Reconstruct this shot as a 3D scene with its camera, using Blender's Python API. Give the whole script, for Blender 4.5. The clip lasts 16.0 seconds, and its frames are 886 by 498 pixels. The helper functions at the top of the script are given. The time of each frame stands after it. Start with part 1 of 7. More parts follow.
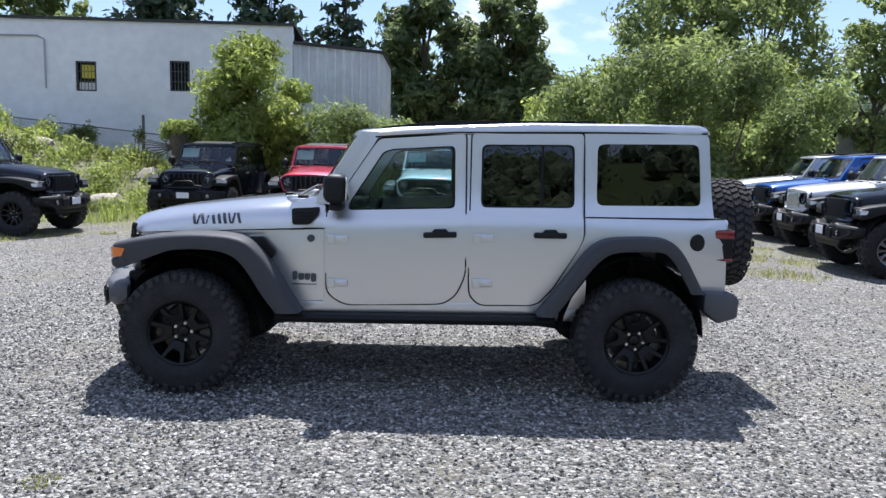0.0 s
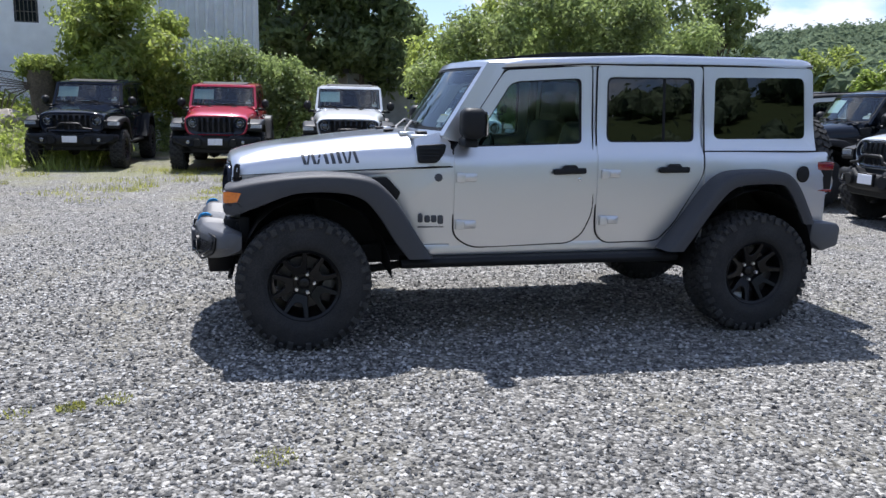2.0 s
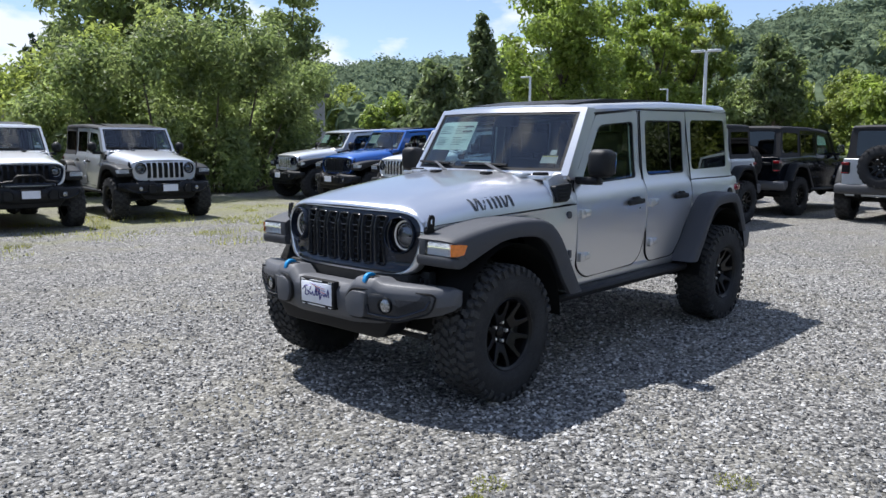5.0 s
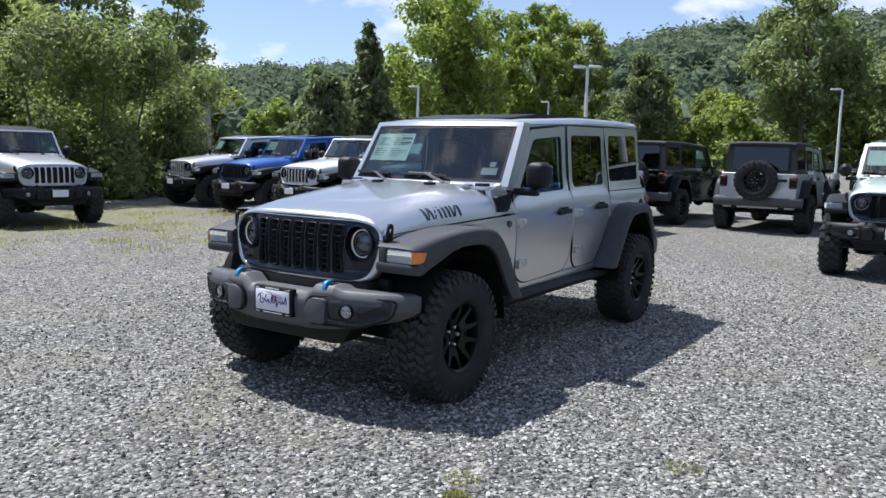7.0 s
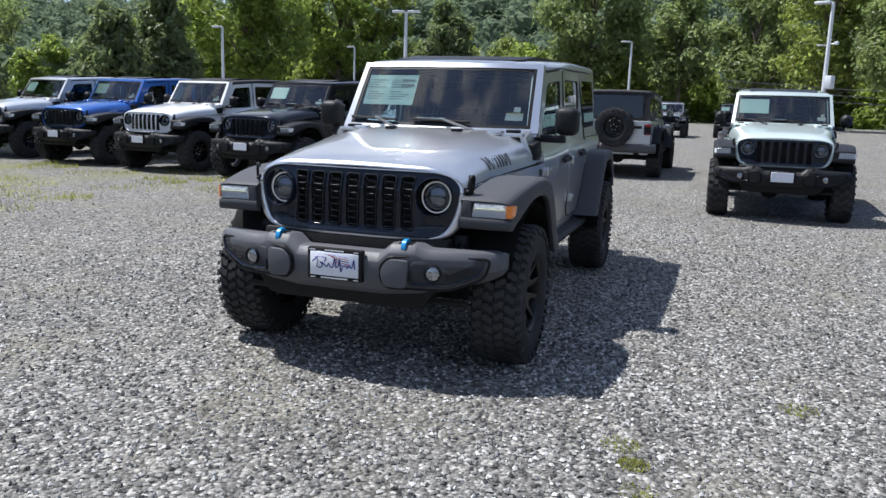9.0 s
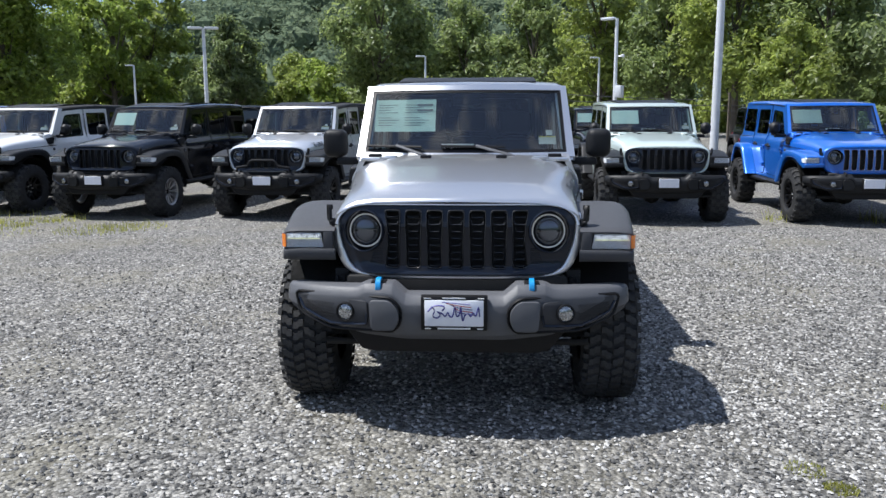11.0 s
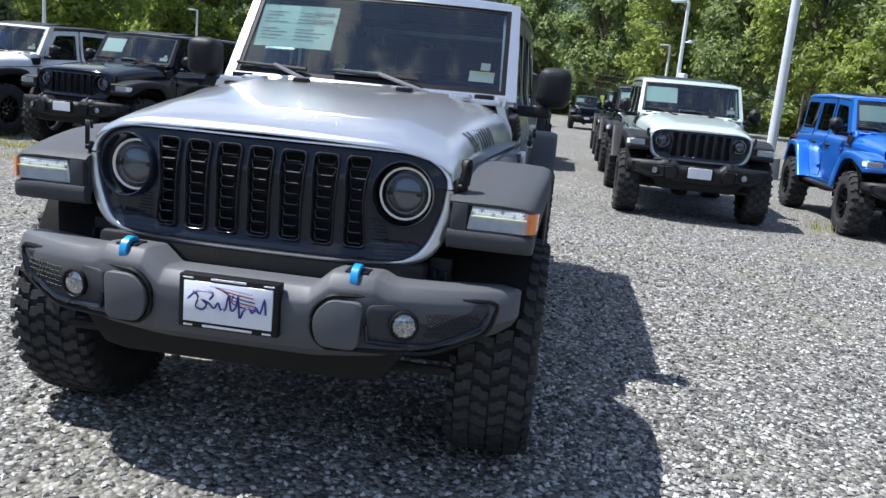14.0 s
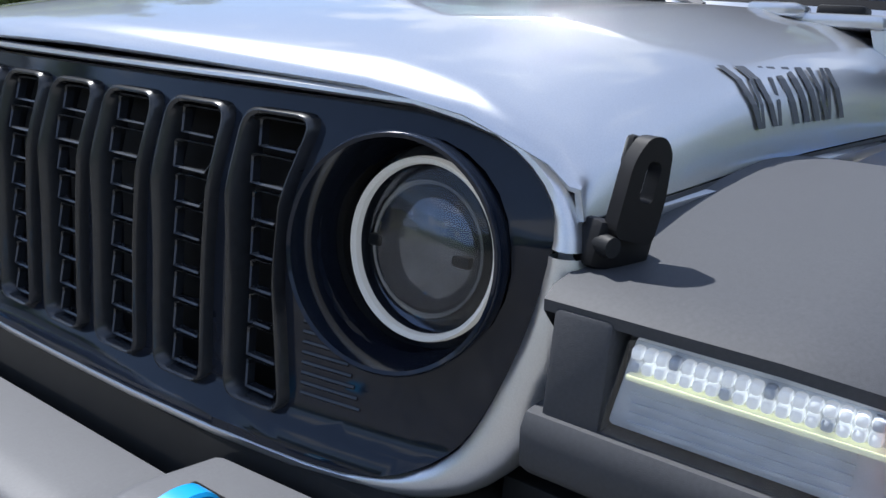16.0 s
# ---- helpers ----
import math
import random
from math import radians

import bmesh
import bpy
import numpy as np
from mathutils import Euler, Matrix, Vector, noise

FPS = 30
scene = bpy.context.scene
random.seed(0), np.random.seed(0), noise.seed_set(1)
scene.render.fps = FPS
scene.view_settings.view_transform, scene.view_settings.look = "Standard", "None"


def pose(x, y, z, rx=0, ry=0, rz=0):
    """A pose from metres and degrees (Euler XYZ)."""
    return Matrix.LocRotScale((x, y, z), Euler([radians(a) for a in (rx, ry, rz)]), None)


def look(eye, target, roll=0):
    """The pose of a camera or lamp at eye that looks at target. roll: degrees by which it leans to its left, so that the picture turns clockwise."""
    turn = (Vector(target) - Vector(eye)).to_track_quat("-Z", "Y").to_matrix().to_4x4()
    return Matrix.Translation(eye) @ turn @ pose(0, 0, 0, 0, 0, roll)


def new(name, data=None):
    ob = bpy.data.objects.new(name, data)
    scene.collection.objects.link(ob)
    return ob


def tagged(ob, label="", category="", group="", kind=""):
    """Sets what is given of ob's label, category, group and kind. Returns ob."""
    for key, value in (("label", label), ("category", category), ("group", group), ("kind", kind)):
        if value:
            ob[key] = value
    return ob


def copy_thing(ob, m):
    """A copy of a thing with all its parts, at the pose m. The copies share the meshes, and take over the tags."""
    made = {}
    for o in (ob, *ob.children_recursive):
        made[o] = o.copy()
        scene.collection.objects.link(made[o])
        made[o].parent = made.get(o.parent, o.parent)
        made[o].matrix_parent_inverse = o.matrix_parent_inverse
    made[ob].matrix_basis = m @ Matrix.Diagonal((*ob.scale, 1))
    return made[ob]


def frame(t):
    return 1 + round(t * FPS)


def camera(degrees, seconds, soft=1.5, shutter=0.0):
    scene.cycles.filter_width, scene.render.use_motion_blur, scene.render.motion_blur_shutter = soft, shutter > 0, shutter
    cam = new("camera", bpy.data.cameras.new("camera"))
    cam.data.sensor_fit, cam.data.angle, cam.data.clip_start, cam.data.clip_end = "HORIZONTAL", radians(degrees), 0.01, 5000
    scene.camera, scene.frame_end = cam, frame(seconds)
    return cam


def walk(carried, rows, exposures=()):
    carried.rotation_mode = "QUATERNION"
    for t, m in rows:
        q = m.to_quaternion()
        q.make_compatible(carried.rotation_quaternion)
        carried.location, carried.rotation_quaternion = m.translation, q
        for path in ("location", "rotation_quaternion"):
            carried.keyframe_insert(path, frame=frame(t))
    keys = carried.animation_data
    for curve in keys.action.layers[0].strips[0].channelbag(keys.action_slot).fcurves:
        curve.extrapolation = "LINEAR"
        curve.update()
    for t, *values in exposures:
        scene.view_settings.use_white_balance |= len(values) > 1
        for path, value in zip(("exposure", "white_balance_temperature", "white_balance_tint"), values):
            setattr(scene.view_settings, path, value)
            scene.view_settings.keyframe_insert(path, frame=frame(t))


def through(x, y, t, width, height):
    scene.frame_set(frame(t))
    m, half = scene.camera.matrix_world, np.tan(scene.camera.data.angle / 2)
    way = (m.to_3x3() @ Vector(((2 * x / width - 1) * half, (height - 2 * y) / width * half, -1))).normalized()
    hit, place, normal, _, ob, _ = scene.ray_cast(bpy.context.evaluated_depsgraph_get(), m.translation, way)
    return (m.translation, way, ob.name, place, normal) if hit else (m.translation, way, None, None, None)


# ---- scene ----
cam = camera(58.7, 16.0)
PATH = [
    (0, (0.211, -5.995, 1.598), (0.213, -4.008, 1.364), 1.2),
    (0.5, (0.03, -5.947, 1.537), (0.09, -3.965, 1.28), 1.6),
    (1, (-0.465, -5.892, 1.531), (-0.317, -3.92, 1.233), 1.6),
    (1.5, (-1.077, -5.736, 1.498), (-0.8, -3.784, 1.161), 1.6),
    (2, (-1.703, -5.56, 1.5), (-1.274, -3.641, 1.133), 1.2),
    (2.5, (-2.341, -5.325, 1.491), (-1.728, -3.46, 1.112), 1.0),
    (3, (-2.996, -5.026, 1.49), (-2.182, -3.235, 1.13), 1.1),
    (3.2, (-3.248, -4.906, 1.523), (-2.356, -3.152, 1.168), 0.9),
    (5.3, (-5.293, -3.58, 1.521), (-3.778, -2.3, 1.262), 0.2),
    (5.5, (-5.399, -3.553, 1.537), (-3.854, -2.307, 1.285), 0.2),
    (6, (-5.449, -3.489, 1.534), (-3.858, -2.303, 1.292), 0.4),
    (6.5, (-5.468, -3.473, 1.538), (-3.849, -2.323, 1.299), 0.8),
    (7, (-5.489, -3.451, 1.54), (-3.843, -2.341, 1.291), 1.2),
    (7.5, (-5.551, -3.369, 1.529), (-3.863, -2.333, 1.253), 1.6),
    (8, (-5.645, -3.034, 1.463), (-3.899, -2.11, 1.149), 2.0),
    (8.5, (-5.743, -2.484, 1.454), (-3.938, -1.696, 1.107), 2.1),
    (9, (-5.863, -1.861, 1.483), (-4.003, -1.224, 1.116), 1.7),
    (9.2, (-5.873, -1.596, 1.472), (-3.993, -1.024, 1.103), 1.5),
    (11.3, (-5.837, -0.126, 1.537), (-3.866, -0.036, 1.213), -0.3),
    (11.5, (-5.842, -0.122, 1.537), (-3.871, -0.042, 1.21), -0.3),
    (12, (-5.835, -0.116, 1.538), (-3.865, -0.037, 1.2), -0.2),
    (12.5, (-5.772, -0.137, 1.501), (-3.806, -0.055, 1.146), 0.3),
    (13, (-5.487, -0.363, 1.423), (-3.524, -0.264, 1.05), 1.1),
    (13.5, (-4.936, -0.635, 1.357), (-2.976, -0.529, 0.971), 3.0),
    (14, (-4.386, -0.914, 1.312), (-2.44, -0.667, 0.922), 5.4),
    (14.5, (-3.814, -1.069, 1.277), (-1.943, -0.49, 0.872), 6.0),
    (15, (-3.241, -1.089, 1.266), (-1.474, -0.254, 0.842), 5.7),
    (15.5, (-2.768, -0.999, 1.242), (-1.107, 0.008, 0.763), 5.1),
    (16, (-2.479, -0.867, 1.154), (-0.868, 0.218, 0.678), 5.4),
]
EXPOSURES = [(0, 1.02, 6150, 13), (3, 0.90, 6150, 13), (5.5, 0.84, 6250, 11), (9, 0.76, 6250, 11), (13, 0.80, 6250, 9), (14.5, 1.08, 6150, 9), (16, 1.10, 6200, 10)]
walk(cam, [(t, look(e, a, r)) for t, e, a, r in PATH], EXPOSURES)

# ---------------- world, sun, exposure ----------------
world = bpy.data.worlds.new("sky")
scene.world = world
world.use_nodes = True
wn, wl = world.node_tree.nodes, world.node_tree.links
wn.clear()
SUN_EL = radians(62)
sky = wn.new("ShaderNodeTexSky")
sky.sky_type, sky.sun_disc, sky.sun_elevation, sky.sun_rotation = "NISHITA", False, SUN_EL, 0.0
sky.altitude, sky.air_density, sky.dust_density, sky.ozone_density = 900, 1.0, 0.15, 2.0
co = wn.new("ShaderNodeTexCoord")
# cumulus: direction flattened onto a cloud deck
sep = wn.new("ShaderNodeSeparateXYZ")
wl.new(co.outputs["Generated"], sep.inputs[0])


def wmath(op, a, b=None, clamp=False):
    n = wn.new("ShaderNodeMath")
    n.operation, n.use_clamp = op, clamp
    for i, v in enumerate((a, b)):
        if v is None:
            continue
        if isinstance(v, (int, float)):
            n.inputs[i].default_value = v
        else:
            wl.new(v, n.inputs[i])
    return n.outputs[0]


cxy = wn.new("ShaderNodeCombineXYZ")
wl.new(sep.outputs[0], cxy.inputs[0])
wl.new(sep.outputs[1], cxy.inputs[1])
wl.new(wmath("MULTIPLY", sep.outputs[2], 2.2), cxy.inputs[2])
cn = wn.new("ShaderNodeTexNoise")
cn.noise_dimensions = "3D"
cn.inputs["Scale"].default_value, cn.inputs["Detail"].default_value, cn.inputs["Roughness"].default_value = 4.3, 9.0, 0.55
wl.new(cxy.outputs[0], cn.inputs["Vector"])
cr = wn.new("ShaderNodeValToRGB")
cr.color_ramp.elements[0].position, cr.color_ramp.elements[1].position = 0.525, 0.60
cr.color_ramp.elements[0].color, cr.color_ramp.elements[1].color = (0, 0, 0, 1), (1, 1, 1, 1)
wl.new(cn.outputs["Fac"], cr.inputs[0])
blue = wn.new("ShaderNodeMixRGB")
blue.inputs[0].default_value, blue.inputs[2].default_value = 0.62, (1.02, 1.26, 1.92, 1)
wl.new(sky.outputs[0], blue.inputs[1])
mixc = wn.new("ShaderNodeMixRGB")
mixc.inputs[2].default_value = (3.7, 3.9, 4.25, 1)
wl.new(wmath("MULTIPLY", cr.outputs[0], 0.92), mixc.inputs[0])
wl.new(blue.outputs[0], mixc.inputs[1])
bg = wn.new("ShaderNodeBackground")
bg.inputs[1].default_value = 0.15
wout = wn.new("ShaderNodeOutputWorld")
wl.new(mixc.outputs[0], bg.inputs[0])
wl.new(bg.outputs[0], wout.inputs[0])

sun_data = bpy.data.lights.new("sun", "SUN")
sun_data.energy, sun_data.angle, sun_data.color = 4.4, radians(0.5), (1.0, 0.97, 0.925)
sun = new("sun", sun_data)
sun.matrix_world = look((0, 0.0, 0), (0.0, -math.cos(SUN_EL), -math.sin(SUN_EL)))


# ---------------- materials ----------------
def material(name, color, rough=0.5, metal=0.0, grain=0.0, scale=60.0, bump=0.0, bump_scale=200.0, coat=0.0, large=0.0, large_scale=1.2, spec=0.5, island=0.0):
    """Plain surface with fine grain, larger stains and relief."""
    m = bpy.data.materials.new(name)
    m.use_nodes = True
    n, l = m.node_tree.nodes, m.node_tree.links
    p = n["Principled BSDF"]
    p.inputs["Base Color"].default_value = (*color, 1)
    p.inputs["Roughness"].default_value, p.inputs["Metallic"].default_value = rough, metal
    p.inputs["Coat Weight"].default_value, p.inputs["Coat Roughness"].default_value = coat, 0.07
    p.inputs["Specular IOR Level"].default_value = spec
    tc = n.new("ShaderNodeTexCoord")
    last = None
    for amount, sc in ((grain, scale), (large, large_scale)):
        if amount <= 0:
            continue
        t = n.new("ShaderNodeTexNoise")
        t.inputs["Scale"].default_value, t.inputs["Detail"].default_value = sc, 6
        l.new(tc.outputs["Object"], t.inputs["Vector"])
        mp = n.new("ShaderNodeMapRange")
        mp.inputs[1].default_value, mp.inputs[2].default_value = 0.3, 0.7
        mp.inputs[3].default_value, mp.inputs[4].default_value = 1 - amount, 1 + amount
        l.new(t.outputs["Fac"], mp.inputs[0])
        mx = n.new("ShaderNodeVectorMath")
        mx.operation = "SCALE"
        if last is None:
            mx.inputs[0].default_value = color
        else:
            l.new(last, mx.inputs[0])
        l.new(mp.outputs[0], mx.inputs["Scale"])
        last = mx.outputs[0]
    if island > 0:
        g = n.new("ShaderNodeNewGeometry")
        mp = n.new("ShaderNodeMapRange")
        mp.inputs[3].default_value, mp.inputs[4].default_value = 1 - island, 1 + island
        l.new(g.outputs["Random Per Island"], mp.inputs[0])
        mx = n.new("ShaderNodeVectorMath")
        mx.operation = "SCALE"
        if last is None:
            mx.inputs[0].default_value = color
        else:
            l.new(last, mx.inputs[0])
        l.new(mp.outputs[0], mx.inputs["Scale"])
        last = mx.outputs[0]
    if last is not None:
        l.new(last, p.inputs["Base Color"])
    if bump > 0:
        t = n.new("ShaderNodeTexNoise")
        t.inputs["Scale"].default_value, t.inputs["Detail"].default_value = bump_scale, 3
        l.new(tc.outputs["Object"], t.inputs["Vector"])
        b = n.new("ShaderNodeBump")
        b.inputs["Strength"].default_value, b.inputs["Distance"].default_value = bump, 0.004
        l.new(t.outputs["Fac"], b.inputs["Height"])
        l.new(b.outputs[0], p.inputs["Normal"])
    return m


def car_paint(name, color, metal=0.0, rough=0.34, coat=1.0, spec=0.5):
    return material(name, color, rough, metal, grain=0.05, scale=900, large=0.03, large_scale=2.0, coat=coat, spec=spec)


def flake_paint(name, color, rough, body=0.30):
    """Metallic paint: a broad sheen of flakes over a grey body, under a thin hard clear coat."""
    m = bpy.data.materials.new(name)
    m.use_nodes = True
    n, l = m.node_tree.nodes, m.node_tree.links
    n.clear()
    tc, ns, mp, sc = n.new("ShaderNodeTexCoord"), n.new("ShaderNodeTexNoise"), n.new("ShaderNodeMapRange"), n.new("ShaderNodeVectorMath")
    ns.inputs["Scale"].default_value, ns.inputs["Detail"].default_value = 700, 4
    l.new(tc.outputs["Object"], ns.inputs["Vector"])
    mp.inputs[1].default_value, mp.inputs[2].default_value, mp.inputs[3].default_value, mp.inputs[4].default_value = 0.3, 0.7, 0.94, 1.06
    l.new(ns.outputs["Fac"], mp.inputs[0])
    sc.operation = "SCALE"
    sc.inputs[0].default_value = color
    l.new(mp.outputs[0], sc.inputs["Scale"])
    d, fl, co_, m1, m2, lw, pw, m3, out = (n.new("ShaderNode" + k) for k in ("BsdfDiffuse", "BsdfGlossy", "BsdfGlossy", "MixShader", "MixShader", "LayerWeight", "Math", "MapRange", "OutputMaterial"))
    d.inputs[0].default_value = (*(0.5 * c for c in color), 1)
    fl.distribution = "BECKMANN"
    fl.inputs["Roughness"].default_value, co_.inputs["Roughness"].default_value = rough, 0.05
    l.new(sc.outputs[0], fl.inputs[0])
    m1.inputs[0].default_value = body
    l.new(fl.outputs[0], m1.inputs[1])
    l.new(d.outputs[0], m1.inputs[2])
    pw.operation = "POWER"
    pw.inputs[1].default_value = 5.0
    l.new(lw.outputs["Facing"], pw.inputs[0])
    m3.inputs[3].default_value, m3.inputs[4].default_value = 0.035, 0.8
    l.new(pw.outputs[0], m3.inputs[0])
    l.new(m3.outputs[0], m2.inputs[0])
    l.new(m1.outputs[0], m2.inputs[1])
    l.new(co_.outputs[0], m2.inputs[2])
    l.new(m2.outputs[0], out.inputs[0])
    return m


def glass_pane(name, tint, gloss=0.045):
    """Thin window glass: a tinted clear pane, glossier at a slant."""
    m = bpy.data.materials.new(name)
    m.use_nodes = True
    n, l = m.node_tree.nodes, m.node_tree.links
    n.clear()
    tr, gl, lw, pw, mp, mx, out = (n.new("ShaderNode" + k) for k in ("BsdfTransparent", "BsdfGlossy", "LayerWeight", "Math", "MapRange", "MixShader", "OutputMaterial"))
    tr.inputs[0].default_value = (*tint, 1)
    gl.inputs["Roughness"].default_value = 0.01
    pw.operation = "POWER"
    pw.inputs[1].default_value = 4.5
    mp.inputs[3].default_value, mp.inputs[4].default_value = gloss, 0.95
    l.new(lw.outputs["Facing"], pw.inputs[0])
    l.new(pw.outputs[0], mp.inputs[0])
    l.new(mp.outputs[0], mx.inputs[0])
    l.new(tr.outputs[0], mx.inputs[1])
    l.new(gl.outputs[0], mx.inputs[2])
    l.new(mx.outputs[0], out.inputs[0])
    return m


def leaf_material(name, color, spread=0.28, through=0.60, warm=0.10, gloss=0.03):
    m = bpy.data.materials.new(name)
    m.use_nodes = True
    n, l = m.node_tree.nodes, m.node_tree.links
    n.clear()
    g = n.new("ShaderNodeNewGeometry")
    ramp = n.new("ShaderNodeValToRGB")
    c = np.array(color)
    ramp.color_ramp.elements[0].color = (*(c * (1 - spread)), 1)
    ramp.color_ramp.elements[1].color = (*(c * (1 + spread) * (1 + warm, 1, 1 - warm)), 1)
    l.new(g.outputs["Random Per Island"], ramp.inputs[0])
    tc, ns, mp, sc = n.new("ShaderNodeTexCoord"), n.new("ShaderNodeTexNoise"), n.new("ShaderNodeMapRange"), n.new("ShaderNodeVectorMath")
    ns.inputs["Scale"].default_value, ns.inputs["Detail"].default_value = 0.9, 3
    l.new(tc.outputs["Object"], ns.inputs["Vector"])
    mp.inputs[1].default_value, mp.inputs[2].default_value, mp.inputs[3].default_value, mp.inputs[4].default_value = 0.35, 0.65, 0.7, 1.3
    l.new(ns.outputs["Fac"], mp.inputs[0])
    sc.operation = "SCALE"
    l.new(ramp.outputs[0], sc.inputs[0])
    l.new(mp.outputs[0], sc.inputs["Scale"])
    d, t, gl, m1, m2, out = (n.new("ShaderNode" + k) for k in ("BsdfDiffuse", "BsdfTranslucent", "BsdfGlossy", "MixShader", "MixShader", "OutputMaterial"))
    l.new(sc.outputs[0], d.inputs[0])
    l.new(sc.outputs[0], t.inputs[0])
    gl.inputs["Roughness"].default_value = 0.45
    m1.inputs[0].default_value, m2.inputs[0].default_value = through, gloss
    l.new(d.outputs[0], m1.inputs[1])
    l.new(t.outputs[0], m1.inputs[2])
    l.new(m1.outputs[0], m2.inputs[1])
    l.new(gl.outputs[0], m2.inputs[2])
    l.new(m2.outputs[0], out.inputs[0])
    return m


PAINT = flake_paint("silver_paint", (0.78, 0.79, 0.81), 0.38)
PLASTIC = material("dark_grey_plastic", (0.013, 0.0138, 0.0155), 0.5, spec=0.22, grain=0.12, scale=400, bump=0.15, bump_scale=900, large=0.06)
BUMPER_M = material("charcoal_moulded_plastic", (0.084, 0.087, 0.096), 0.50, 0.0, spec=0.35, grain=0.08, scale=300, bump=0.12, bump_scale=1200, large=0.05)
FENDER_M = material("textured_flare_plastic", (0.056, 0.058, 0.064), 0.58, 0.0, spec=0.22, grain=0.08, scale=300, bump=0.12, bump_scale=1200, large=0.05)
BEZEL_M = material("bezel_plastic", (0.036, 0.037, 0.041), 0.5, spec=0.3, grain=0.1, scale=300, bump=0.12, bump_scale=1200)
BLACK = material("black_trim", (0.006, 0.006, 0.007), 0.5, grain=0.1, scale=200, spec=0.25)
GLOSS = material("gloss_black", (0.010, 0.014, 0.024), 0.08, grain=0.05, coat=0.12, spec=0.3)
RUBBER = material("tyre_rubber", (0.030, 0.0305, 0.032), 0.9, spec=0.2, grain=0.25, scale=120, bump=0.3, bump_scale=400, large=0.25, large_scale=6)
TREAD_M = material("dusty_tread_rubber", (0.043, 0.043, 0.043), 0.9, spec=0.2, grain=0.25, scale=120, bump=0.3, bump_scale=400, large=0.25, large_scale=6)
RIM_M = material("black_alloy", (0.004, 0.004, 0.0045), 0.32, grain=0.1, spec=0.3)
ALLOY_M = material("machined_alloy", (0.45, 0.45, 0.46), 0.3, 0.9, grain=0.1)
DISC_M = material("brake_steel", (0.055, 0.055, 0.055), 0.4, 0.6, grain=0.2, scale=80)
CHROME = material("bright_metal", (0.75, 0.75, 0.76), 0.12, 1.0, grain=0.03)
NUT_M = material("bright_nut", (0.78, 0.78, 0.78), 0.38, 0.85, grain=0.05)
UNDER = material("underbody_dark", (0.006, 0.006, 0.006), 0.8, grain=0.3, scale=30)
RING_M = material("satin_black_ring", (0.022, 0.024, 0.028), 0.26, grain=0.1, scale=100, coat=0.3)
SEAT_M = material("dark_cloth", (0.010, 0.010, 0.011), 0.9, grain=0.2, scale=200)
TINT = glass_pane("privacy_glass", (0.05, 0.06, 0.07), 0.075)
CLEAR = glass_pane("window_glass", (0.76, 0.87, 0.88))
WSHIELD = glass_pane("windshield_glass", (0.55, 0.64, 0.65), 0.11)
LENS = glass_pane("lamp_cover", (0.85, 0.87, 0.9))
WHITE_LENS = material("frosted_lens", (0.74, 0.76, 0.78), 0.2, 0.0, grain=0.12, scale=40, coat=0.6)
HALO_M = material("pale_ring", (0.80, 0.80, 0.76), 0.25, 0.2, grain=0.05)


PROJECTOR_M = material("lamp_projector", (0.12, 0.13, 0.15), 0.12, 0.7, grain=0.3, scale=60, coat=0.5)
FOG_M = material("fog_reflector", (0.32, 0.33, 0.34), 0.12, 0.7, grain=0.6, scale=110, coat=0.8)


def lit(name, color, strength):
    """A lamp that is switched on, by daylight."""
    m = material(name, color, 0.25, grain=0.05)
    p = m.node_tree.nodes["Principled BSDF"]
    p.inputs["Emission Color"].default_value = (1.0, 0.99, 0.95, 1)
    p.inputs["Emission Strength"].default_value = strength
    return m


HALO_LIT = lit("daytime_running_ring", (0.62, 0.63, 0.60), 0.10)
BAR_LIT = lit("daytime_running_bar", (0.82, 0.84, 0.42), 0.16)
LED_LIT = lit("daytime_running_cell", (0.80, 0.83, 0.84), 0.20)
AMBER = material("amber_lens", (0.75, 0.20, 0.02), 0.18, grain=0.15, scale=60, coat=0.8)
RED_LENS = material("red_lens", (0.20, 0.005, 0.008), 0.15, grain=0.1, coat=0.8)
BLUE_HOOK = material("blue_paint_hook", (0.012, 0.25, 0.56), 0.35, grain=0.06, coat=0.3)
PAPER = material("window_sticker_paper", (0.80, 0.93, 0.86), 0.7, grain=0.04, scale=40)
PAPER_W = material("white_paper", (0.78, 0.78, 0.76), 0.7, grain=0.04, scale=40)
YELLOW = material("yellow_paper", (0.75, 0.62, 0.08), 0.7, grain=0.04)
PLATE_M = material("plate_white", (0.72, 0.74, 0.80), 0.4, grain=0.04, scale=30)
INK = material("dark_ink", (0.03, 0.035, 0.05), 0.6, grain=0.05)
DECAL = material("charcoal_decal", (0.05, 0.055, 0.065), 0.5, grain=0.08)
NAVY_INK = material("navy_ink", (0.05, 0.05, 0.22), 0.5, grain=0.08)
RED_INK = material("red_ink", (0.55, 0.08, 0.08), 0.5, grain=0.08)


# ---------------- mesh helpers ----------------
def finish(bm, name, mat, angle=38, smooth=True):
    bmesh.ops.recalc_face_normals(bm, faces=bm.faces)
    me = bpy.data.meshes.new(name)
    bm.to_mesh(me)
    bm.free()
    me.materials.append(mat)
    if smooth:
        me.polygons.foreach_set("use_smooth", [True] * len(me.polygons))
        me.set_sharp_from_angle(angle=radians(angle))
    return me


def part(name, bm, mat, parent=None, label="", angle=38, smooth=True):
    ob = new(name, finish(bm, name, mat, angle, smooth))
    if parent is not None:
        ob.parent = parent
    if label:
        ob["label"] = label
    return ob


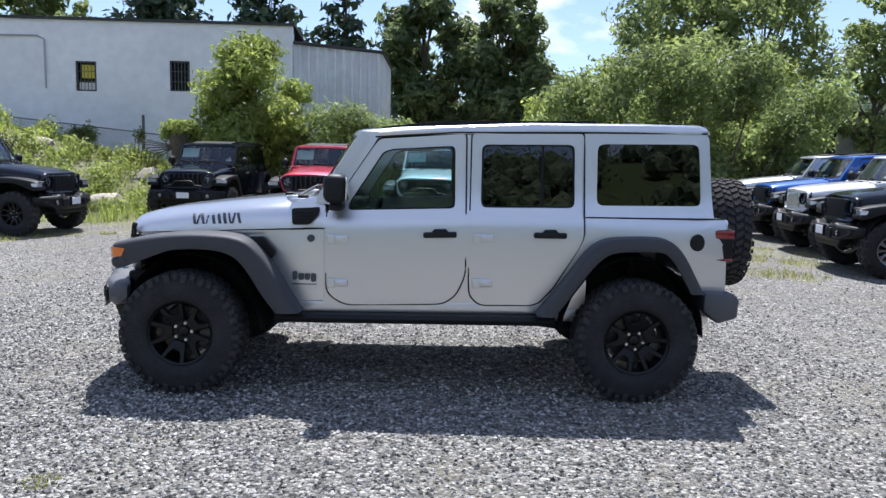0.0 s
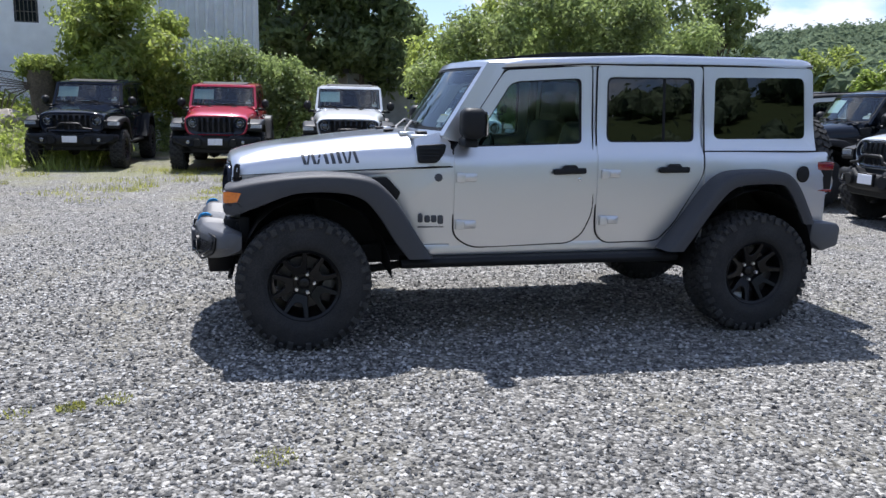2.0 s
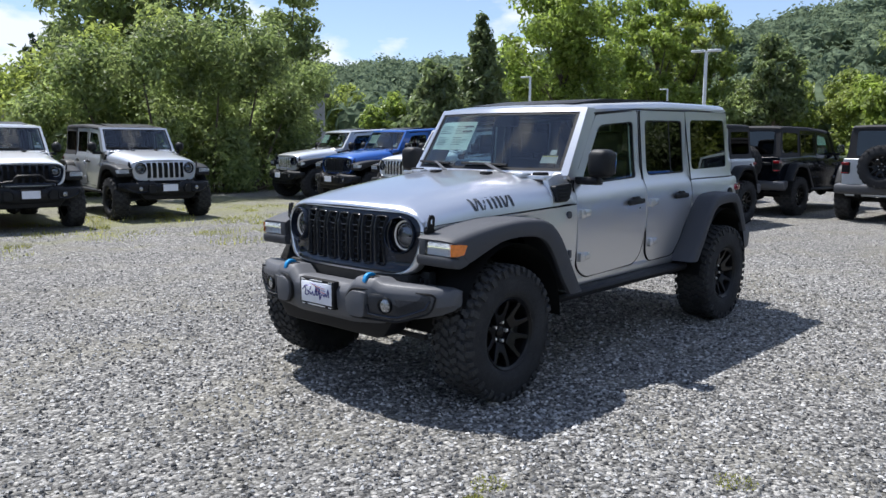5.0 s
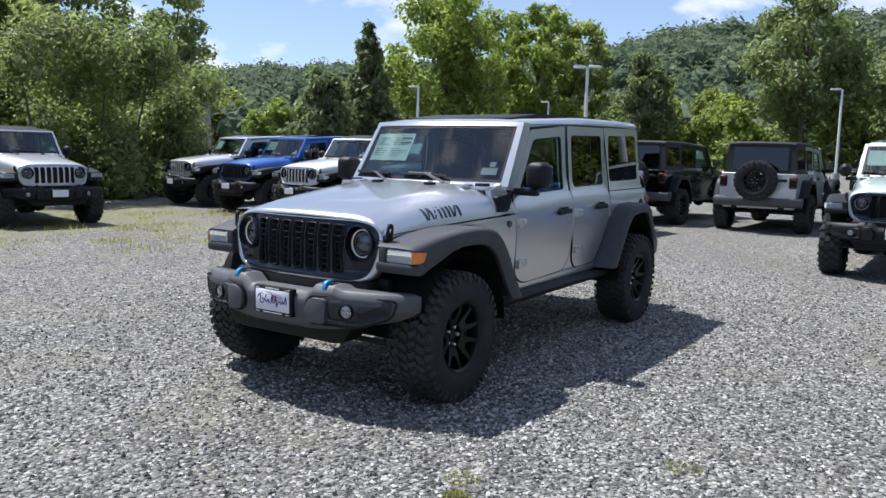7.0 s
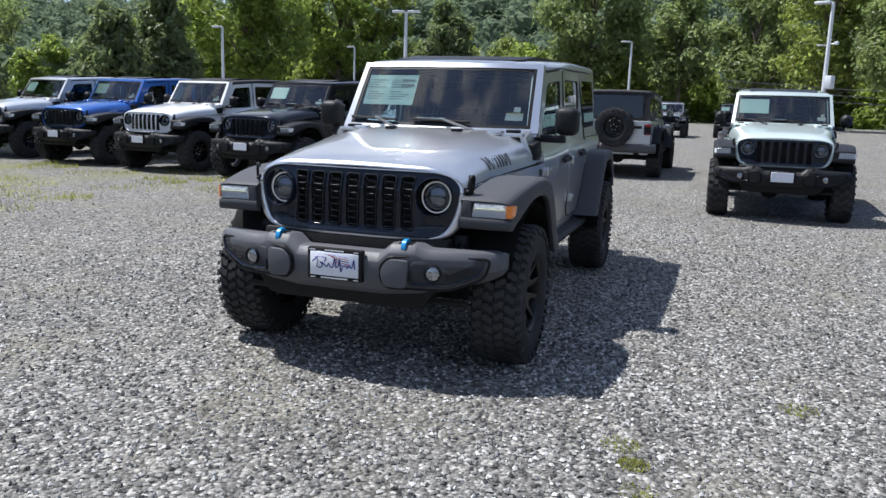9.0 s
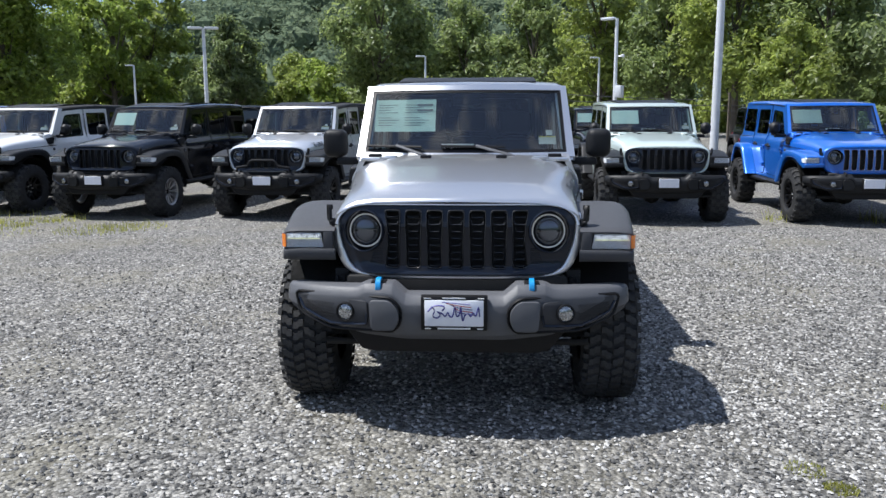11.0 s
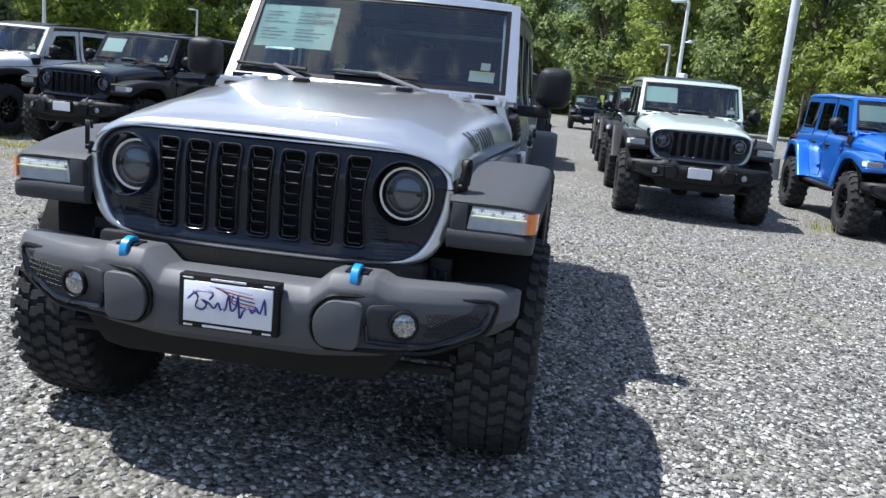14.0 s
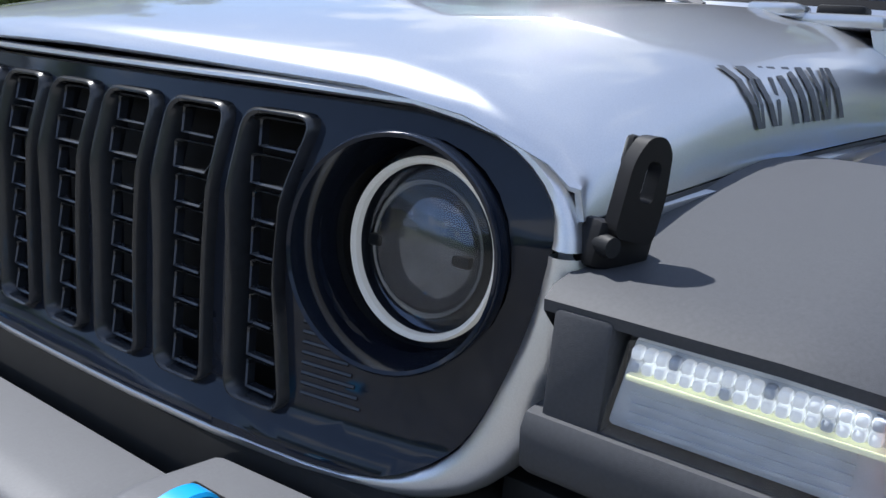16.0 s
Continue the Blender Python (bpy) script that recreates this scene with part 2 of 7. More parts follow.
def thing(name, label, category, group="", kind=""):
    ob = new(name)
    ob.empty_display_size = 0.2
    return tagged(ob, label, category, group, kind)


ROUND = [4]


def box(bm, x0, x1, y0, y1, z0, z1, bevel=0.0, m=None, segs=2):
    """Add a box with rounded edges."""
    b = bmesh.new()
    bmesh.ops.create_cube(b, size=1.0)
    bmesh.ops.transform(b, matrix=Matrix.LocRotScale(((x0 + x1) / 2, (y0 + y1) / 2, (z0 + z1) / 2), None, (abs(x1 - x0), abs(y1 - y0), abs(z1 - z0))), verts=b.verts)
    if bevel:
        bmesh.ops.bevel(b, geom=list(b.edges), offset=bevel, segments=min(segs, ROUND[0]), affect="EDGES", profile=0.5)
    if m is not None:
        bmesh.ops.transform(b, matrix=m, verts=b.verts)
    add(bm, b)
    return bm


def add(bm, b):
    me = bpy.data.meshes.new("tmp")
    b.to_mesh(me)
    b.free()
    bm.from_mesh(me)
    bpy.data.meshes.remove(me)


def prism(bm, pts, axis, d0, d1, bevel=0.0, segs=2):
    """Polygon in the plane across `axis`, drawn from d0 to d1 along it. Points: (x, z) across y, (y, z) across x, (x, y) across z."""
    b = bmesh.new()
    put = {"y": lambda a, c, d: (a, d, c), "x": lambda a, c, d: (d, a, c), "z": lambda a, c, d: (a, c, d)}[axis]
    f = b.faces.new([b.verts.new(put(a, c, d0)) for a, c in pts])
    r = bmesh.ops.extrude_face_region(b, geom=[f])
    off = Vector(put(0, 0, d1 - d0))
    bmesh.ops.translate(b, vec=off, verts=[v for v in r["geom"] if isinstance(v, bmesh.types.BMVert)])
    bmesh.ops.recalc_face_normals(b, faces=b.faces)
    if bevel:
        bmesh.ops.bevel(b, geom=list(b.edges), offset=bevel, segments=min(segs, ROUND[0]), affect="EDGES", profile=0.5, clamp_overlap=True)
    add(bm, b)
    return bm


def rounded(x0, x1, z0, z1, r, n=5):
    """Corner-rounded rectangle outline."""
    out = []
    for cx, cz, a0 in ((x1 - r, z1 - r, 0), (x0 + r, z1 - r, 90), (x0 + r, z0 + r, 180), (x1 - r, z0 + r, 270)):
        for i in range(n + 1):
            a = radians(a0 + 90 * i / n)
            out.append((cx + r * math.cos(a), cz + r * math.sin(a)))
    return out


def round_poly(pts, r, n=4):
    """Outline with its corners rounded by r (a number, or one for each corner)."""
    out, k = [], len(pts)
    rs = r if isinstance(r, (list, tuple)) else [r] * k
    for i in range(k):
        p, a, b = Vector(pts[i]), Vector(pts[i - 1]), Vector(pts[(i + 1) % k])
        ra = min(rs[i], (a - p).length * 0.45, (b - p).length * 0.45)
        if ra < 1e-4:
            out.append(tuple(p))
            continue
        s, e = p + (a - p).normalized() * ra, p + (b - p).normalized() * ra
        for j in range(n + 1):
            t = j / n
            out.append(tuple(s * (1 - t) ** 2 + p * 2 * t * (1 - t) + e * t * t))
    return out


def sheet(outline, holes, levels, surf, thick, s):
    """A panel in side view with holes, bent onto y = s * surf(x, z), with thickness inwards."""
    b = bmesh.new()
    edges = []
    for loop in [outline, *holes]:
        vs = [b.verts.new((x, 0, z)) for x, z in loop]
        edges += [b.edges.new((vs[i], vs[(i + 1) % len(vs)])) for i in range(len(vs))]
    bmesh.ops.triangle_fill(b, use_beauty=True, use_dissolve=False, edges=edges)
    for z in levels:
        bmesh.ops.bisect_plane(b, geom=list(b.verts) + list(b.edges) + list(b.faces), plane_co=(0, 0, z), plane_no=(0, 0, 1))
    for f in b.faces:
        f.normal_update()
    bmesh.ops.recalc_face_normals(b, faces=b.faces)
    outer = list(b.faces)
    r = bmesh.ops.extrude_face_region(b, geom=outer)
    moved = {v for v in r["geom"] if isinstance(v, bmesh.types.BMVert)}
    for v in b.verts:
        y = surf(v.co.x, v.co.z) - (thick if v in moved else 0)
        v.co.y = s * y
    return b


def loft(rings, close=True, caps=True):
    """Skin through rings of equally many points."""
    b = bmesh.new()
    vs = [[b.verts.new(p) for p in ring] for ring in rings]
    k = len(rings[0])
    for a, c in zip(vs, vs[1:]):
        for i in range(k if close else k - 1):
            j = (i + 1) % k
            b.faces.new((a[i], a[j], c[j], c[i]))
    if caps and close:
        b.faces.new(vs[0])
        b.faces.new(vs[-1][::-1])
    return b


def lathe(profile, segs, axis="y", closed=False):
    """Turn (along, radius) pairs round an axis."""
    b = bmesh.new()
    rings = []
    for i in range(segs):
        a = 2 * math.pi * i / segs
        c, s = math.cos(a), math.sin(a)
        rings.append([b.verts.new({"y": (r * c, d, r * s), "x": (d, r * c, r * s), "z": (r * c, r * s, d)}[axis]) for d, r in profile])
    n = len(profile)
    for i in range(segs):
        p, q = rings[i], rings[(i + 1) % segs]
        for j in range(n if closed else n - 1):
            k = (j + 1) % n
            b.faces.new((p[j], p[k], q[k], q[j]))
    bmesh.ops.remove_doubles(b, verts=b.verts, dist=1e-5)
    return b


def tube(bm, pts, r, n=8, closed=False, taper=None):
    """Round bar along points."""
    b = bmesh.new()
    P = [Vector(p) for p in pts]
    rings = []
    up = Vector((0.013, 0.021, 1)).normalized()
    for i, p in enumerate(P):
        a = P[i - 1] if (i or closed) else p
        c = P[(i + 1) % len(P)] if (i + 1 < len(P) or closed) else p
        d = (c - a).normalized()
        u = d.cross(up)
        if u.length < 0.05:
            u = d.cross(Vector((1, 0, 0)))
        u.normalize()
        w = u.cross(d)
        rr = r if taper is None else taper[i]
        rings.append([b.verts.new(p + (u * math.cos(2 * math.pi * k / n) + w * math.sin(2 * math.pi * k / n)) * rr) for k in range(n)])
    m = len(rings)
    for i in range(m if closed else m - 1):
        a, c = rings[i], rings[(i + 1) % m]
        for k in range(n):
            b.faces.new((a[k], a[(k + 1) % n], c[(k + 1) % n], c[k]))
    if not closed:
        b.faces.new(rings[0][::-1])
        b.faces.new(rings[-1])
    add(bm, b)
    return bm


def moved(b, m):
    bmesh.ops.transform(b, matrix=m, verts=b.verts)
    return b


def interp(x, table):
    if x <= table[0][0]:
        return table[0][1]
    for (x0, y0), (x1, y1) in zip(table, table[1:]):
        if x <= x1:
            return y0 + (y1 - y0) * (x - x0) / (x1 - x0)
    return table[-1][1]


# ---------------- the off-road vehicle ----------------
# Its nose points to -x, its driver's side to -y; the ground is z = 0 and the middle between the axles x = 0.
AXLE, HUB_Y, HUB_Z, TYRE_R = 1.504, 0.798, 0.41, 0.414
HOOD_W = ((-2.12, 0.664), (-1.95, 0.672), (-1.5, 0.69), (-0.75, 0.735))
HOOD_Z = ((-2.105, 1.178), (-2.10, 1.188), (-2.085, 1.198), (-2.06, 1.206), (-2.02, 1.214), (-1.9, 1.232), (-1.7, 1.256), (-1.45, 1.284), (-1.2, 1.312), (-0.95, 1.333), (-0.74, 1.345))
BELT_Z = ((-2.10, 1.085), (-0.58, 1.150))
LEVELS = (0.62, 0.72, 0.84, 0.96, 1.06, 1.15, 1.20, 1.235, 1.27, 1.4, 1.6)


def side_y(x, z):
    """Half-width of the body side."""
    y = interp(z, ((0.5, 0.735), (0.62, 0.748), (0.8, 0.758), (1.0, 0.762), (1.12, 0.758), (1.2, 0.747), (1.235, 0.738), (1.27, 0.730), (1.8, 0.688), (1.9, 0.675)))
    if x < -0.55:
        y = min(y, interp(x, HOOD_W) + 0.004 + 0.03 * max(0, (x + 0.9) / 0.35) if x > -0.9 else interp(x, HOOD_W) + 0.004)
    if x > 2.0:
        y -= (x - 2.0) * 0.08
    return y


def tyre_mesh(mat, lite=False):
    half = 0.1425
    prof = [(-half + 0.018, 0.222), (-half + 0.004, 0.236), (-half - 0.003, 0.25), (-half - 0.006, 0.29), (-half - 0.004, 0.30), (-half, 0.34), (-half + 0.006, 0.375), (-half + 0.022, 0.396), (-half + 0.05, 0.401)]
    prof = prof + [(-d, r) for d, r in prof[::-1]]
    return finish(lathe(prof, 30 if lite else 72, "y"), "tyre", mat, 30)


def tread_mesh(mat, lite=False):
    """Staggered interlocking blocks, and lugs down the shoulder."""
    b = bmesh.new()
    z_block = [(-0.025, -0.029), (0.010, -0.029), (0.014, -0.006), (0.027, 0.003), (0.027, 0.029), (-0.008, 0.029), (-0.012, 0.006), (-0.025, -0.003)]
    n = 22 if lite else 42
    if lite:
        z_block = [(-0.036, -0.030), (0.030, -0.030), (0.036, 0.030), (-0.030, 0.030)]

    def block(poly, a0, v0, r0, r1, flip=1):
        lo, hi = [], []
        for u, v in poly:
            a = a0 + flip * u / TYRE_R
            vv = v + v0
            rr = r1 - 0.35 * max(0.0, abs(vv) - 0.10) ** 1.2
            lo.append(b.verts.new((r0 * math.cos(a), vv, r0 * math.sin(a))))
            a2 = a0 + flip * u * 0.93 / TYRE_R
            hi.append(b.verts.new((rr * math.cos(a2), v * 0.93 + v0, rr * math.sin(a2))))
        b.faces.new(hi)
        for i in range(len(poly)):
            j = (i + 1) % len(poly)
            b.faces.new((lo[i], lo[j], hi[j], hi[i]))

    for i in range(n):
        a = 2 * math.pi * i / n
        for k, v0 in enumerate((-0.092, -0.031, 0.031, 0.092)):
            block(z_block, a + (0.5 * k + 0.15 * (k % 2)) * 2 * math.pi / n, v0, 0.396, TYRE_R + 0.002, 1 if k % 2 else -1)
        for s in (-1, 1):
            a1 = a + (0.3 if s > 0 else 0.8) * 2 * math.pi / n
            w = 0.019 if i % 2 else 0.013
            low = 0.352 if i % 2 else 0.372
            q = [((TYRE_R - 0.006), 0.124), ((TYRE_R - 0.012), 0.1455), (low + 0.01, 0.1525), (low, 0.1465)]
            vs = []
            for du in (-w, w):
                vs.append([b.verts.new((r * math.cos(a1 + du / TYRE_R), s * v, r * math.sin(a1 + du / TYRE_R))) for r, v in q])
            for j in range(3):
                b.faces.new((vs[0][j], vs[0][j + 1], vs[1][j + 1], vs[1][j]))
            b.faces.new(vs[0])
            b.faces.new(vs[1][::-1])
    return finish(b, "tread", mat, 30)


def dished(q):
    """Spokes sink towards the hub."""
    for v in q.verts:
        v.co.y += 0.045 * min(1.0, max(0.0, (0.195 - math.hypot(v.co.x, v.co.z)) / 0.125))
    return q


def barrel_mesh(mat):
    """Barrel and lip; the outer face looks to -y."""
    b = lathe([(0.10, 0.19), (0.10, 0.222), (-0.108, 0.222), (-0.122, 0.226), (-0.128, 0.218), (-0.115, 0.203), (-0.09, 0.196), (0.08, 0.185), (0.10, 0.19)], 48, "y")
    return finish(b, "rim", mat, 32)


def spoke_mesh(mat, style):
    """One forked spoke, straight along x."""
    q = bmesh.new()
    if style == "split":
        half = [(0.066, 0.040), (0.092, 0.047), (0.120, 0.058), (0.204, 0.086), (0.209, 0.060), (0.150, 0.036), (0.122, 0.016)]
        prism(q, half + [(x, -y) for x, y in half[::-1]], "y", -0.114, -0.066, 0.004, 1)
        bmesh.ops.subdivide_edges(q, edges=list(q.edges), cuts=1)
    else:
        prism(q, [(0.05, -0.012), (0.05, 0.012), (0.13, 0.014), (0.21, 0.030), (0.21, 0.014), (0.15, 0.0), (0.21, -0.014), (0.21, -0.030), (0.13, -0.014)], "y", -0.112, -0.075, 0.003, 1)
    return finish(dished(q), "spoke", mat, 32)


def cap_mesh(mat):
    """Hub face with its centre cap."""
    return finish(lathe([(0.01, 0.088), (-0.018, 0.094), (-0.040, 0.086), (-0.036, 0.042), (-0.034, 0.036), (-0.052, 0.034), (-0.058, 0.026), (-0.059, 0.0)], 30, "y"), "centre_cap", mat)


def lug_mesh(mat):
    return finish(lathe([(-0.025, 0.0125), (-0.055, 0.0125), (-0.060, 0.009), (-0.061, 0.0)], 6, "y"), "lug_nut", mat, 20)


def disc_mesh(mat):
    return finish(lathe([(0.0, 0.06), (0.0, 0.165), (0.025, 0.165), (0.025, 0.06), (0.0, 0.06)], 40, "y"), "brake_disc", mat)


def caliper_mesh(mat):
    b = bmesh.new()
    box(b, 0.105, 0.185, -0.045, 0.045, -0.075, 0.075, 0.012)
    return finish(b, "brake_caliper", mat)


TYRE, TREAD = {k: tyre_mesh(RUBBER, k) for k in (False, True)}, {k: tread_mesh(TREAD_M, k) for k in (False, True)}
CAP, LUG, DISC, CALIPER = cap_mesh(RIM_M), lug_mesh(NUT_M), disc_mesh(DISC_M), caliper_mesh(DISC_M)
RIM_MATS = {"split": RIM_M, "multi": ALLOY_M}
RIMS = {k: barrel_mesh(m) for k, m in RIM_MATS.items()}
SPOKES = {k: spoke_mesh(m, k) for k, m in RIM_MATS.items()}


def spokes(w, style):
    n = 5 if style == "split" else 10
    for i in range(n):
        o = new("spoke", SPOKES[style])
        o.parent = w
        o.matrix_basis = Matrix.Rotation(2 * math.pi * i / n + radians(18), 4, "Y")


def wheel(parent, m, style="split", name="wheel", turn=0.0, lite=False):
    w = new(name, RIMS[style])
    w.parent = parent
    w.matrix_basis = m @ Matrix.Rotation(turn, 4, "Y")
    for nm, me in (("tyre", TYRE[lite]), ("tread", TREAD[lite]), ("centre_cap", CAP), ("brake_disc", DISC), ("brake_caliper", CALIPER)):
        o = new(nm, me)
        o.parent = w
        if nm == "tread":
            tagged(o, kind="stuff")
    spokes(w, style)
    for i in range(5):
        o = new("lug_nut", LUG)
        o.parent = w
        a = 2 * math.pi * i / 5 + radians(54)
        o.matrix_basis = pose(0.060 * math.cos(a), 0.0, -0.060 * math.sin(a))
    return w


def flare_rings(O, I, s, y_in):
    rings = []
    for (ox, oz), (ix, iz) in zip(O, I):
        def mid(t):
            return ox + (ix - ox) * t, oz + (iz - oz) * t
        sec = [(0.0, y_in), (0.0, 0.84), (0.03, 0.905), (0.10, 0.930), (0.24, 0.941), (0.80, 0.943), (0.97, 0.937), (1.0, 0.925), (0.96, 0.905), (0.55, 0.89), (0.45, y_in)]
        rings.append([(mid(t)[0], s * y, mid(t)[1]) for t, y in sec])
    return rings


def smooth_line(pts, n):
    """Catmull-Rom through points, n steps a span."""
    P = [Vector(p) for p in pts]
    out = []
    for i in range(len(P) - 1):
        a, b_, c, d = P[max(i - 1, 0)], P[i], P[i + 1], P[min(i + 2, len(P) - 1)]
        for k in range(n):
            t = k / n
            out.append(0.5 * ((2 * b_) + (c - a) * t + (2 * a - 5 * b_ + 4 * c - d) * t * t + (3 * b_ - a - 3 * c + d) * t ** 3))
    out.append(P[-1])
    return [tuple(p) for p in out]


FRONT_O = [(-2.045, 0.872), (-2.085, 0.876), (-2.105, 0.890), (-2.112, 0.925), (-2.104, 0.938), (-2.060, 0.942), (-2.058, 1.022), (-2.094, 1.024), (-2.096, 1.034), (-2.080, 1.044), (-2.02, 1.056), (-1.85, 1.086), (-1.65, 1.110), (-1.45, 1.122), (-1.25, 1.112), (-1.13, 1.085), (-1.05, 1.03), (-0.96, 0.93), (-0.85, 0.75), (-0.735, 0.575)]
FRONT_I = [(-2.015, 0.876), (-2.00, 0.878), (-1.985, 0.880), (-1.975, 0.882), (-1.965, 0.885), (-1.955, 0.888), (-1.945, 0.892), (-1.935, 0.896), (-1.925, 0.899), (-1.915, 0.902), (-1.88, 0.912), (-1.79, 0.945), (-1.62, 1.000), (-1.45, 1.012), (-1.30, 1.000), (-1.21, 0.970), (-1.15, 0.925), (-1.08, 0.835), (-0.99, 0.69), (-0.90, 0.575)]
REAR_O = [(0.845, 0.575), (0.94, 0.69), (1.05, 0.84), (1.16, 0.99), (1.24, 1.065), (1.34, 1.100), (1.53, 1.110), (1.70, 1.106), (1.785, 1.070), (1.86, 0.99), (1.93, 0.875), (2.005, 0.745)]
REAR_I = [(0.965, 0.575), (1.04, 0.68), (1.13, 0.81), (1.22, 0.925), (1.29, 0.985), (1.37, 1.012), (1.53, 1.022), (1.67, 1.018), (1.725, 0.995), (1.785, 0.93), (1.84, 0.845), (1.90, 0.745)]


def grille_x(y, z):
    """The bowed grille face, its upper third leaning back."""
    return -2.128 + 0.085 * (abs(y) / 0.64) ** 2.8 + 0.45 * max(0.0, z - 1.06) ** 1.15


def on_grille(b, lift):
    for v in b.verts:
        v.co.x += grille_x(v.co.y, v.co.z) - lift
    return b


GRILLE_R = [(0.50, 1.178), (0.580, 1.160), (0.640, 1.122), (0.668, 1.072), (0.676, 1.00), (0.658, 0.91), (0.625, 0.845), (0.575, 0.806), (0.50, 0.788), (0.42, 0.782)]
GRILLE_R = smooth_line(GRILLE_R, 3)
GRILLE_K = [(0.49, 1.166), (0.575, 1.148), (0.622, 1.114), (0.640, 1.072), (0.630, 1.00), (0.605, 0.918), (0.578, 0.862), (0.542, 0.830), (0.49, 0.812), (0.42, 0.807)]
GRILLE_K = smooth_line(GRILLE_K, 3)
GRILLE_IN = GRILLE_K + [(-y, z) for y, z in GRILLE_K[::-1]]


def grid_plate(outline, depth, holes=()):
    """Flat plate in the front view, cut finely so that it can bow; extruded backwards."""
    b = bmesh.new()
    edges = []
    for loop in [outline, *holes]:
        vs = [b.verts.new((0, y, z)) for y, z in loop]
        edges += [b.edges.new((vs[i], vs[(i + 1) % len(vs)])) for i in range(len(vs))]
    bmesh.ops.triangle_fill(b, use_beauty=True, use_dissolve=False, edges=edges)
    for y in np.linspace(-0.6, 0.6, 17):
        bmesh.ops.bisect_plane(b, geom=list(b.verts) + list(b.edges) + list(b.faces), plane_co=(0, y, 0), plane_no=(0, 1, 0))
    for z in (0.817, 0.835, 0.852, 0.89, 0.95, 1.06, 1.10, 1.14):
        bmesh.ops.bisect_plane(b, geom=list(b.verts) + list(b.edges) + list(b.faces), plane_co=(0, 0, z), plane_no=(0, 0, 1))
    r = bmesh.ops.extrude_face_region(b, geom=list(b.faces))
    bmesh.ops.translate(b, vec=(depth, 0, 0), verts=[v for v in r["geom"] if isinstance(v, bmesh.types.BMVert)])
    return b


def nose_band(low, seam=1.062):
    """The rounded painted edge round the grille: below the seam the surround, above it the bonnet's lip."""
    def at(z):
        i = next(k for k in range(3, len(GRILLE_R)) if GRILLE_R[k][1] < z)
        t = (GRILLE_R[i - 1][1] - z) / (GRILLE_R[i - 1][1] - GRILLE_R[i][1])
        return tuple(tuple(p[k] + (q[k] - p[k]) * t for k in (0, 1)) for p, q in ((GRILLE_K[i - 1], GRILLE_K[i]), (GRILLE_R[i - 1], GRILLE_R[i])))
    both = list(zip(GRILLE_K, GRILLE_R))
    if low:
        pairs = [at(seam - 0.003)] + [p for p in both if p[1][1] < seam - 0.006]
        pairs = pairs + [((y, GRILLE_K[-1][1]), (y, GRILLE_R[-1][1])) for y in (0.28, 0.14, 0.0)]
        pairs = pairs + [((-a[0], a[1]), (-b[0], b[1])) for a, b in pairs[-2::-1]]
        prof = ((0.05, 0.035), (0.05, -0.002), (0.10, -0.009), (0.30, -0.013), (0.60, -0.011), (0.85, -0.002), (0.98, 0.012), (1.02, 0.030), (1.02, 0.07))
    else:
        pairs = [p for p in both if p[1][1] > seam + 0.006] + [at(seam + 0.003)]
        pairs = [((y, GRILLE_K[0][1] + 0.003), (y, GRILLE_R[0][1] + 0.003)) for y in (0.0, 0.16, 0.32)] + pairs
        pairs = [((-a[0], a[1]), (-b[0], b[1])) for a, b in pairs[:0:-1]] + pairs
        prof = ((0.10, 0.035), (0.10, -0.002), (0.16, -0.009), (0.36, -0.013), (0.66, -0.012), (0.88, -0.004), (0.98, 0.008), (0.97, 0.025), (0.70, 0.06))
    rings = []
    for a, b in pairs:
        rings.append([(grille_x(a[0], min(a[1], 1.16)) + dx, a[0] + (b[0] - a[0]) * f, a[1] + (b[1] - a[1]) * f) for f, dx in prof])
    q = loft(rings, close=False, caps=False)
    bmesh.ops.recalc_face_normals(q, faces=q.faces)
    return q


SLOT_Y = [-0.345 + 0.115 * i for i in range(7)]
HL_Y, HL_Z = 0.498, 1.034


def circle(y, z, r, n=28):
    return [(y + r * math.cos(2 * math.pi * i / n), z + r * math.sin(2 * math.pi * i / n)) for i in range(n)]


def slot_outline(yc, grow=0.0):
    """A tall slot, a little wider at the top; the outermost ones are bitten by the lamp bowls."""
    w, t, bt = 0.046 + grow, 1.148 + grow, 0.842 - grow
    pts = [(yc - w, t), (yc + w, t), (yc + w, 1.07), (yc + w * 0.88, 0.985), (yc + w * 0.88, bt), (yc - w * 0.88, bt), (yc - w * 0.88, 0.985), (yc - w, 1.07)]
    if abs(yc) > 0.3:
        s = 1 if yc > 0 else -1
        pts = [(s * (abs(y) - (0.016 if abs(y) > 0.36 and 0.9 < z < 1.08 else 0.0)), z) for y, z in pts]
    return round_poly(pts, 0.020, 4)


def slot_frame(yc, wide, front, back):
    """A raised frame round a slot, with softened edges."""
    b = bmesh.new()
    loops = []
    for grow, lift in ((0.0005, -back), (0.0005, front - 0.004), (-0.0025, front), (0.0035 - wide, front), (-wide, front - 0.004), (-wide, -back)):
        o = slot_outline(yc, grow)
        loops.append([b.verts.new((grille_x(y, z) - lift, y, z)) for y, z in o])
    k = len(loops[0])
    for p, q in zip(loops, loops[1:]):
        for i in range(k):
            b.faces.new((p[i], p[(i + 1) % k], q[(i + 1) % k], q[i]))
    return b


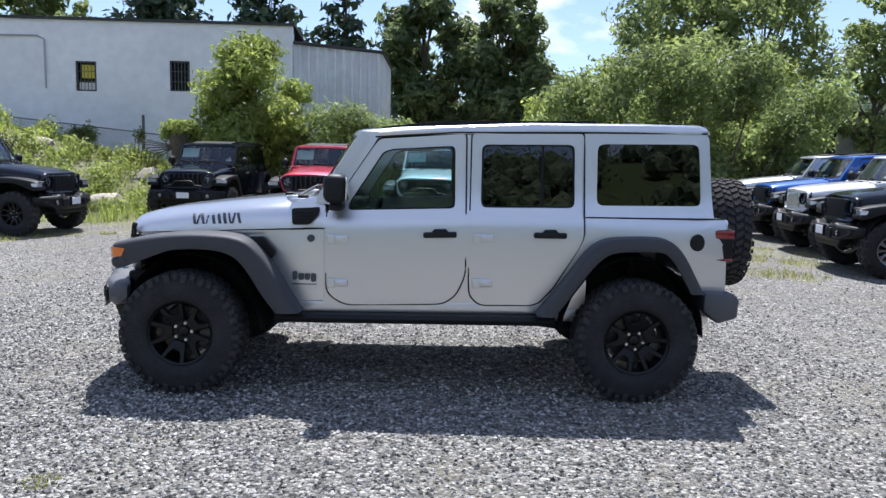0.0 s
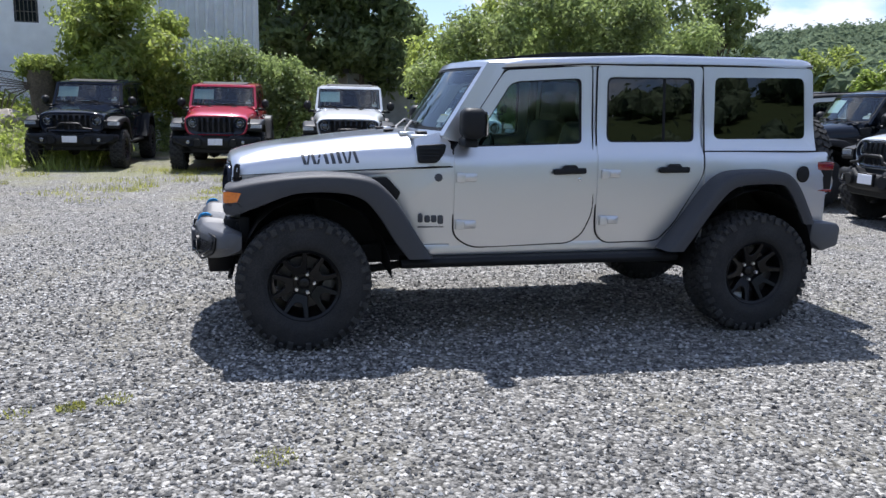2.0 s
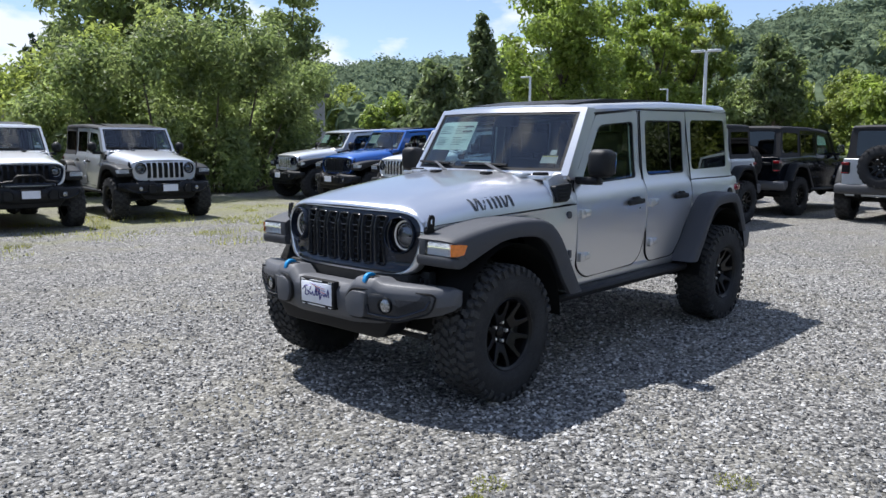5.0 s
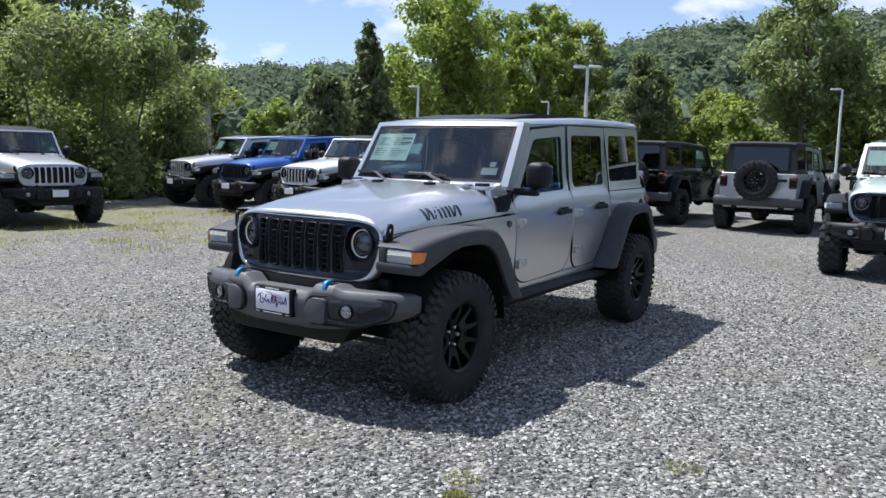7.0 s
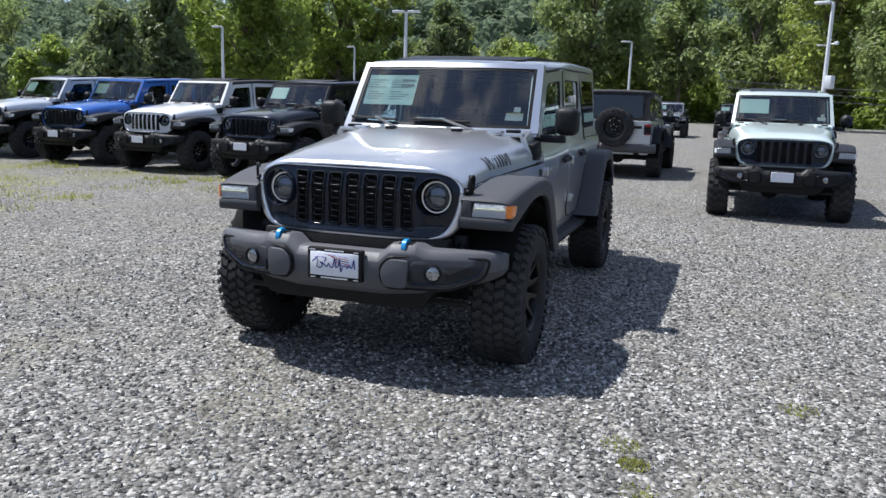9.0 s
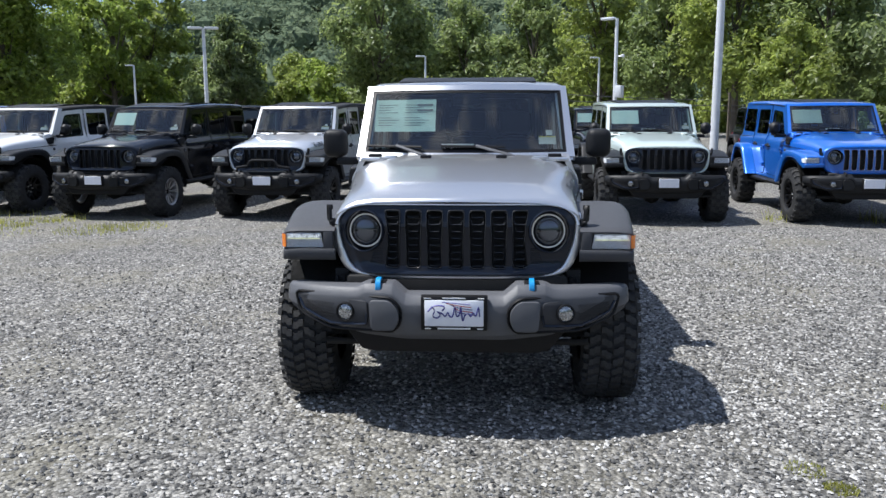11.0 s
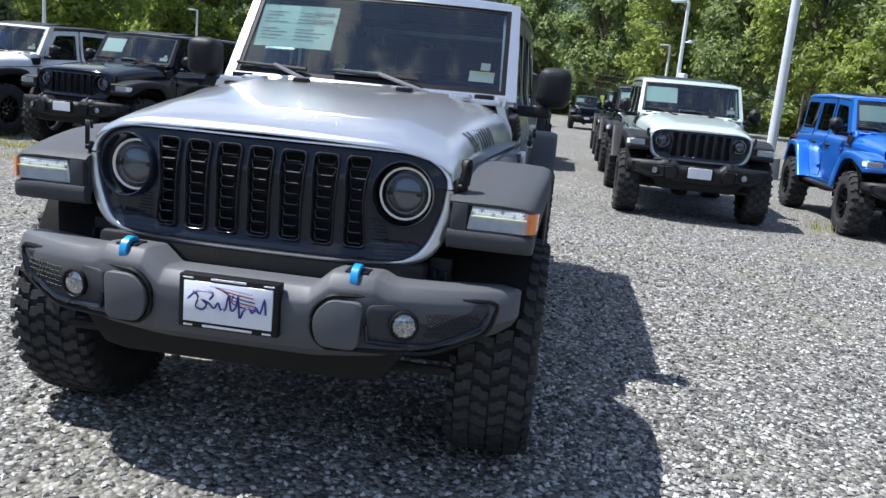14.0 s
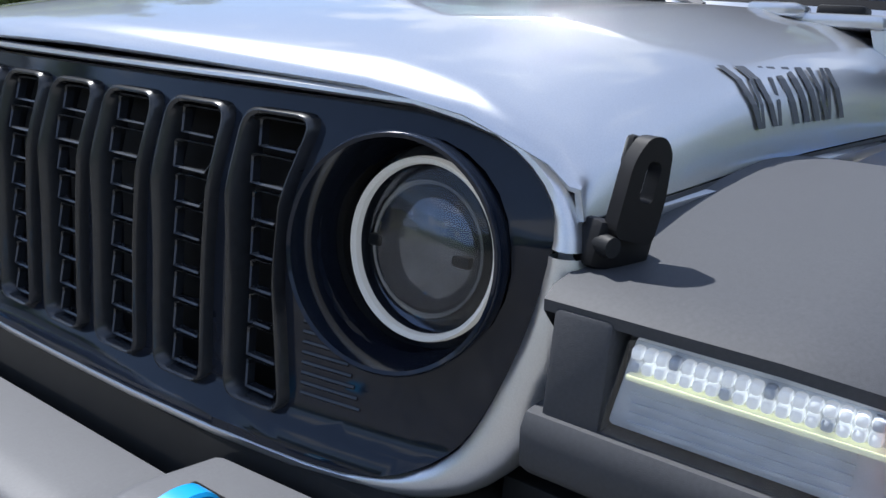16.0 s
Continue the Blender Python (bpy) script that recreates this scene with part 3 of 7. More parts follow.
def vehicle(paint, name="off_road_suv", label="", group="", grille="black", rim="split", flare=None, top=None, bar=False, hooks=None, decal=True, fine=True, sticker=True, bumper_mat=None):
    flare, top, hooks = flare or FENDER_M, top or paint, hooks or BLACK
    bumper_mat = bumper_mat or BUMPER_M
    root = thing(name, label, "car", group)

    # --- body tub: floor, firewall, rear, inner sides ---
    tub = bmesh.new()
    box(tub, -0.75, 2.14, -0.70, 0.70, 0.50, 0.60, 0.02)
    body = part("body", tub, paint, root)
    q = bmesh.new()
    box(q, -0.80, -0.70, -0.70, 0.70, 0.55, 1.20, 0.01)
    part("firewall", q, UNDER, body)
    for s in (-1, 1):
        q = bmesh.new()
        prism(q, [(-0.85, 0.555), (0.95, 0.555), (0.95, 0.635), (-0.85, 0.635)], "y", s * 0.60, s * 0.745, 0.012)
        part("sill_panel", q, paint, body)
    for s in (-1, 1):
        # cowl side between bonnet and door, running forward over the wheel
        outline = round_poly([(-2.03, 1.088), (-0.592, 1.146), (-0.592, 0.640), (-0.80, 0.640), (-0.93, 0.88), (-1.10, 1.045), (-1.35, 1.075), (-1.80, 1.03), (-2.03, 1.0)], 0.01, 2)
        part("cowl_side_panel", sheet(outline, [], LEVELS, side_y, 0.03, s), paint, body)
        # pillar panel above the belt between bonnet and windscreen
        o2 = [(-0.83, 1.150), (-0.592, 1.154), (-0.592, 1.300), (-0.66, 1.365), (-0.76, 1.345), (-0.83, 1.325)]
        part("pillar_base_panel", sheet(o2, [], LEVELS, lambda x, z: side_y(x, z) - 0.012 - 0.10 * max(0, z - 1.22), 0.04, s), paint, body)
        # rear quarter below the hardtop
        o3 = round_poly([(1.172, 1.226), (2.205, 1.226), (2.225, 0.72), (1.98, 0.72), (1.87, 0.95), (1.74, 1.05), (1.36, 1.05), (1.175, 0.96), (1.172, 1.07)], 0.012, 2)
        part("quarter_panel", sheet(o3, [], LEVELS, side_y, 0.03, s), paint, body)
        cap = bmesh.new()
        prism(cap, circle(1.985, 1.072, 0.058, 26), "y", s * 0.742, s * 0.768, 0.006)
        if s < 0:
            part("fuel_flap", cap, PLASTIC, body, "round black fuel flap")
        else:
            cap.free()
    tail = bmesh.new()
    prism(tail, round_poly([(-0.715, 0.66), (0.715, 0.66), (0.725, 1.226), (-0.725, 1.226)], 0.03), "x", 2.14, 2.225, 0.01)
    tg = part("tailgate", tail, paint, root)
    hb = bmesh.new()
    box(hb, 2.222, 2.245, 0.30, 0.56, 1.06, 1.12, 0.008)
    part("tailgate_handle", hb, PLASTIC, tg)
    # --- doors ---
    frontd = [(-0.575, 1.262), (-0.545, 1.300), (-0.262, 1.745), (-0.225, 1.782), (0.352, 1.790), (0.362, 0.83), (0.30, 0.685), (0.21, 0.625), (-0.46, 0.618), (-0.575, 0.70)]
    reard = [(0.396, 1.790), (1.152, 1.796), (1.160, 1.09), (1.130, 1.02), (0.955, 0.735), (0.86, 0.635), (0.80, 0.622), (0.47, 0.618), (0.402, 0.68), (0.392, 0.78)]
    fwin = round_poly([(-0.438, 1.283), (-0.428, 1.34), (-0.208, 1.690), (-0.15, 1.708), (0.282, 1.712), (0.288, 1.283)], [0.03, 0.03, 0.05, 0.02, 0.04, 0.04])
    rwin = round_poly([(0.462, 1.716), (1.092, 1.722), (1.100, 1.292), (0.462, 1.287)], 0.045)
    qwin = round_poly([(1.246, 1.728), (1.985, 1.734), (2.015, 1.316), (1.250, 1.312)], 0.05)
    for s in (-1, 1):
        for nm, outl, win, rr, glass, hx, kx in (("front_door", frontd, fwin, [0.02, 0.03, 0.05, 0.04, 0.03, 0.06, 0.06, 0.05, 0.07, 0.06], CLEAR, (0.075, 0.302), -0.555), ("rear_door", reard, rwin, [0.03, 0.03, 0.05, 0.06, 0.05, 0.04, 0.03, 0.06, 0.05, 0.04], TINT, (0.822, 1.045), 0.425)):
            d = part(nm, sheet(round_poly(outl, rr, 4), [win], LEVELS, side_y, 0.045, s), paint, root)
            seal = sheet(win, [[(x * 0.962 + 0.038 * np.mean([q[0] for q in win]), z * 0.955 + 0.045 * np.mean([q[1] for q in win])) for x, z in win]], (1.4, 1.6), lambda x, z: side_y(x, z) - 0.004, 0.02, s)
            part("window_seal", seal, BLACK, d)
            part("window_pane", sheet(win, [], (1.4, 1.6), lambda x, z: side_y(x, z) - 0.014, 0.004, s), glass, d)
            h = bmesh.new()
            box(h, hx[0], hx[1], s * 0.762, s * 0.792, 1.088, 1.128, 0.012)
            q = bmesh.new()
            prism(q, [(hx[0] + 0.05, 1.12), (hx[0] + 0.075, 1.148), (hx[1] - 0.075, 1.148), (hx[1] - 0.05, 1.12)], "y", s * 0.765, s * 0.785, 0.005)
            add(h, q)
            part("door_handle", h, PLASTIC, d, "black door handle")
            lk = bmesh.new()
            if nm == "front_door":
                prism(lk, circle(0.262, 1.052, 0.012, 14), "y", s * 0.760, s * 0.769, 0.002)
                part("door_lock", lk, CHROME, d)
            else:
                lk.free()
                bar_b = bmesh.new()
                box(bar_b, 0.868, 0.886, s * 0.655, s * 0.70, 1.29, 1.72)
                for v in bar_b.verts:
                    v.co.y = s * (side_y(0, v.co.z) - (0.012 if abs(v.co.y) > 0.68 else 0.03))
                part("window_divider", bar_b, BLACK, d)
            for hz in (1.083, 0.772):
                k = bmesh.new()
                box(k, kx + 0.028, kx + 0.125, s * 0.752, s * 0.778, hz - 0.026, hz + 0.026, 0.010)
                box(k, kx - 0.012, kx + 0.040, s * 0.752, s * 0.785, hz - 0.034, hz + 0.030, 0.006)
                box(k, kx + 0.045, kx + 0.105, s * 0.772, s * 0.784, hz - 0.012, hz + 0.014, 0.004)
                part("door_hinge", k, paint, d)
        # hardtop side and quarter glass
        o5 = round_poly([(1.168, 1.236), (2.125, 1.236), (2.075, 1.798), (1.160, 1.798)], [0.01, 0.01, 0.05, 0.01])
        ht = part("hardtop_side", sheet(o5, [qwin], LEVELS, side_y, 0.03, s), top, root)
        part("quarter_window", sheet(qwin, [], (1.4, 1.6), lambda x, z: side_y(x, z) - 0.008, 0.004, s), TINT, ht)
        # pillar strip beside the windscreen
        pil = [(-0.655, 1.325), (-0.545, 1.312), (-0.266, 1.752), (-0.240, 1.800), (-0.240, 1.835), (-0.345, 1.835)]
        part("windscreen_pillar", sheet(pil, [], LEVELS, lambda x, z: side_y(-0.5, z) + 0.003, 0.07, s), paint, root)
        # drip rail
        dr = bmesh.new()
        tube(dr, [(-0.26, s * 0.690, 1.797), (0.3, s * 0.693, 1.802), (1.2, s * 0.693, 1.806), (2.06, s * 0.682, 1.806)], 0.006, 6)
        part("drip_rail", dr, BLACK, root)
    # painted pillars behind the doors, and the dark seams round each door
    for s in (-1, 1):
        o6 = [(-0.60, 0.600), (1.19, 0.600), (1.19, 1.236), (1.172, 1.798), (1.10, 1.798), (1.10, 1.26), (0.45, 1.26), (0.45, 1.785), (0.30, 1.785), (0.30, 1.26), (-0.60, 1.26)]
        part("door_pillar", sheet(o6, [], LEVELS, lambda x, z: side_y(x, z) - 0.009, 0.025, s), paint, body)
        for outl, rr in ((frontd, [0.02, 0.03, 0.05, 0.04, 0.03, 0.06, 0.06, 0.05, 0.07, 0.06]), (reard, [0.03, 0.03, 0.05, 0.06, 0.05, 0.04, 0.03, 0.06, 0.05, 0.04])):
            q = bmesh.new()
            cx, cz = np.mean([p[0] for p in outl]), np.mean([p[1] for p in outl])
            loop = [(x + 0.005 * np.sign(x - cx), z + 0.005 * np.sign(z - cz)) for x, z in round_poly(outl, rr, 4)]
            tube(q, [(x, s * (side_y(x, z) - 0.0055), z) for x, z in loop], 0.0056, 5, closed=True)
            part("door_seam", q, BLACK, body)
        q = bmesh.new()
        tube(q, [(x, s * (side_y(x, 1.231) - 0.002), 1.231) for x in (1.175, 1.6, 2.0, 2.20)], 0.0045, 5)
        part("body_seam", q, BLACK, body)
        q = bmesh.new()
        tube(q, [(x, s * (interp(x, HOOD_W) + 0.001 if x < -0.9 else side_y(x, 1.15) - 0.001), interp(x, BELT_Z)) for x in (-2.0, -1.7, -1.4, -1.1, -0.9, -0.75, -0.59)], 0.0045, 5)
        part("bonnet_seam", q, BLACK, body)
    # --- roof ---
    rings = []
    for x, zt, k in ((-0.395, 1.812, 0.955), (-0.385, 1.838, 0.975), (-0.34, 1.850, 0.99), (-0.1, 1.858, 1), (0.8, 1.868, 1), (1.6, 1.868, 1), (1.98, 1.862, 1), (2.055, 1.850, 0.985), (2.085, 1.825, 0.97)):
        half = [(0.690, 1.800), (0.693, min(zt, 1.822)), (0.676, zt - 0.012), (0.645, zt), (0.40, zt + 0.010), (0.0, zt + 0.013)]
        bow = lambda y: 0.085 * max(0.0, (-0.05 - x) / 0.345) * (1 - (y / 0.69) ** 2)
        sec = [(x + 0.03 * max(0.0, (-0.05 - x) / 0.345) - bow(y), -y * k, z) for y, z in half] + [(x + 0.03 * max(0.0, (-0.05 - x) / 0.345) - bow(y), y * k, z) for y, z in half[-2::-1]]
        sec += [(x, 0.55 * k, min(1.79, zt - 0.02)), (x, -0.55 * k, min(1.79, zt - 0.02))]
        rings.append(sec)
    part("roof", loft(rings), top, root)
    pt = bmesh.new()
    prism(pt, round_poly([(-0.24, -0.50), (0.2, -0.50), (1.28, -0.50), (1.28, 0.50), (0.2, 0.50), (-0.24, 0.50)], [0.05, 0.001, 0.05, 0.05, 0.001, 0.05]), "z", 1.845, 1.8930, 0.004)
    for v in pt.verts:
        v.co.z -= 0.020 * max(0.0, (0.2 - v.co.x) / 0.44)
    part("folding_roof_panel", pt, BLACK, root, "matt black folding roof panel")
    # rear screen
    rs = bmesh.new()
    prism(rs, rounded(-0.56, 0.56, 1.28, 1.76, 0.05), "x", 2.10, 2.112, 0.003)
    for v in rs.verts:
        v.co.x += (1.5 - v.co.z) * 0.09
    part("rear_screen", rs, TINT, root)
    rf = grid_frame([(-0.69, 1.236), (0.69, 1.236), (0.655, 1.80), (-0.655, 1.80)], rounded(-0.55, 0.55, 1.29, 1.75, 0.05), 0.03)
    for v in rf.verts:
        v.co.x += 2.098 + (1.5 - v.co.z) * 0.09
    part("rear_screen_frame", rf, top, root)
    # --- bonnet ---
    rings = []
    xs = [-2.105, -2.10, -2.085, -2.06, -2.02, -1.95, -1.85, -1.7, -1.5, -1.3, -1.1, -0.9, -0.745]
    for x in xs:
        W, zt, zb = interp(x, HOOD_W), interp(x, HOOD_Z), interp(x, BELT_Z) + 0.006
        d = zt - zb
        bul = 0.014 * min(1, max(0, (x + 2.06) / 0.25))
        half = [(0.0, zt + 0.012 + bul), (0.25, zt + 0.010 + bul), (0.50, zt + 0.006 + bul), (0.66, zt + 0.003 + bul * 0.9), (0.72, zt - 0.002 + bul * 0.2), (0.82, zt - 0.012), (0.89, zt - 0.025 - 0.05 * d), (0.945, zt - 0.03 - 0.16 * d), (0.975, zt - 0.03 - 0.34 * d), (0.990, zb + 0.30 * d), (1.0, zb)]
        back = 0.07 * max(0, 1 - (x + 2.105) / 0.5)
        sec = [(x + back * (u ** 2.2), -u * W, max(z, zb)) for u, z in half[::-1]] + [(x + back * (u ** 2.2), u * W, max(z, zb)) for u, z in half[1:]]
        rings.append(sec)
    hb = loft(rings, close=False)
    bmesh.ops.recalc_face_normals(hb, faces=hb.faces)
    bmesh.ops.solidify(hb, geom=list(hb.faces), thickness=0.008)
    hood = part("bonnet", hb, paint, root, angle=50)
    for yv in (-0.24, 0.24):
        q = bmesh.new()
        box(q, -0.965, -0.90, yv - 0.035, yv + 0.035, 1.350, 1.374, 0.008)
        part("washer_nozzle", q, BLACK, hood)
    for yv in (-0.50, 0.50):
        q = bmesh.new()
        box(q, -0.90, -0.80, yv - 0.05, yv + 0.05, 1.338, 1.366, 0.010)
        part("bonnet_hinge", q, paint, hood)
        q = bmesh.new()
        box(q, -0.80, -0.73, yv * 1.2 - 0.045, yv * 1.2 + 0.045, 1.345, 1.372, 0.008)
        part("windscreen_hinge", q, BLACK, hood)
    if decal:
        # stencilled strokes on both bonnet sides
        for s in (-1, 1):
            for k, (u, wd, lean) in enumerate(((0.0, 0.020, 1), (0.055, 0.013, -0.6), (0.098, 0.020, 1), (0.160, 0.013, -0.6), (0.222, 0.022, 0.8), (0.288, 0.022, 0.8), (0.352, 0.022, 0.8), (0.415, 0.015, 1), (0.462, 0.015, -0.6), (0.520, 0.020, 1))):
                x0 = -1.545 + 0.62 * u
                dm = bmesh.new()
                rows = []
                for f in np.linspace(0.0, 1.0, 6):
                    row = []
                    for o in (0.0, wd):
                        xx = x0 + o + 0.022 * (0.5 - f) * lean
                        zz_ = 1.162 + 0.074 * f + 0.035 * (xx + 1.5)
                        W, zt, zb = interp(xx, HOOD_W), interp(xx, HOOD_Z), interp(xx, BELT_Z)
                        dd = zt - zb
                        prof_ = ((zb, 1.0), (zb + 0.30 * dd, 0.990), (zt - 0.03 - 0.34 * dd, 0.975), (zt - 0.03 - 0.16 * dd, 0.945), (zt - 0.025 - 0.05 * dd, 0.89))
                        row.append(dm.verts.new((xx, s * (W * interp(zz_, sorted(prof_)) + 0.0045), zz_)))
                    rows.append(row)
                for r0, r1 in zip(rows, rows[1:]):
                    dm.faces.new((r0[0], r0[1], r1[1], r1[0]))
                part("decal_stripe", dm, DECAL, hood, "dark slanted stripe of a bonnet decal", smooth=False)
    for s in (-1, 1):
        # black side vent in front of the windscreen pillar
        v = bmesh.new()
        prism(v, round_poly([(-0.822, 1.285), (-0.625, 1.295), (-0.640, 1.235), (-0.690, 1.172), (-0.815, 1.172)], 0.02), "y", s * 0.700, s * 0.752, 0.008)
        for k in range(4):
            box(v, -0.80, -0.67, s * 0.745, s * 0.758, 1.190 + 0.022 * k, 1.200 + 0.022 * k, 0.002)
        part("cowl_vent", v, PLASTIC, body, "ribbed black vent panel")
        bd = bmesh.new()
        prism(bd, circle(-0.68, 1.079, 0.026, 20), "y", s * (side_y(-0.68, 1.08) - 0.01), s * (side_y(-0.68, 1.08) + 0.008), 0.003)
        part("round_badge", bd, DECAL, body)
        nb = bmesh.new()
        for i, w_ in enumerate((0.030, 0.036, 0.036, 0.036)):
            prism(nb, rounded(-0.812 + i * 0.044, -0.812 + i * 0.044 + w_, 0.785 - (0.012 if i == 3 else 0), 0.835 + (0.01 if i == 0 else -0.004), 0.010, 3), "y", s * (side_y(-0.73, 0.8) - 0.012), s * (side_y(-0.73, 0.8) + 0.008), 0.002)
        box(nb, -0.812, -0.64, s * (side_y(-0.73, 0.8) - 0.012), s * (side_y(-0.73, 0.8) + 0.006), 0.752, 0.758)
        if fine:
            part("nameplate", nb, DECAL, body, "dark nameplate drawn as plain bars")
        else:
            nb.free()
        # vent behind the front wheel arch
        fv = bmesh.new()
        prism(fv, round_poly([(-1.12, 1.085), (-1.02, 1.085), (-0.93, 0.985), (-0.955, 0.935), (-0.99, 0.93)], 0.015), "y", s * 0.70, s * 0.775, 0.01)
        part("arch_vent", fv, BLACK, body)
    # --- wings (flares) ---
    for s in (-1, 1):
        O, I = FRONT_O[:10] + smooth_line(FRONT_O[10:], 3), FRONT_I[:10] + smooth_line(FRONT_I[10:], 3)
        f = part("front_wing", loft(flare_rings(O, I, s, 0.655)), flare, root, angle=45)
        # lamp cluster let into the nose of the wing
        q = bmesh.new()
        box(q, -2.098, -2.05, s * 0.665, s * 0.718, 0.930, 1.030, 0.006)
        part("wing_inner_block", q, flare, f)
        q = bmesh.new()
        prism(q, round_poly([(s * 0.718, 0.944), (s * 0.920, 0.944), (s * 0.920, 1.020), (s * 0.732, 1.022)], 0.006), "x", -2.082, -2.05, 0.004)
        for k in range(5):
            box(q, -2.0845, -2.080, s * 0.735, s * 0.895, 0.949 + 0.008 * k, 0.952 + 0.008 * k)
        rl = part("running_lamp", q, WHITE_LENS, f, "clear ribbed running lamp")
        q = bmesh.new()
        if fine:
            box(q, -2.097, -2.080, s * 0.732, s * 0.918, 0.9885, 0.9935, 0.0015)
        else:
            box(q, -2.096, -2.078, s * 0.728, s * 0.918, 0.990, 1.018, 0.004)
        part("light_bar", q, BAR_LIT if fine else HALO_M, rl)
        for k in range(36 if fine else 0):
            q = bmesh.new()
            yl, zl = 0.741 + 0.0099 * (k // 2), 1.0 + 0.0105 * (k % 2)
            box(q, -2.096, -2.080, s * yl, s * (yl + 0.0092), zl - 0.0050, zl + 0.0050, 0.0035)
            part("led_lens", q, LED_LIT if (k * 5) % 7 else WHITE_LENS, rl)
        q = bmesh.new()
        prism(q, round_poly([(s * 0.719, 0.942), (s * 0.9205, 0.942), (s * 0.9205, 1.022), (s * 0.733, 1.024)], 0.006), "x", -2.103, -2.100, 0.001)
        part("lamp_cover", q, LENS, rl).visible_shadow = False
        am = loft([[(x + dx, s * y, z) for x, z in ((-2.104, 0.948), (-2.104, 1.016), (-2.020, 1.008), (-2.050, 0.954))] for y, dx in ((0.921, 0.004), (0.930, 0.010), (0.942, 0.024), (0.948, 0.045))])
        part("side_marker", am, AMBER if fine else WHITE_LENS, f, "amber marker lens" if fine else "clear marker lens")
        O, I = smooth_line(REAR_O, 3), smooth_line(REAR_I, 3)
        part("rear_wing", loft(flare_rings(O, I, s, 0.70)), flare, root, angle=45)
        # wheel wells
        for cx, y0, y1 in ((-AXLE, 0.40, 0.93), (AXLE, 0.46, 0.93)):
            arc = [(cx + 0.50 * math.cos(radians(a)), HUB_Z + 0.04 + 0.53 * math.sin(radians(a))) for a in range(0, 181, 15)]
            q = loft([[(x, s * y0, z) for x, z in arc], [(x, s * y1, z) for x, z in arc]], close=False)
            bmesh.ops.solidify(q, geom=list(q.faces), thickness=0.01)
            q.faces.new([q.verts.new((x, s * y0, z)) for x, z in arc])
            part("wheel_well", q, UNDER, root)
        # sill step
        st = bmesh.new()
        prism(st, [(s * 0.70, 0.560), (s * 0.815, 0.550), (s * 0.835, 0.525), (s * 0.815, 0.490), (s * 0.70, 0.482)], "x", -0.93, 0.98, 0.006)
        part("sill_step", st, PLASTIC, root)
        # mirror
        mb = bmesh.new()
        box(mb, -0.575, -0.425, s * 0.835, s * 1.000, 1.340, 1.535, 0.050, segs=4)
        box(mb, -0.545, -0.455, s * 0.72, s * 0.90, 1.285, 1.340, 0.015)
        mr = part("wing_mirror", mb, PLASTIC, root, "black door mirror")
        mg = bmesh.new()
        prism(mg, rounded(*sorted((s * 0.855, s * 0.985)), 1.36, 1.515, 0.02), "x", -0.426, -0.420)
        part("mirror_glass", mg, CHROME, mr)
        # tail lamp
        tl = bmesh.new()
        box(tl, 2.12, 2.262, s * 0.60, s * 0.745, 0.935, 1.165, 0.018)
        t = part("tail_lamp", tl, BLACK, root)
        for z0, z1 in ((1.098, 1.158), (0.945, 0.968)):
            q = bmesh.new()
            box(q, 2.130, 2.2655, s * 0.612, s * 0.748, z0, z1, 0.010)
            part("lamp_lens", q, RED_LENS, t)
    # --- windscreen ---
    def ws(y, t):
        x = -0.645 + 0.285 * t - 0.10 * (1 - (abs(y) / 0.7) ** 2)
        return x, y, 1.375 + 0.455 * t
    fr = bmesh.new()
    for t0, t1 in ((-0.06, 0.0), (0.945, 1.02)):
        rings = []
        for y in np.linspace(-0.69, 0.69, 13):
            a, c = ws(y * (1 - 0.045 * max(0, t0)), t0), ws(y, t1)
            rings.append([a, c, (c[0] + 0.045, c[1], c[2] - 0.02), (a[0] + 0.045, a[1], a[2] - 0.02)])
        add(fr, loft(rings))
    for s in (-1, 1):
        rings = []
        for t in np.linspace(-0.06, 1.02, 7):
            w0, w1 = 0.688 - 0.030 * t, 0.742 - 0.042 * t
            a, c = ws(s * w0, t), ws(s * w1, t)
            rings.append([a, (c[0], s * w1, c[2]), (c[0] + 0.06, s * w1, c[2] - 0.03), (a[0] + 0.05, s * w0, a[2] - 0.02)])
        add(fr, loft(rings))
    wf = part("windscreen_frame", fr, paint, root)
    g = bmesh.new()
    rows = [[ws(y * (0.696 - 0.030 * t), t) for y in np.linspace(-1, 1, 13)] for t in np.linspace(0, 0.95, 6)]
    gv = [[g.verts.new((x + 0.010, y, z)) for x, y, z in r] for r in rows]
    for a, c in zip(gv, gv[1:]):
        for i in range(12):
            g.faces.new((a[i], a[i + 1], c[i + 1], c[i]))
    part("windscreen", g, WSHIELD, root)
    bord = bmesh.new()
    for (t0, t1) in ((0.0, 0.045), (0.905, 0.95)):
        add(bord, loft([[ws(y, t0 + 0.001), ws(y, t1)] for y in np.linspace(-0.664, 0.664, 13)], close=False))
    for s in (-1, 1):
        add(bord, loft([[ws(s * (0.694 - 0.030 * t), t), ws(s * (0.664 - 0.030 * t), t)] for t in np.linspace(0, 0.95, 6)], close=False))
    bord.verts.ensure_lookup_table()
    for v in bord.verts:
        v.co.x += 0.006
    bmesh.ops.solidify(bord, geom=list(bord.faces), thickness=0.002)
    part("screen_border", bord, BLACK, wf)
    cm = bmesh.new()
    box(cm, -0.44, -0.36, -0.10, 0.10, 1.70, 1.79, 0.02)
    part("camera_housing", cm, BLACK, wf)
    cw = bmesh.new()
    box(cw, -0.85, -0.60, -0.69, 0.69, 1.325, 1.352, 0.01)
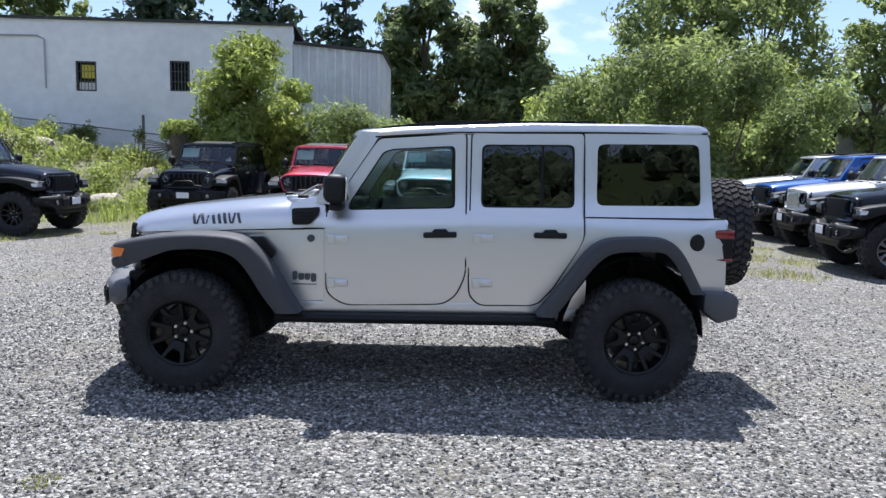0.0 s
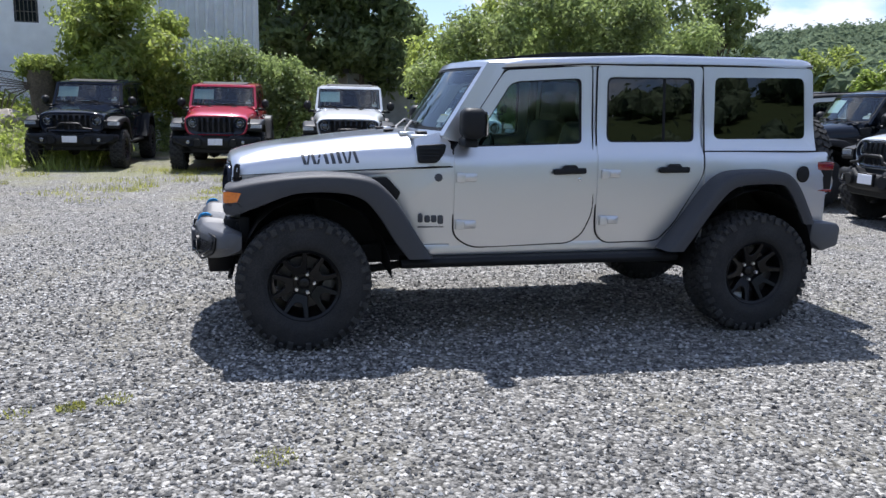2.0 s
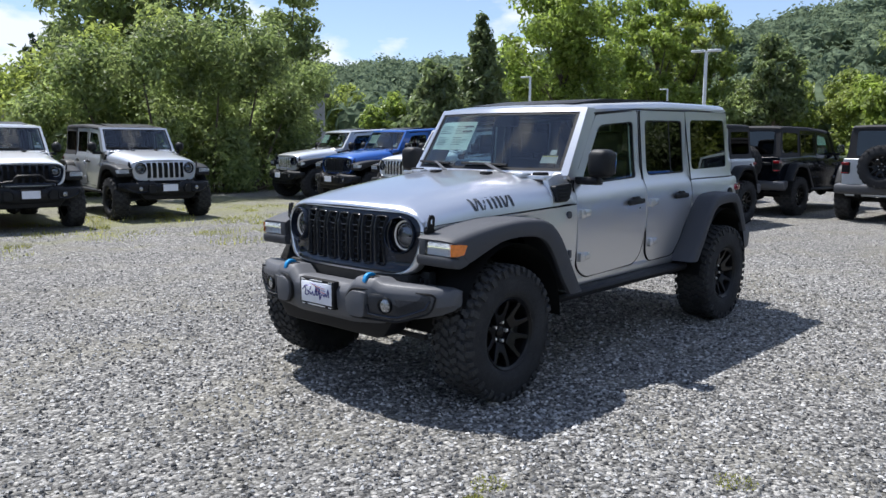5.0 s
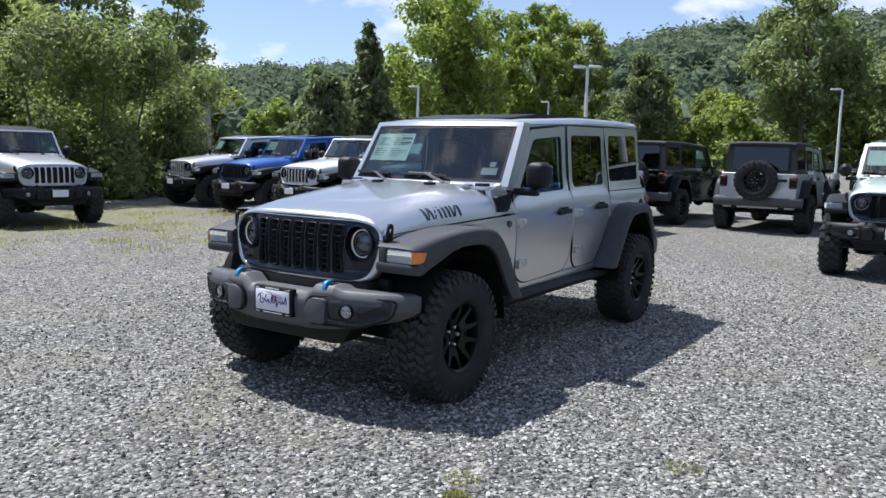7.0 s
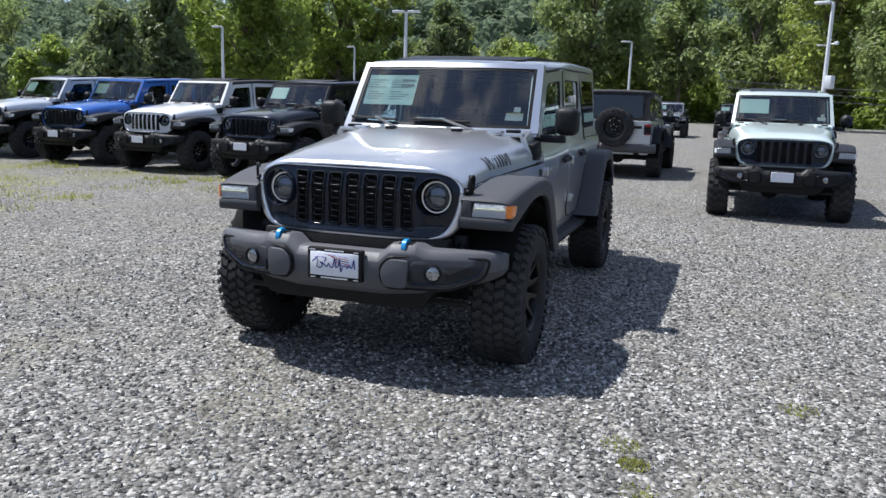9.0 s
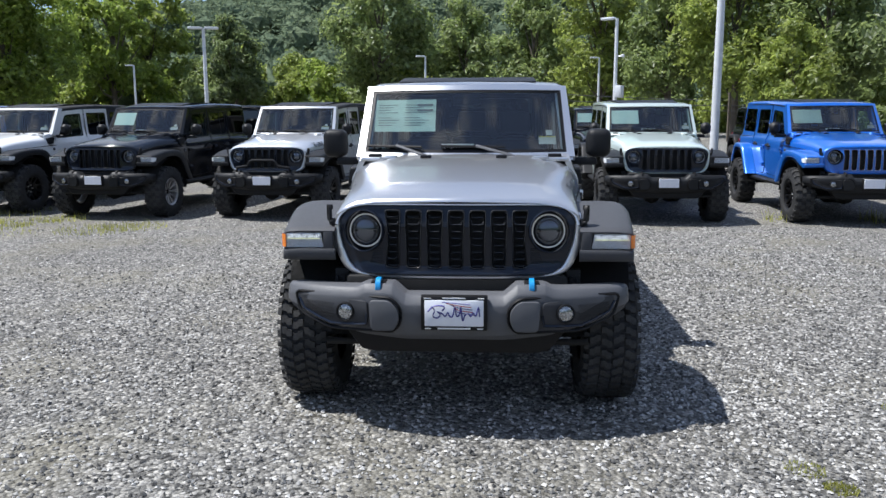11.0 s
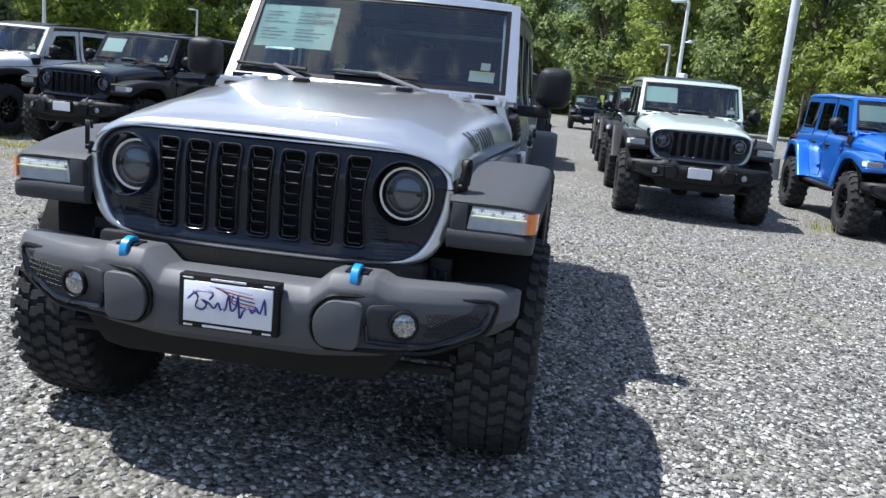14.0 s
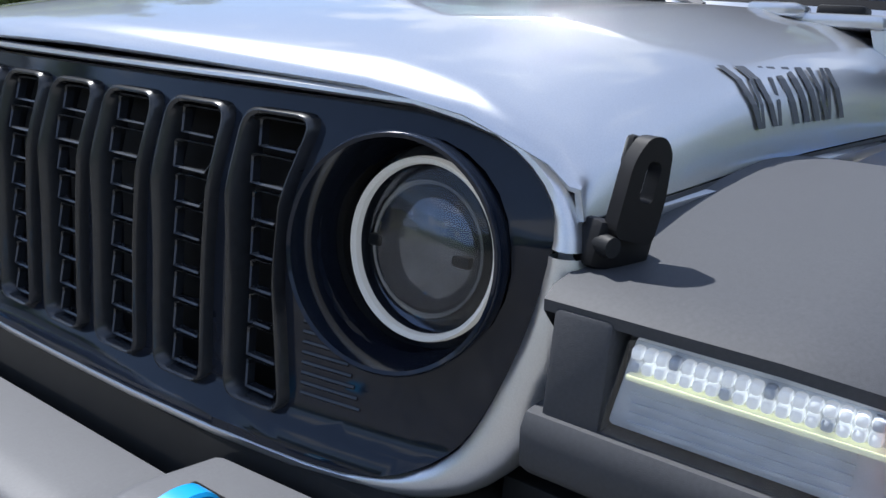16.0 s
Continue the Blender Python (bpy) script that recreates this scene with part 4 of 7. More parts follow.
    part("cowl_panel", cw, paint, root)
    for y0, y1, py, px in ((0.29, 0.68, 0.243, -0.80), (-0.27, 0.16, -0.338, -0.83)):
        wp = bmesh.new()
        pa, pb = ws(y0, 0.085), ws(y1, 0.10)
        tube(wp, [(pa[0] - 0.020, pa[1], pa[2]), (pb[0] - 0.020, pb[1], pb[2])], 0.010, 6)
        wpo = part("wiper", wp, BLACK, root)
        wp = bmesh.new()
        tube(wp, [((pa[0] + pb[0]) / 2 - 0.028, y0 * 0.55 + y1 * 0.45, pa[2] + 0.010), (px + 0.01, py + 0.05, 1.372), (px, py, 1.356)], 0.010, 6)
        add(wp, moved(lathe([(0.0, 0.018), (0.023, 0.017), (0.027, 0.0)], 12, "z"), pose(px, py, 1.335)))
        # black arms; the fine ones get a lighter grey in place of sunlight on them
        part("wiper_arm", wp, BUMPER_M if fine else PLASTIC, wpo)
    if sticker:
        for nm, y0, y1, t0, t1, mm in (("price_sheet", 0.205, 0.635, 0.31, 0.80, PAPER), ("inspection_slip", -0.62, -0.50, 0.12, 0.235, PAPER_W), ("toll_tag", -0.595, -0.550, 0.25, 0.33, PAPER_W), ("dash_paper", -0.06, 0.16, 0.075, 0.125, PAPER_W)):
            q = loft([[ws(y, t0), ws(y, t1)] for y in np.linspace(y0, y1, 5)], close=False)
            for v in q.verts:
                v.co.x += 0.018 if nm != "dash_paper" else 0.06
            bmesh.ops.solidify(q, geom=list(q.faces), thickness=0.001)
            sh = part(nm, q, mm, root, "paper stuck inside the windscreen")
            if nm == "price_sheet" and fine:
                q = bmesh.new()
                for k in range(11):
                    for u0, u1 in ((0.06, 0.44), (0.50, 0.94)):
                        if (k * 7 + int(u0 * 10)) % 5 == 0:
                            continue
                        ya, yb = y1 + (y0 - y1) * u0, y1 + (y0 - y1) * (u0 + (u1 - u0) * (0.45 + 0.5 * ((k * 37) % 10) / 10))
                        ta = t1 - (t1 - t0) * (0.08 + 0.08 * k)
                        vs = [ws(ya, ta), ws(yb, ta), ws(yb, ta - 0.008), ws(ya, ta - 0.008)]
                        q.faces.new([q.verts.new((x + 0.0145, y, z)) for x, y, z in vs])
                for ta in (t1 - 0.07, t1 - 0.15):
                    vs = [ws(y0 + 0.02, ta), ws(y0 + 0.13, ta), ws(y0 + 0.13, ta - 0.03), ws(y0 + 0.02, ta - 0.03)]
                    q.faces.new([q.verts.new((x + 0.014, y, z)) for x, y, z in vs])
                part("print_bars", q, DECAL, sh, smooth=False)
            if nm == "inspection_slip":
                vs = [ws(y0 + 0.003, t1 - 0.012), ws(y1 - 0.003, t1 - 0.012), ws(y1 - 0.003, t1 - 0.002), ws(y0 + 0.003, t1 - 0.002)]
                q = bmesh.new()
                q.faces.new([q.verts.new((x + 0.0145, y, z)) for x, y, z in vs])
                part("slip_band", q, YELLOW, sh, smooth=False)
    # --- grille ---
    hole = [slot_outline(y) for y in SLOT_Y]
    lamps = [circle(s * HL_Y, HL_Z, 0.109) for s in (-1, 1)]
    gp = grid_plate(GRILLE_IN, 0.03, hole + lamps)
    face_mat = GLOSS if grille == "black" else paint
    for v in gp.verts:
        v.co.x -= 0.026 * min(1.0, max(0.0, (0.852 - v.co.z) / 0.035)) if grille == "black" else 0.0
    gr = part("grille", on_grille(gp, -0.006), face_mat, root)
    if fine:
        for s in (-1, 1):
            for k in range(8):
                q = bmesh.new()
                z_ = 0.868 + 0.011 * k
                tube(q, [(grille_x(yy, z_) + 0.005, s * yy, z_) for yy in (0.398, 0.43, 0.47 - 0.004 * k)], 0.0022, 4)
                part("grille_rib", q, RING_M, gr)
    part("grille_surround", nose_band(True), paint, gr, "body-coloured grille surround", angle=50)
    part("bonnet_lip", nose_band(False), paint, hood, angle=50)
    bk = on_grille(grid_plate(GRILLE_IN, 0.02, lamps), -0.075)
    part("radiator_screen", bk, UNDER, gr)
    ring_mat = {"black": RING_M, "chrome": CHROME}[grille]
    for y in SLOT_Y:
        part("slot_ring", slot_frame(y, 0.0050, 0.013, 0.03), ring_mat, gr, angle=50)
        if fine:
            for k in range(8):
                z = 1.124 - 0.0365 * k
                w_, h_, dp = 0.0355 if k < 2 else 0.0305, 0.0148, -0.004 if k < 2 else 0.001
                if abs(y) > 0.3 and 2 <= k < 6:
                    w_ -= 0.005
                gx_ = grille_x(y, z) + dp
                cell = [(-w_, 0.006), (-w_, h_ - 0.003), (-w_ + 0.006, h_), (w_ - 0.006, h_), (w_, h_ - 0.003), (w_, 0.006), (w_ - 0.009, -h_), (-w_ + 0.009, -h_)]
                inner = [(dy * 0.94, dz * 0.86) for dy, dz in cell]
                yo = y - (0.004 if y > 0 else -0.004) if abs(y) > 0.3 and 2 <= k < 6 else y
                rows = [[(gx_ + d + (0.010 if dz > 0 else 0.0), yo + dy, z + dz) for dy, dz in ring] for ring, d in ((cell, 0.012), (cell, 0.0), (inner, 0.002), (inner, 0.014))]
                part("slot_insert", loft(rows, caps=False), RING_M, gr, angle=25)
    for s in (-1, 1):
        m = pose(grille_x(HL_Y, HL_Z) + 0.002, s * HL_Y, HL_Z, 0, 3, 0)
        hbz = moved(lathe([(0.010, 0.1120), (-0.024, 0.1115), (-0.028, 0.1090), (-0.026, 0.1055), (-0.012, 0.1045), (0.022, 0.1040), (0.055, 0.1030), (0.085, 0.101)], 56, "x"), m @ pose(0, 0, 0, 0, 3, -s * 13))
        hl = part("headlamp", hbz, GLOSS, gr, "round headlamp in a gloss black bowl")
        part("halo_ring", moved(lathe([(0.051, 0.0905), (0.045, 0.0898), (0.041, 0.0884), (0.045, 0.0836), (0.053, 0.0826), (0.051, 0.0905)], 56, "x"), m), HALO_LIT if fine else HALO_M, hl, "pale halo ring")
        pr = lathe([(0.068, 0.102), (0.056, 0.0910), (0.054, 0.0830), (0.070, 0.083), (0.076, 0.074), (0.058, 0.071), (0.048, 0.067), (0.038, 0.050), (0.031, 0.026), (0.029, 0.0)], 32, "x")
        part("projector", moved(pr, m), PROJECTOR_M, hl)
        q = bmesh.new()
        box(q, 0.036, 0.06, -0.062, 0.062, -0.006, 0.006, 0.003)
        part("projector_bar", moved(q, m), PLASTIC, hl)
        part("lamp_cover", moved(lathe([(0.030, 0.090), (0.020, 0.068), (0.014, 0.040), (0.012, 0.0)], 32, "x"), m), LENS, hl).visible_shadow = False
        # bonnet latch: a slotted rubber strap over a bracket
        mm = pose(-2.012, s * 0.688, 1.080, 0, 10, s * 28) @ Matrix.Scale(0.67, 4)
        strap = round_poly([(-0.034, 0.0), (0.034, 0.0), (0.036, 0.060), (0.026, 0.118), (0.008, 0.134), (-0.018, 0.128), (-0.034, 0.095)], 0.016, 4)
        slot = round_poly([(-0.010, 0.050), (0.014, 0.050), (0.014, 0.102), (-0.010, 0.102)], 0.011, 4)
        la = bmesh.new()
        edges = []
        for loop in (strap, slot):
            vs = [la.verts.new((x_, -s * -0.006, z_)) for x_, z_ in loop]
            edges += [la.edges.new((vs[k], vs[(k + 1) % len(vs)])) for k in range(len(vs))]
        bmesh.ops.triangle_fill(la, use_beauty=True, use_dissolve=False, edges=edges)
        r = bmesh.ops.extrude_face_region(la, geom=list(la.faces))
        bmesh.ops.translate(la, vec=(0, s * 0.024, 0), verts=[v for v in r["geom"] if isinstance(v, bmesh.types.BMVert)])
        lo = part("bonnet_latch", moved(la, mm), BLACK, root, "black rubber bonnet latch", angle=30)
        q = bmesh.new()
        box(q, -0.022, 0.022, s * -0.012, s * 0.004, 0.088, 0.128, 0.006)
        part("latch_catch", moved(q, mm), BLACK, lo)
        q = bmesh.new()
        box(q, -0.045, 0.055, s * -0.030, s * 0.014, -0.045, 0.018, 0.010)
        part("latch_bracket", moved(q, mm), BLACK, lo)
        q = lathe([(s * 0.030, 0.0), (s * 0.030, 0.013), (s * 0.010, 0.015), (s * 0.0, 0.015)], 16, "y")
        part("latch_pivot", moved(q, mm @ pose(-0.030, 0, -0.012)), PLASTIC, lo)
    # --- front bumper ---
    rings = []
    prof = ((0.0, -2.352, 0.738, 0.495), (0.20, -2.352, 0.738, 0.495), (0.252, -2.352, 0.738, 0.495), (0.262, -2.352, 0.742, 0.496), (0.318, -2.350, 0.790, 0.50), (0.330, -2.350, 0.794, 0.502), (0.465, -2.338, 0.794, 0.515), (0.476, -2.336, 0.791, 0.516), (0.512, -2.327, 0.772, 0.522), (0.56, -2.315, 0.770, 0.535), (0.66, -2.285, 0.768, 0.555), (0.78, -2.225, 0.764, 0.578), (0.865, -2.165, 0.760, 0.600), (0.915, -2.115, 0.752, 0.625), (0.935, -2.06, 0.735, 0.65))
    both = [(-y, a, b_, c) for y, a, b_, c in prof[:0:-1]] + list(prof)
    for y, xf, zt, zb in both:
        bx = min(xf + 0.20, -1.98)
        rings.append([(bx, y, zt - 0.01), (xf + 0.085, y, zt), (xf + 0.040, y, zt - 0.005), (xf + 0.030, y, zt - 0.010), (xf + 0.004, y, zt - 0.044), (xf, y, zt - 0.056), (xf + 0.004, y, (zt + zb) / 2 - 0.03), (xf + 0.03, y, zb + 0.03), (xf + 0.07, y, zb), (bx, y, zb + 0.02)])
    bumper = part("front_bumper", loft(rings), bumper_mat, root, "charcoal moulded bumper", angle=28)
    sk = bmesh.new()
    prism(sk, [(-0.60, 0.56), (-0.50, 0.43), (-0.42, 0.415), (0.42, 0.415), (0.50, 0.43), (0.60, 0.56)], "x", -2.255, -2.06, 0.015)
    part("skid_panel", sk, BLACK, bumper)
    for s in (-1, 1):
        q = bmesh.new()
        prism(q, round_poly([(s * 0.310, 0.562), (s * 0.435, 0.556), (s * 0.445, 0.712), (s * 0.335, 0.716), (s * 0.288, 0.665), (s * 0.288, 0.61)], 0.028, 3), "x", -2.370, -2.30, 0.014, 3)
        for v in q.verts:
            v.co.x += 2.350 + interp(abs(v.co.y), [(p[0], p[1]) for p in prof])
        part("bumper_pad", q, bumper_mat, bumper)
        q = bmesh.new()
        prism(q, round_poly([(s * 0.452, 0.575), (s * 0.66, 0.572), (s * 0.83, 0.635), (s * 0.848, 0.718), (s * 0.452, 0.706)], 0.03, 3), "x", -2.345, -2.26, 0.010)
        for v in q.verts:
            v.co.x += 2.345 + interp(abs(v.co.y), [(p[0], p[1]) for p in prof]) - 0.008
        fb = part("fog_lamp_bezel", q, BEZEL_M if fine else BLACK, bumper)
        q = bmesh.new()
        tube(q, [(interp(y_, [(p[0], p[1]) for p in prof]) - 0.010, s * y_, z_) for y_, z_ in ((0.455, 0.640), (0.462, 0.588), (0.52, 0.582), (0.60, 0.578), (0.66, 0.580), (0.74, 0.608), (0.815, 0.640), (0.842, 0.69))], 0.008, 6)
        part("bezel_trim", q, GLOSS, fb)
        q = bmesh.new()
        rim_line = round_poly([(0.278, 0.595), (0.318, 0.552), (0.66, 0.552), (0.845, 0.618), (0.868, 0.712), (0.845, 0.728), (0.33, 0.728), (0.278, 0.675)], [0.03, 0.03, 0.05, 0.05, 0.02, 0.02, 0.04, 0.03], 4)
        tube(q, [(interp(y_, [(p[0], p[1]) for p in prof]) - 0.003, s * y_, z_) for y_, z_ in rim_line], 0.0075, 6, closed=True)
        part("bezel_rim", q, BLACK, fb)
        if fine:
            for r_ in range(5):
                for c_ in range(11):
                    yy, zz = 0.648 + 0.0155 * c_ + 0.008 * (r_ % 2), 0.615 + 0.0165 * r_
                    if zz < 0.585 + 0.30 * max(0.0, yy - 0.655) + 0.012:
                        continue
                    q = bmesh.new()
                    xx = interp(yy, [(p[0], p[1]) for p in prof]) - 0.0085
                    tube(q, [(xx + 0.0055 * math.cos(a) * s * 0, s * yy + 0.0068 * math.cos(a), zz + 0.0068 * math.sin(a)) for a in np.linspace(0, 2 * math.pi, 6, endpoint=False)], 0.0014, 3, closed=True)
                    part("bezel_mesh", q, BLACK, fb)
        m = pose(-2.328, s * 0.577, 0.644, 0, 0, -s * 10)
        part("fog_lamp", moved(lathe([(0.02, 0.050), (-0.004, 0.049), (-0.006, 0.044), (0.004, 0.040)], 28, "x"), m), BLACK, fb)
        part("fog_lens", moved(lathe([(0.004, 0.042), (-0.004, 0.030), (-0.007, 0.0)], 24, "x"), m), FOG_M, fb, "clear fog lamp lens")
        q = bmesh.new()
        box(q, -2.300, -2.220, s * 0.362, s * 0.440, 0.76, 0.7970, 0.003)
        part("hook_pocket", q, BLACK, bumper)
        arch = smooth_line([(-2.318, 0.742), (-2.325, 0.770), (-2.312, 0.796), (-2.282, 0.807), (-2.250, 0.804), (-2.232, 0.786)], 3)
        rings = []
        for k, (x_, z_) in enumerate(arch):
            p0, p1 = arch[max(k - 1, 0)], arch[min(k + 1, len(arch) - 1)]
            dx_, dz_ = p1[0] - p0[0], p1[1] - p0[1]
            L_ = math.hypot(dx_, dz_)
            nx_, nz_ = -dz_ / L_ * 0.010, dx_ / L_ * 0.010
            rings.append([(x_ + nx_, s * (0.40 - 0.014), z_ + nz_), (x_ + nx_, s * (0.40 + 0.014), z_ + nz_), (x_ - nx_, s * (0.40 + 0.014), z_ - nz_), (x_ - nx_, s * (0.40 - 0.014), z_ - nz_)])
        hk = loft(rings)
        bmesh.ops.bevel(hk, geom=list(hk.edges), offset=0.003, segments=1, affect="EDGES", clamp_overlap=True)
        part("tow_hook", hk, hooks, bumper)
    if bar:
        q = bmesh.new()
        tube(q, [(-2.24, -0.46, 0.78), (-2.30, -0.45, 0.86), (-2.31, -0.26, 0.885), (-2.31, -0.22, 0.95), (-2.30, -0.18, 0.975), (-2.30, 0.18, 0.975), (-2.31, 0.22, 0.95), (-2.31, 0.26, 0.885), (-2.30, 0.45, 0.86), (-2.24, 0.46, 0.78)], 0.022, 8)
        part("bull_bar", q, BLACK, bumper)
    # plate
    pb = bmesh.new()
    box(pb, -2.3670, -2.335, -0.172, 0.172, 0.565, 0.742, 0.006)
    pf = part("plate_frame", pb, BLACK, bumper, "black dealer plate frame with plain bars")
    q = bmesh.new()
    box(q, -2.3705, -2.362, -0.152, 0.152, 0.588, 0.722, 0.003)
    part("plate", q, PLATE_M, pf)
    for y0, y1, z0, z1 in ((-0.085, 0.085, 0.573, 0.580), (-0.06, 0.06, 0.729, 0.735), (-0.150, -0.120, 0.573, 0.578), (0.120, 0.150, 0.573, 0.578), (0.12, 0.155, 0.729, 0.733), (-0.155, -0.12, 0.729, 0.733)):
        if not fine:
            break
        q = bmesh.new()
        box(q, -2.3695, -2.366, y0, y1, z0, z1)
        part("frame_bar", q, PAPER_W, pf, smooth=False)
    if fine:
        q = bmesh.new()
        script = [(0.118, 0.690), (0.10, 0.672), (0.108, 0.640), (0.085, 0.632), (0.07, 0.650), (0.088, 0.664), (0.062, 0.655), (0.045, 0.640), (0.032, 0.660), (0.022, 0.640), (0.006, 0.642), (-0.004, 0.690), (-0.014, 0.640), (-0.030, 0.655), (-0.036, 0.690), (-0.044, 0.618), (-0.056, 0.645), (-0.074, 0.655), (-0.086, 0.640), (-0.098, 0.660), (-0.112, 0.642), (-0.126, 0.690), (-0.132, 0.640)]
        tube(q, smooth_line([(-2.3715, a, c) for a, c in script], 3), 0.0034, 4)
        tube(q, smooth_line([(-2.3715, 0.135, 0.664), (-2.3715, 0.10, 0.693), (-2.3715, 0.05, 0.690), (-2.3715, 0.06, 0.668)], 4), 0.004, 4)
        part("plate_script", q, NAVY_INK, pf, "dark blue script drawn as a plain squiggle")
        for k in range(5):
            q = bmesh.new()
            tube(q, smooth_line([(-2.3708, 0.06 - 0.02 * k, 0.712 - 0.005 * k), (-2.3708, -0.02, 0.706 - 0.011 * k), (-2.3708, -0.085 - 0.004 * k, 0.700 - 0.013 * k)], 4), 0.0022, 4)
            part("plate_stripe", q, RED_INK if k % 2 else NAVY_INK, pf)
    # --- rear bumper, tow gear, underside ---
    q = bmesh.new()
    prism(q, [(2.03, 0.745), (2.26, 0.735), (2.285, 0.70), (2.275, 0.575), (2.15, 0.535), (2.02, 0.62)], "y", -0.86, 0.86, 0.025)
    part("rear_bumper", q, BUMPER_M, root, "charcoal rear bumper")
    pieces = []

    def under(name, fill):
        q = bmesh.new()
        fill(q)
        pieces.append((name, q))

    for x in (-AXLE, AXLE):
        under("axle", lambda q: (tube(q, [(x, -0.78, HUB_Z), (x, 0.78, HUB_Z)], 0.045, 10), add(q, moved(lathe([(-0.14, 0.02), (-0.10, 0.10), (0.0, 0.14), (0.10, 0.10), (0.14, 0.02)], 14, "y"), pose(x, 0.12 if x < 0 else 0, HUB_Z)))))
        for s in (-1, 1):
            under("shock_absorber", lambda q: tube(q, [(x + 0.12, s * 0.56, 0.42), (x + 0.05, s * 0.52, 0.95)], 0.035, 8))
            under("coil_spring", lambda q: tube(q, [(x - 0.03 + 0.06 * math.cos(a * 0.7), s * 0.50 + 0.06 * math.sin(a * 0.7), 0.45 + 0.010 * a) for a in range(50)], 0.009, 5))
            under("control_arm", lambda q: tube(q, [(x, s * 0.55, 0.38), (x + (0.75 if x < 0 else -0.75), s * 0.45, 0.46)], 0.028, 8))
    for s in (-1, 1):
        under("frame_rail", lambda q: box(q, -2.15, 2.15, s * 0.40, s * 0.52, 0.48, 0.60, 0.01))
    under("front_crossmember", lambda q: box(q, -2.12, -1.95, -0.60, 0.60, 0.55, 0.80, 0.02))
    under("engine_block", lambda q: box(q, -1.95, -0.80, -0.45, 0.45, 0.46, 1.05, 0.05))
    under("skid_plate", lambda q: box(q, -0.4, 1.0, -0.38, 0.38, 0.40, 0.50, 0.02))
    under("track_bar", lambda q: tube(q, [(-2.08, -0.72, HUB_Z + 0.03), (-2.08, 0.72, HUB_Z + 0.02)], 0.018, 8))
    under("exhaust_pipe", lambda q: tube(q, [(0.5, 0.3, 0.42), (1.2, 0.35, 0.46), (1.9, 0.55, 0.52)], 0.03, 8))
    for s in (-1, 1):
        under("wheel_arch_bracket", lambda q: box(q, -2.00, -1.93, s * 0.60, s * 0.68, 0.66, 0.82, 0.006))
        for dx in (0.0, 0.03):
            under("cable", lambda q: tube(q, [(-2.0 + dx, s * 0.64, 0.78), (-1.96 + dx, s * 0.62, 0.74), (-1.95, s * 0.60, 0.70), (-1.97, s * 0.55, 0.64), (-1.8, s * 0.52, 0.66)], 0.010, 6))
        for k in range(4):
            under("connector", lambda q: box(q, -2.03, -1.99, s * (0.60 + 0.02 * k), s * (0.612 + 0.02 * k), 0.68 + 0.03 * (k % 2), 0.75 + 0.03 * (k % 2), 0.003))
    if fine:
        for nm, q in pieces:
            part(nm, q, PLASTIC if nm in ("wheel_arch_bracket", "cable", "connector") else UNDER, root)
    else:
        q = bmesh.new()
        for nm, p_ in pieces:
            add(q, p_)
        part("chassis", q, UNDER, root)
    # --- cabin ---
    cab = bmesh.new()
    box(cab, -0.70, -0.42, -0.68, 0.68, 1.02, 1.33, 0.05)
    part("dashboard", cab, SEAT_M, root)
    sw = bmesh.new()
    tube(sw, [(-0.30 + 0.06 * math.sin(a), -0.36 + 0.18 * math.cos(a), 1.18 + 0.17 * math.sin(a)) for a in np.linspace(0, 2 * math.pi, 20, endpoint=False)], 0.016, 6, closed=True)
    tube(sw, [(-0.30, -0.36, 1.18), (-0.5, -0.36, 1.10)], 0.03, 6)
    part("steering_wheel", sw, BLACK, root)
    for xb, ys in ((0.22, (-0.37, 0.37)), (1.02, (-0.40, 0.0, 0.40))):
        for y in ys:
            w_ = 0.23 if xb < 0.5 else 0.19
            q = bmesh.new()
            box(q, xb - 0.45, xb + 0.10, y - w_, y + w_, 0.70, 0.86, 0.05)
            box(q, -0.07, 0.07, -w_, w_, 0.0, 0.62, 0.05, m=pose(xb + 0.08, y, 0.80, 0, 12, 0))
            se = part("seat", q, SEAT_M, root)
            q = bmesh.new()
            box(q, xb + 0.19, xb + 0.28, y - 0.13, y + 0.13, 1.45, 1.63, 0.035)
            part("headrest", q, SEAT_M, se)
    q = bmesh.new()
    for s in (-1, 1):
        tube(q, [(-0.33, s * 0.58, 1.74), (0.38, s * 0.58, 1.77), (1.25, s * 0.58, 1.77), (1.95, s * 0.60, 1.28)], 0.03, 8)
        tube(q, [(0.38, s * 0.58, 1.77), (0.38, s * 0.63, 1.10), (0.38, s * 0.64, 0.62)], 0.035, 8)
    for x in (0.38, 1.25):
        tube(q, [(x, -0.58, 1.77), (x, 0.58, 1.77)], 0.03, 8)
    part("roll_cage", q, BLACK, root)
    # --- wheels ---
    q = bmesh.new()
    box(q, 2.21, 2.30, -0.12, 0.12, 0.98, 1.18, 0.02)
    part("spare_carrier", q, BLACK, root)
    proportion(root)
    for x, s, tn in ((-AXLE, -1, 0.30), (AXLE, -1, 0.52), (-AXLE, 1, 1.1), (AXLE, 1, 0.2)):
        wheel(root, pose(x, s * HUB_Y, HUB_Z - 0.007, 0, 0, 0 if s < 0 else 180) @ Matrix.Scale(0.978, 4), rim, turn=tn, lite=not fine)
    wheel(root, pose(2.300, 0, 1.068, 0, 0, 90) @ Matrix.Scale(0.978, 4), rim, "spare_wheel", lite=not fine)
    return root


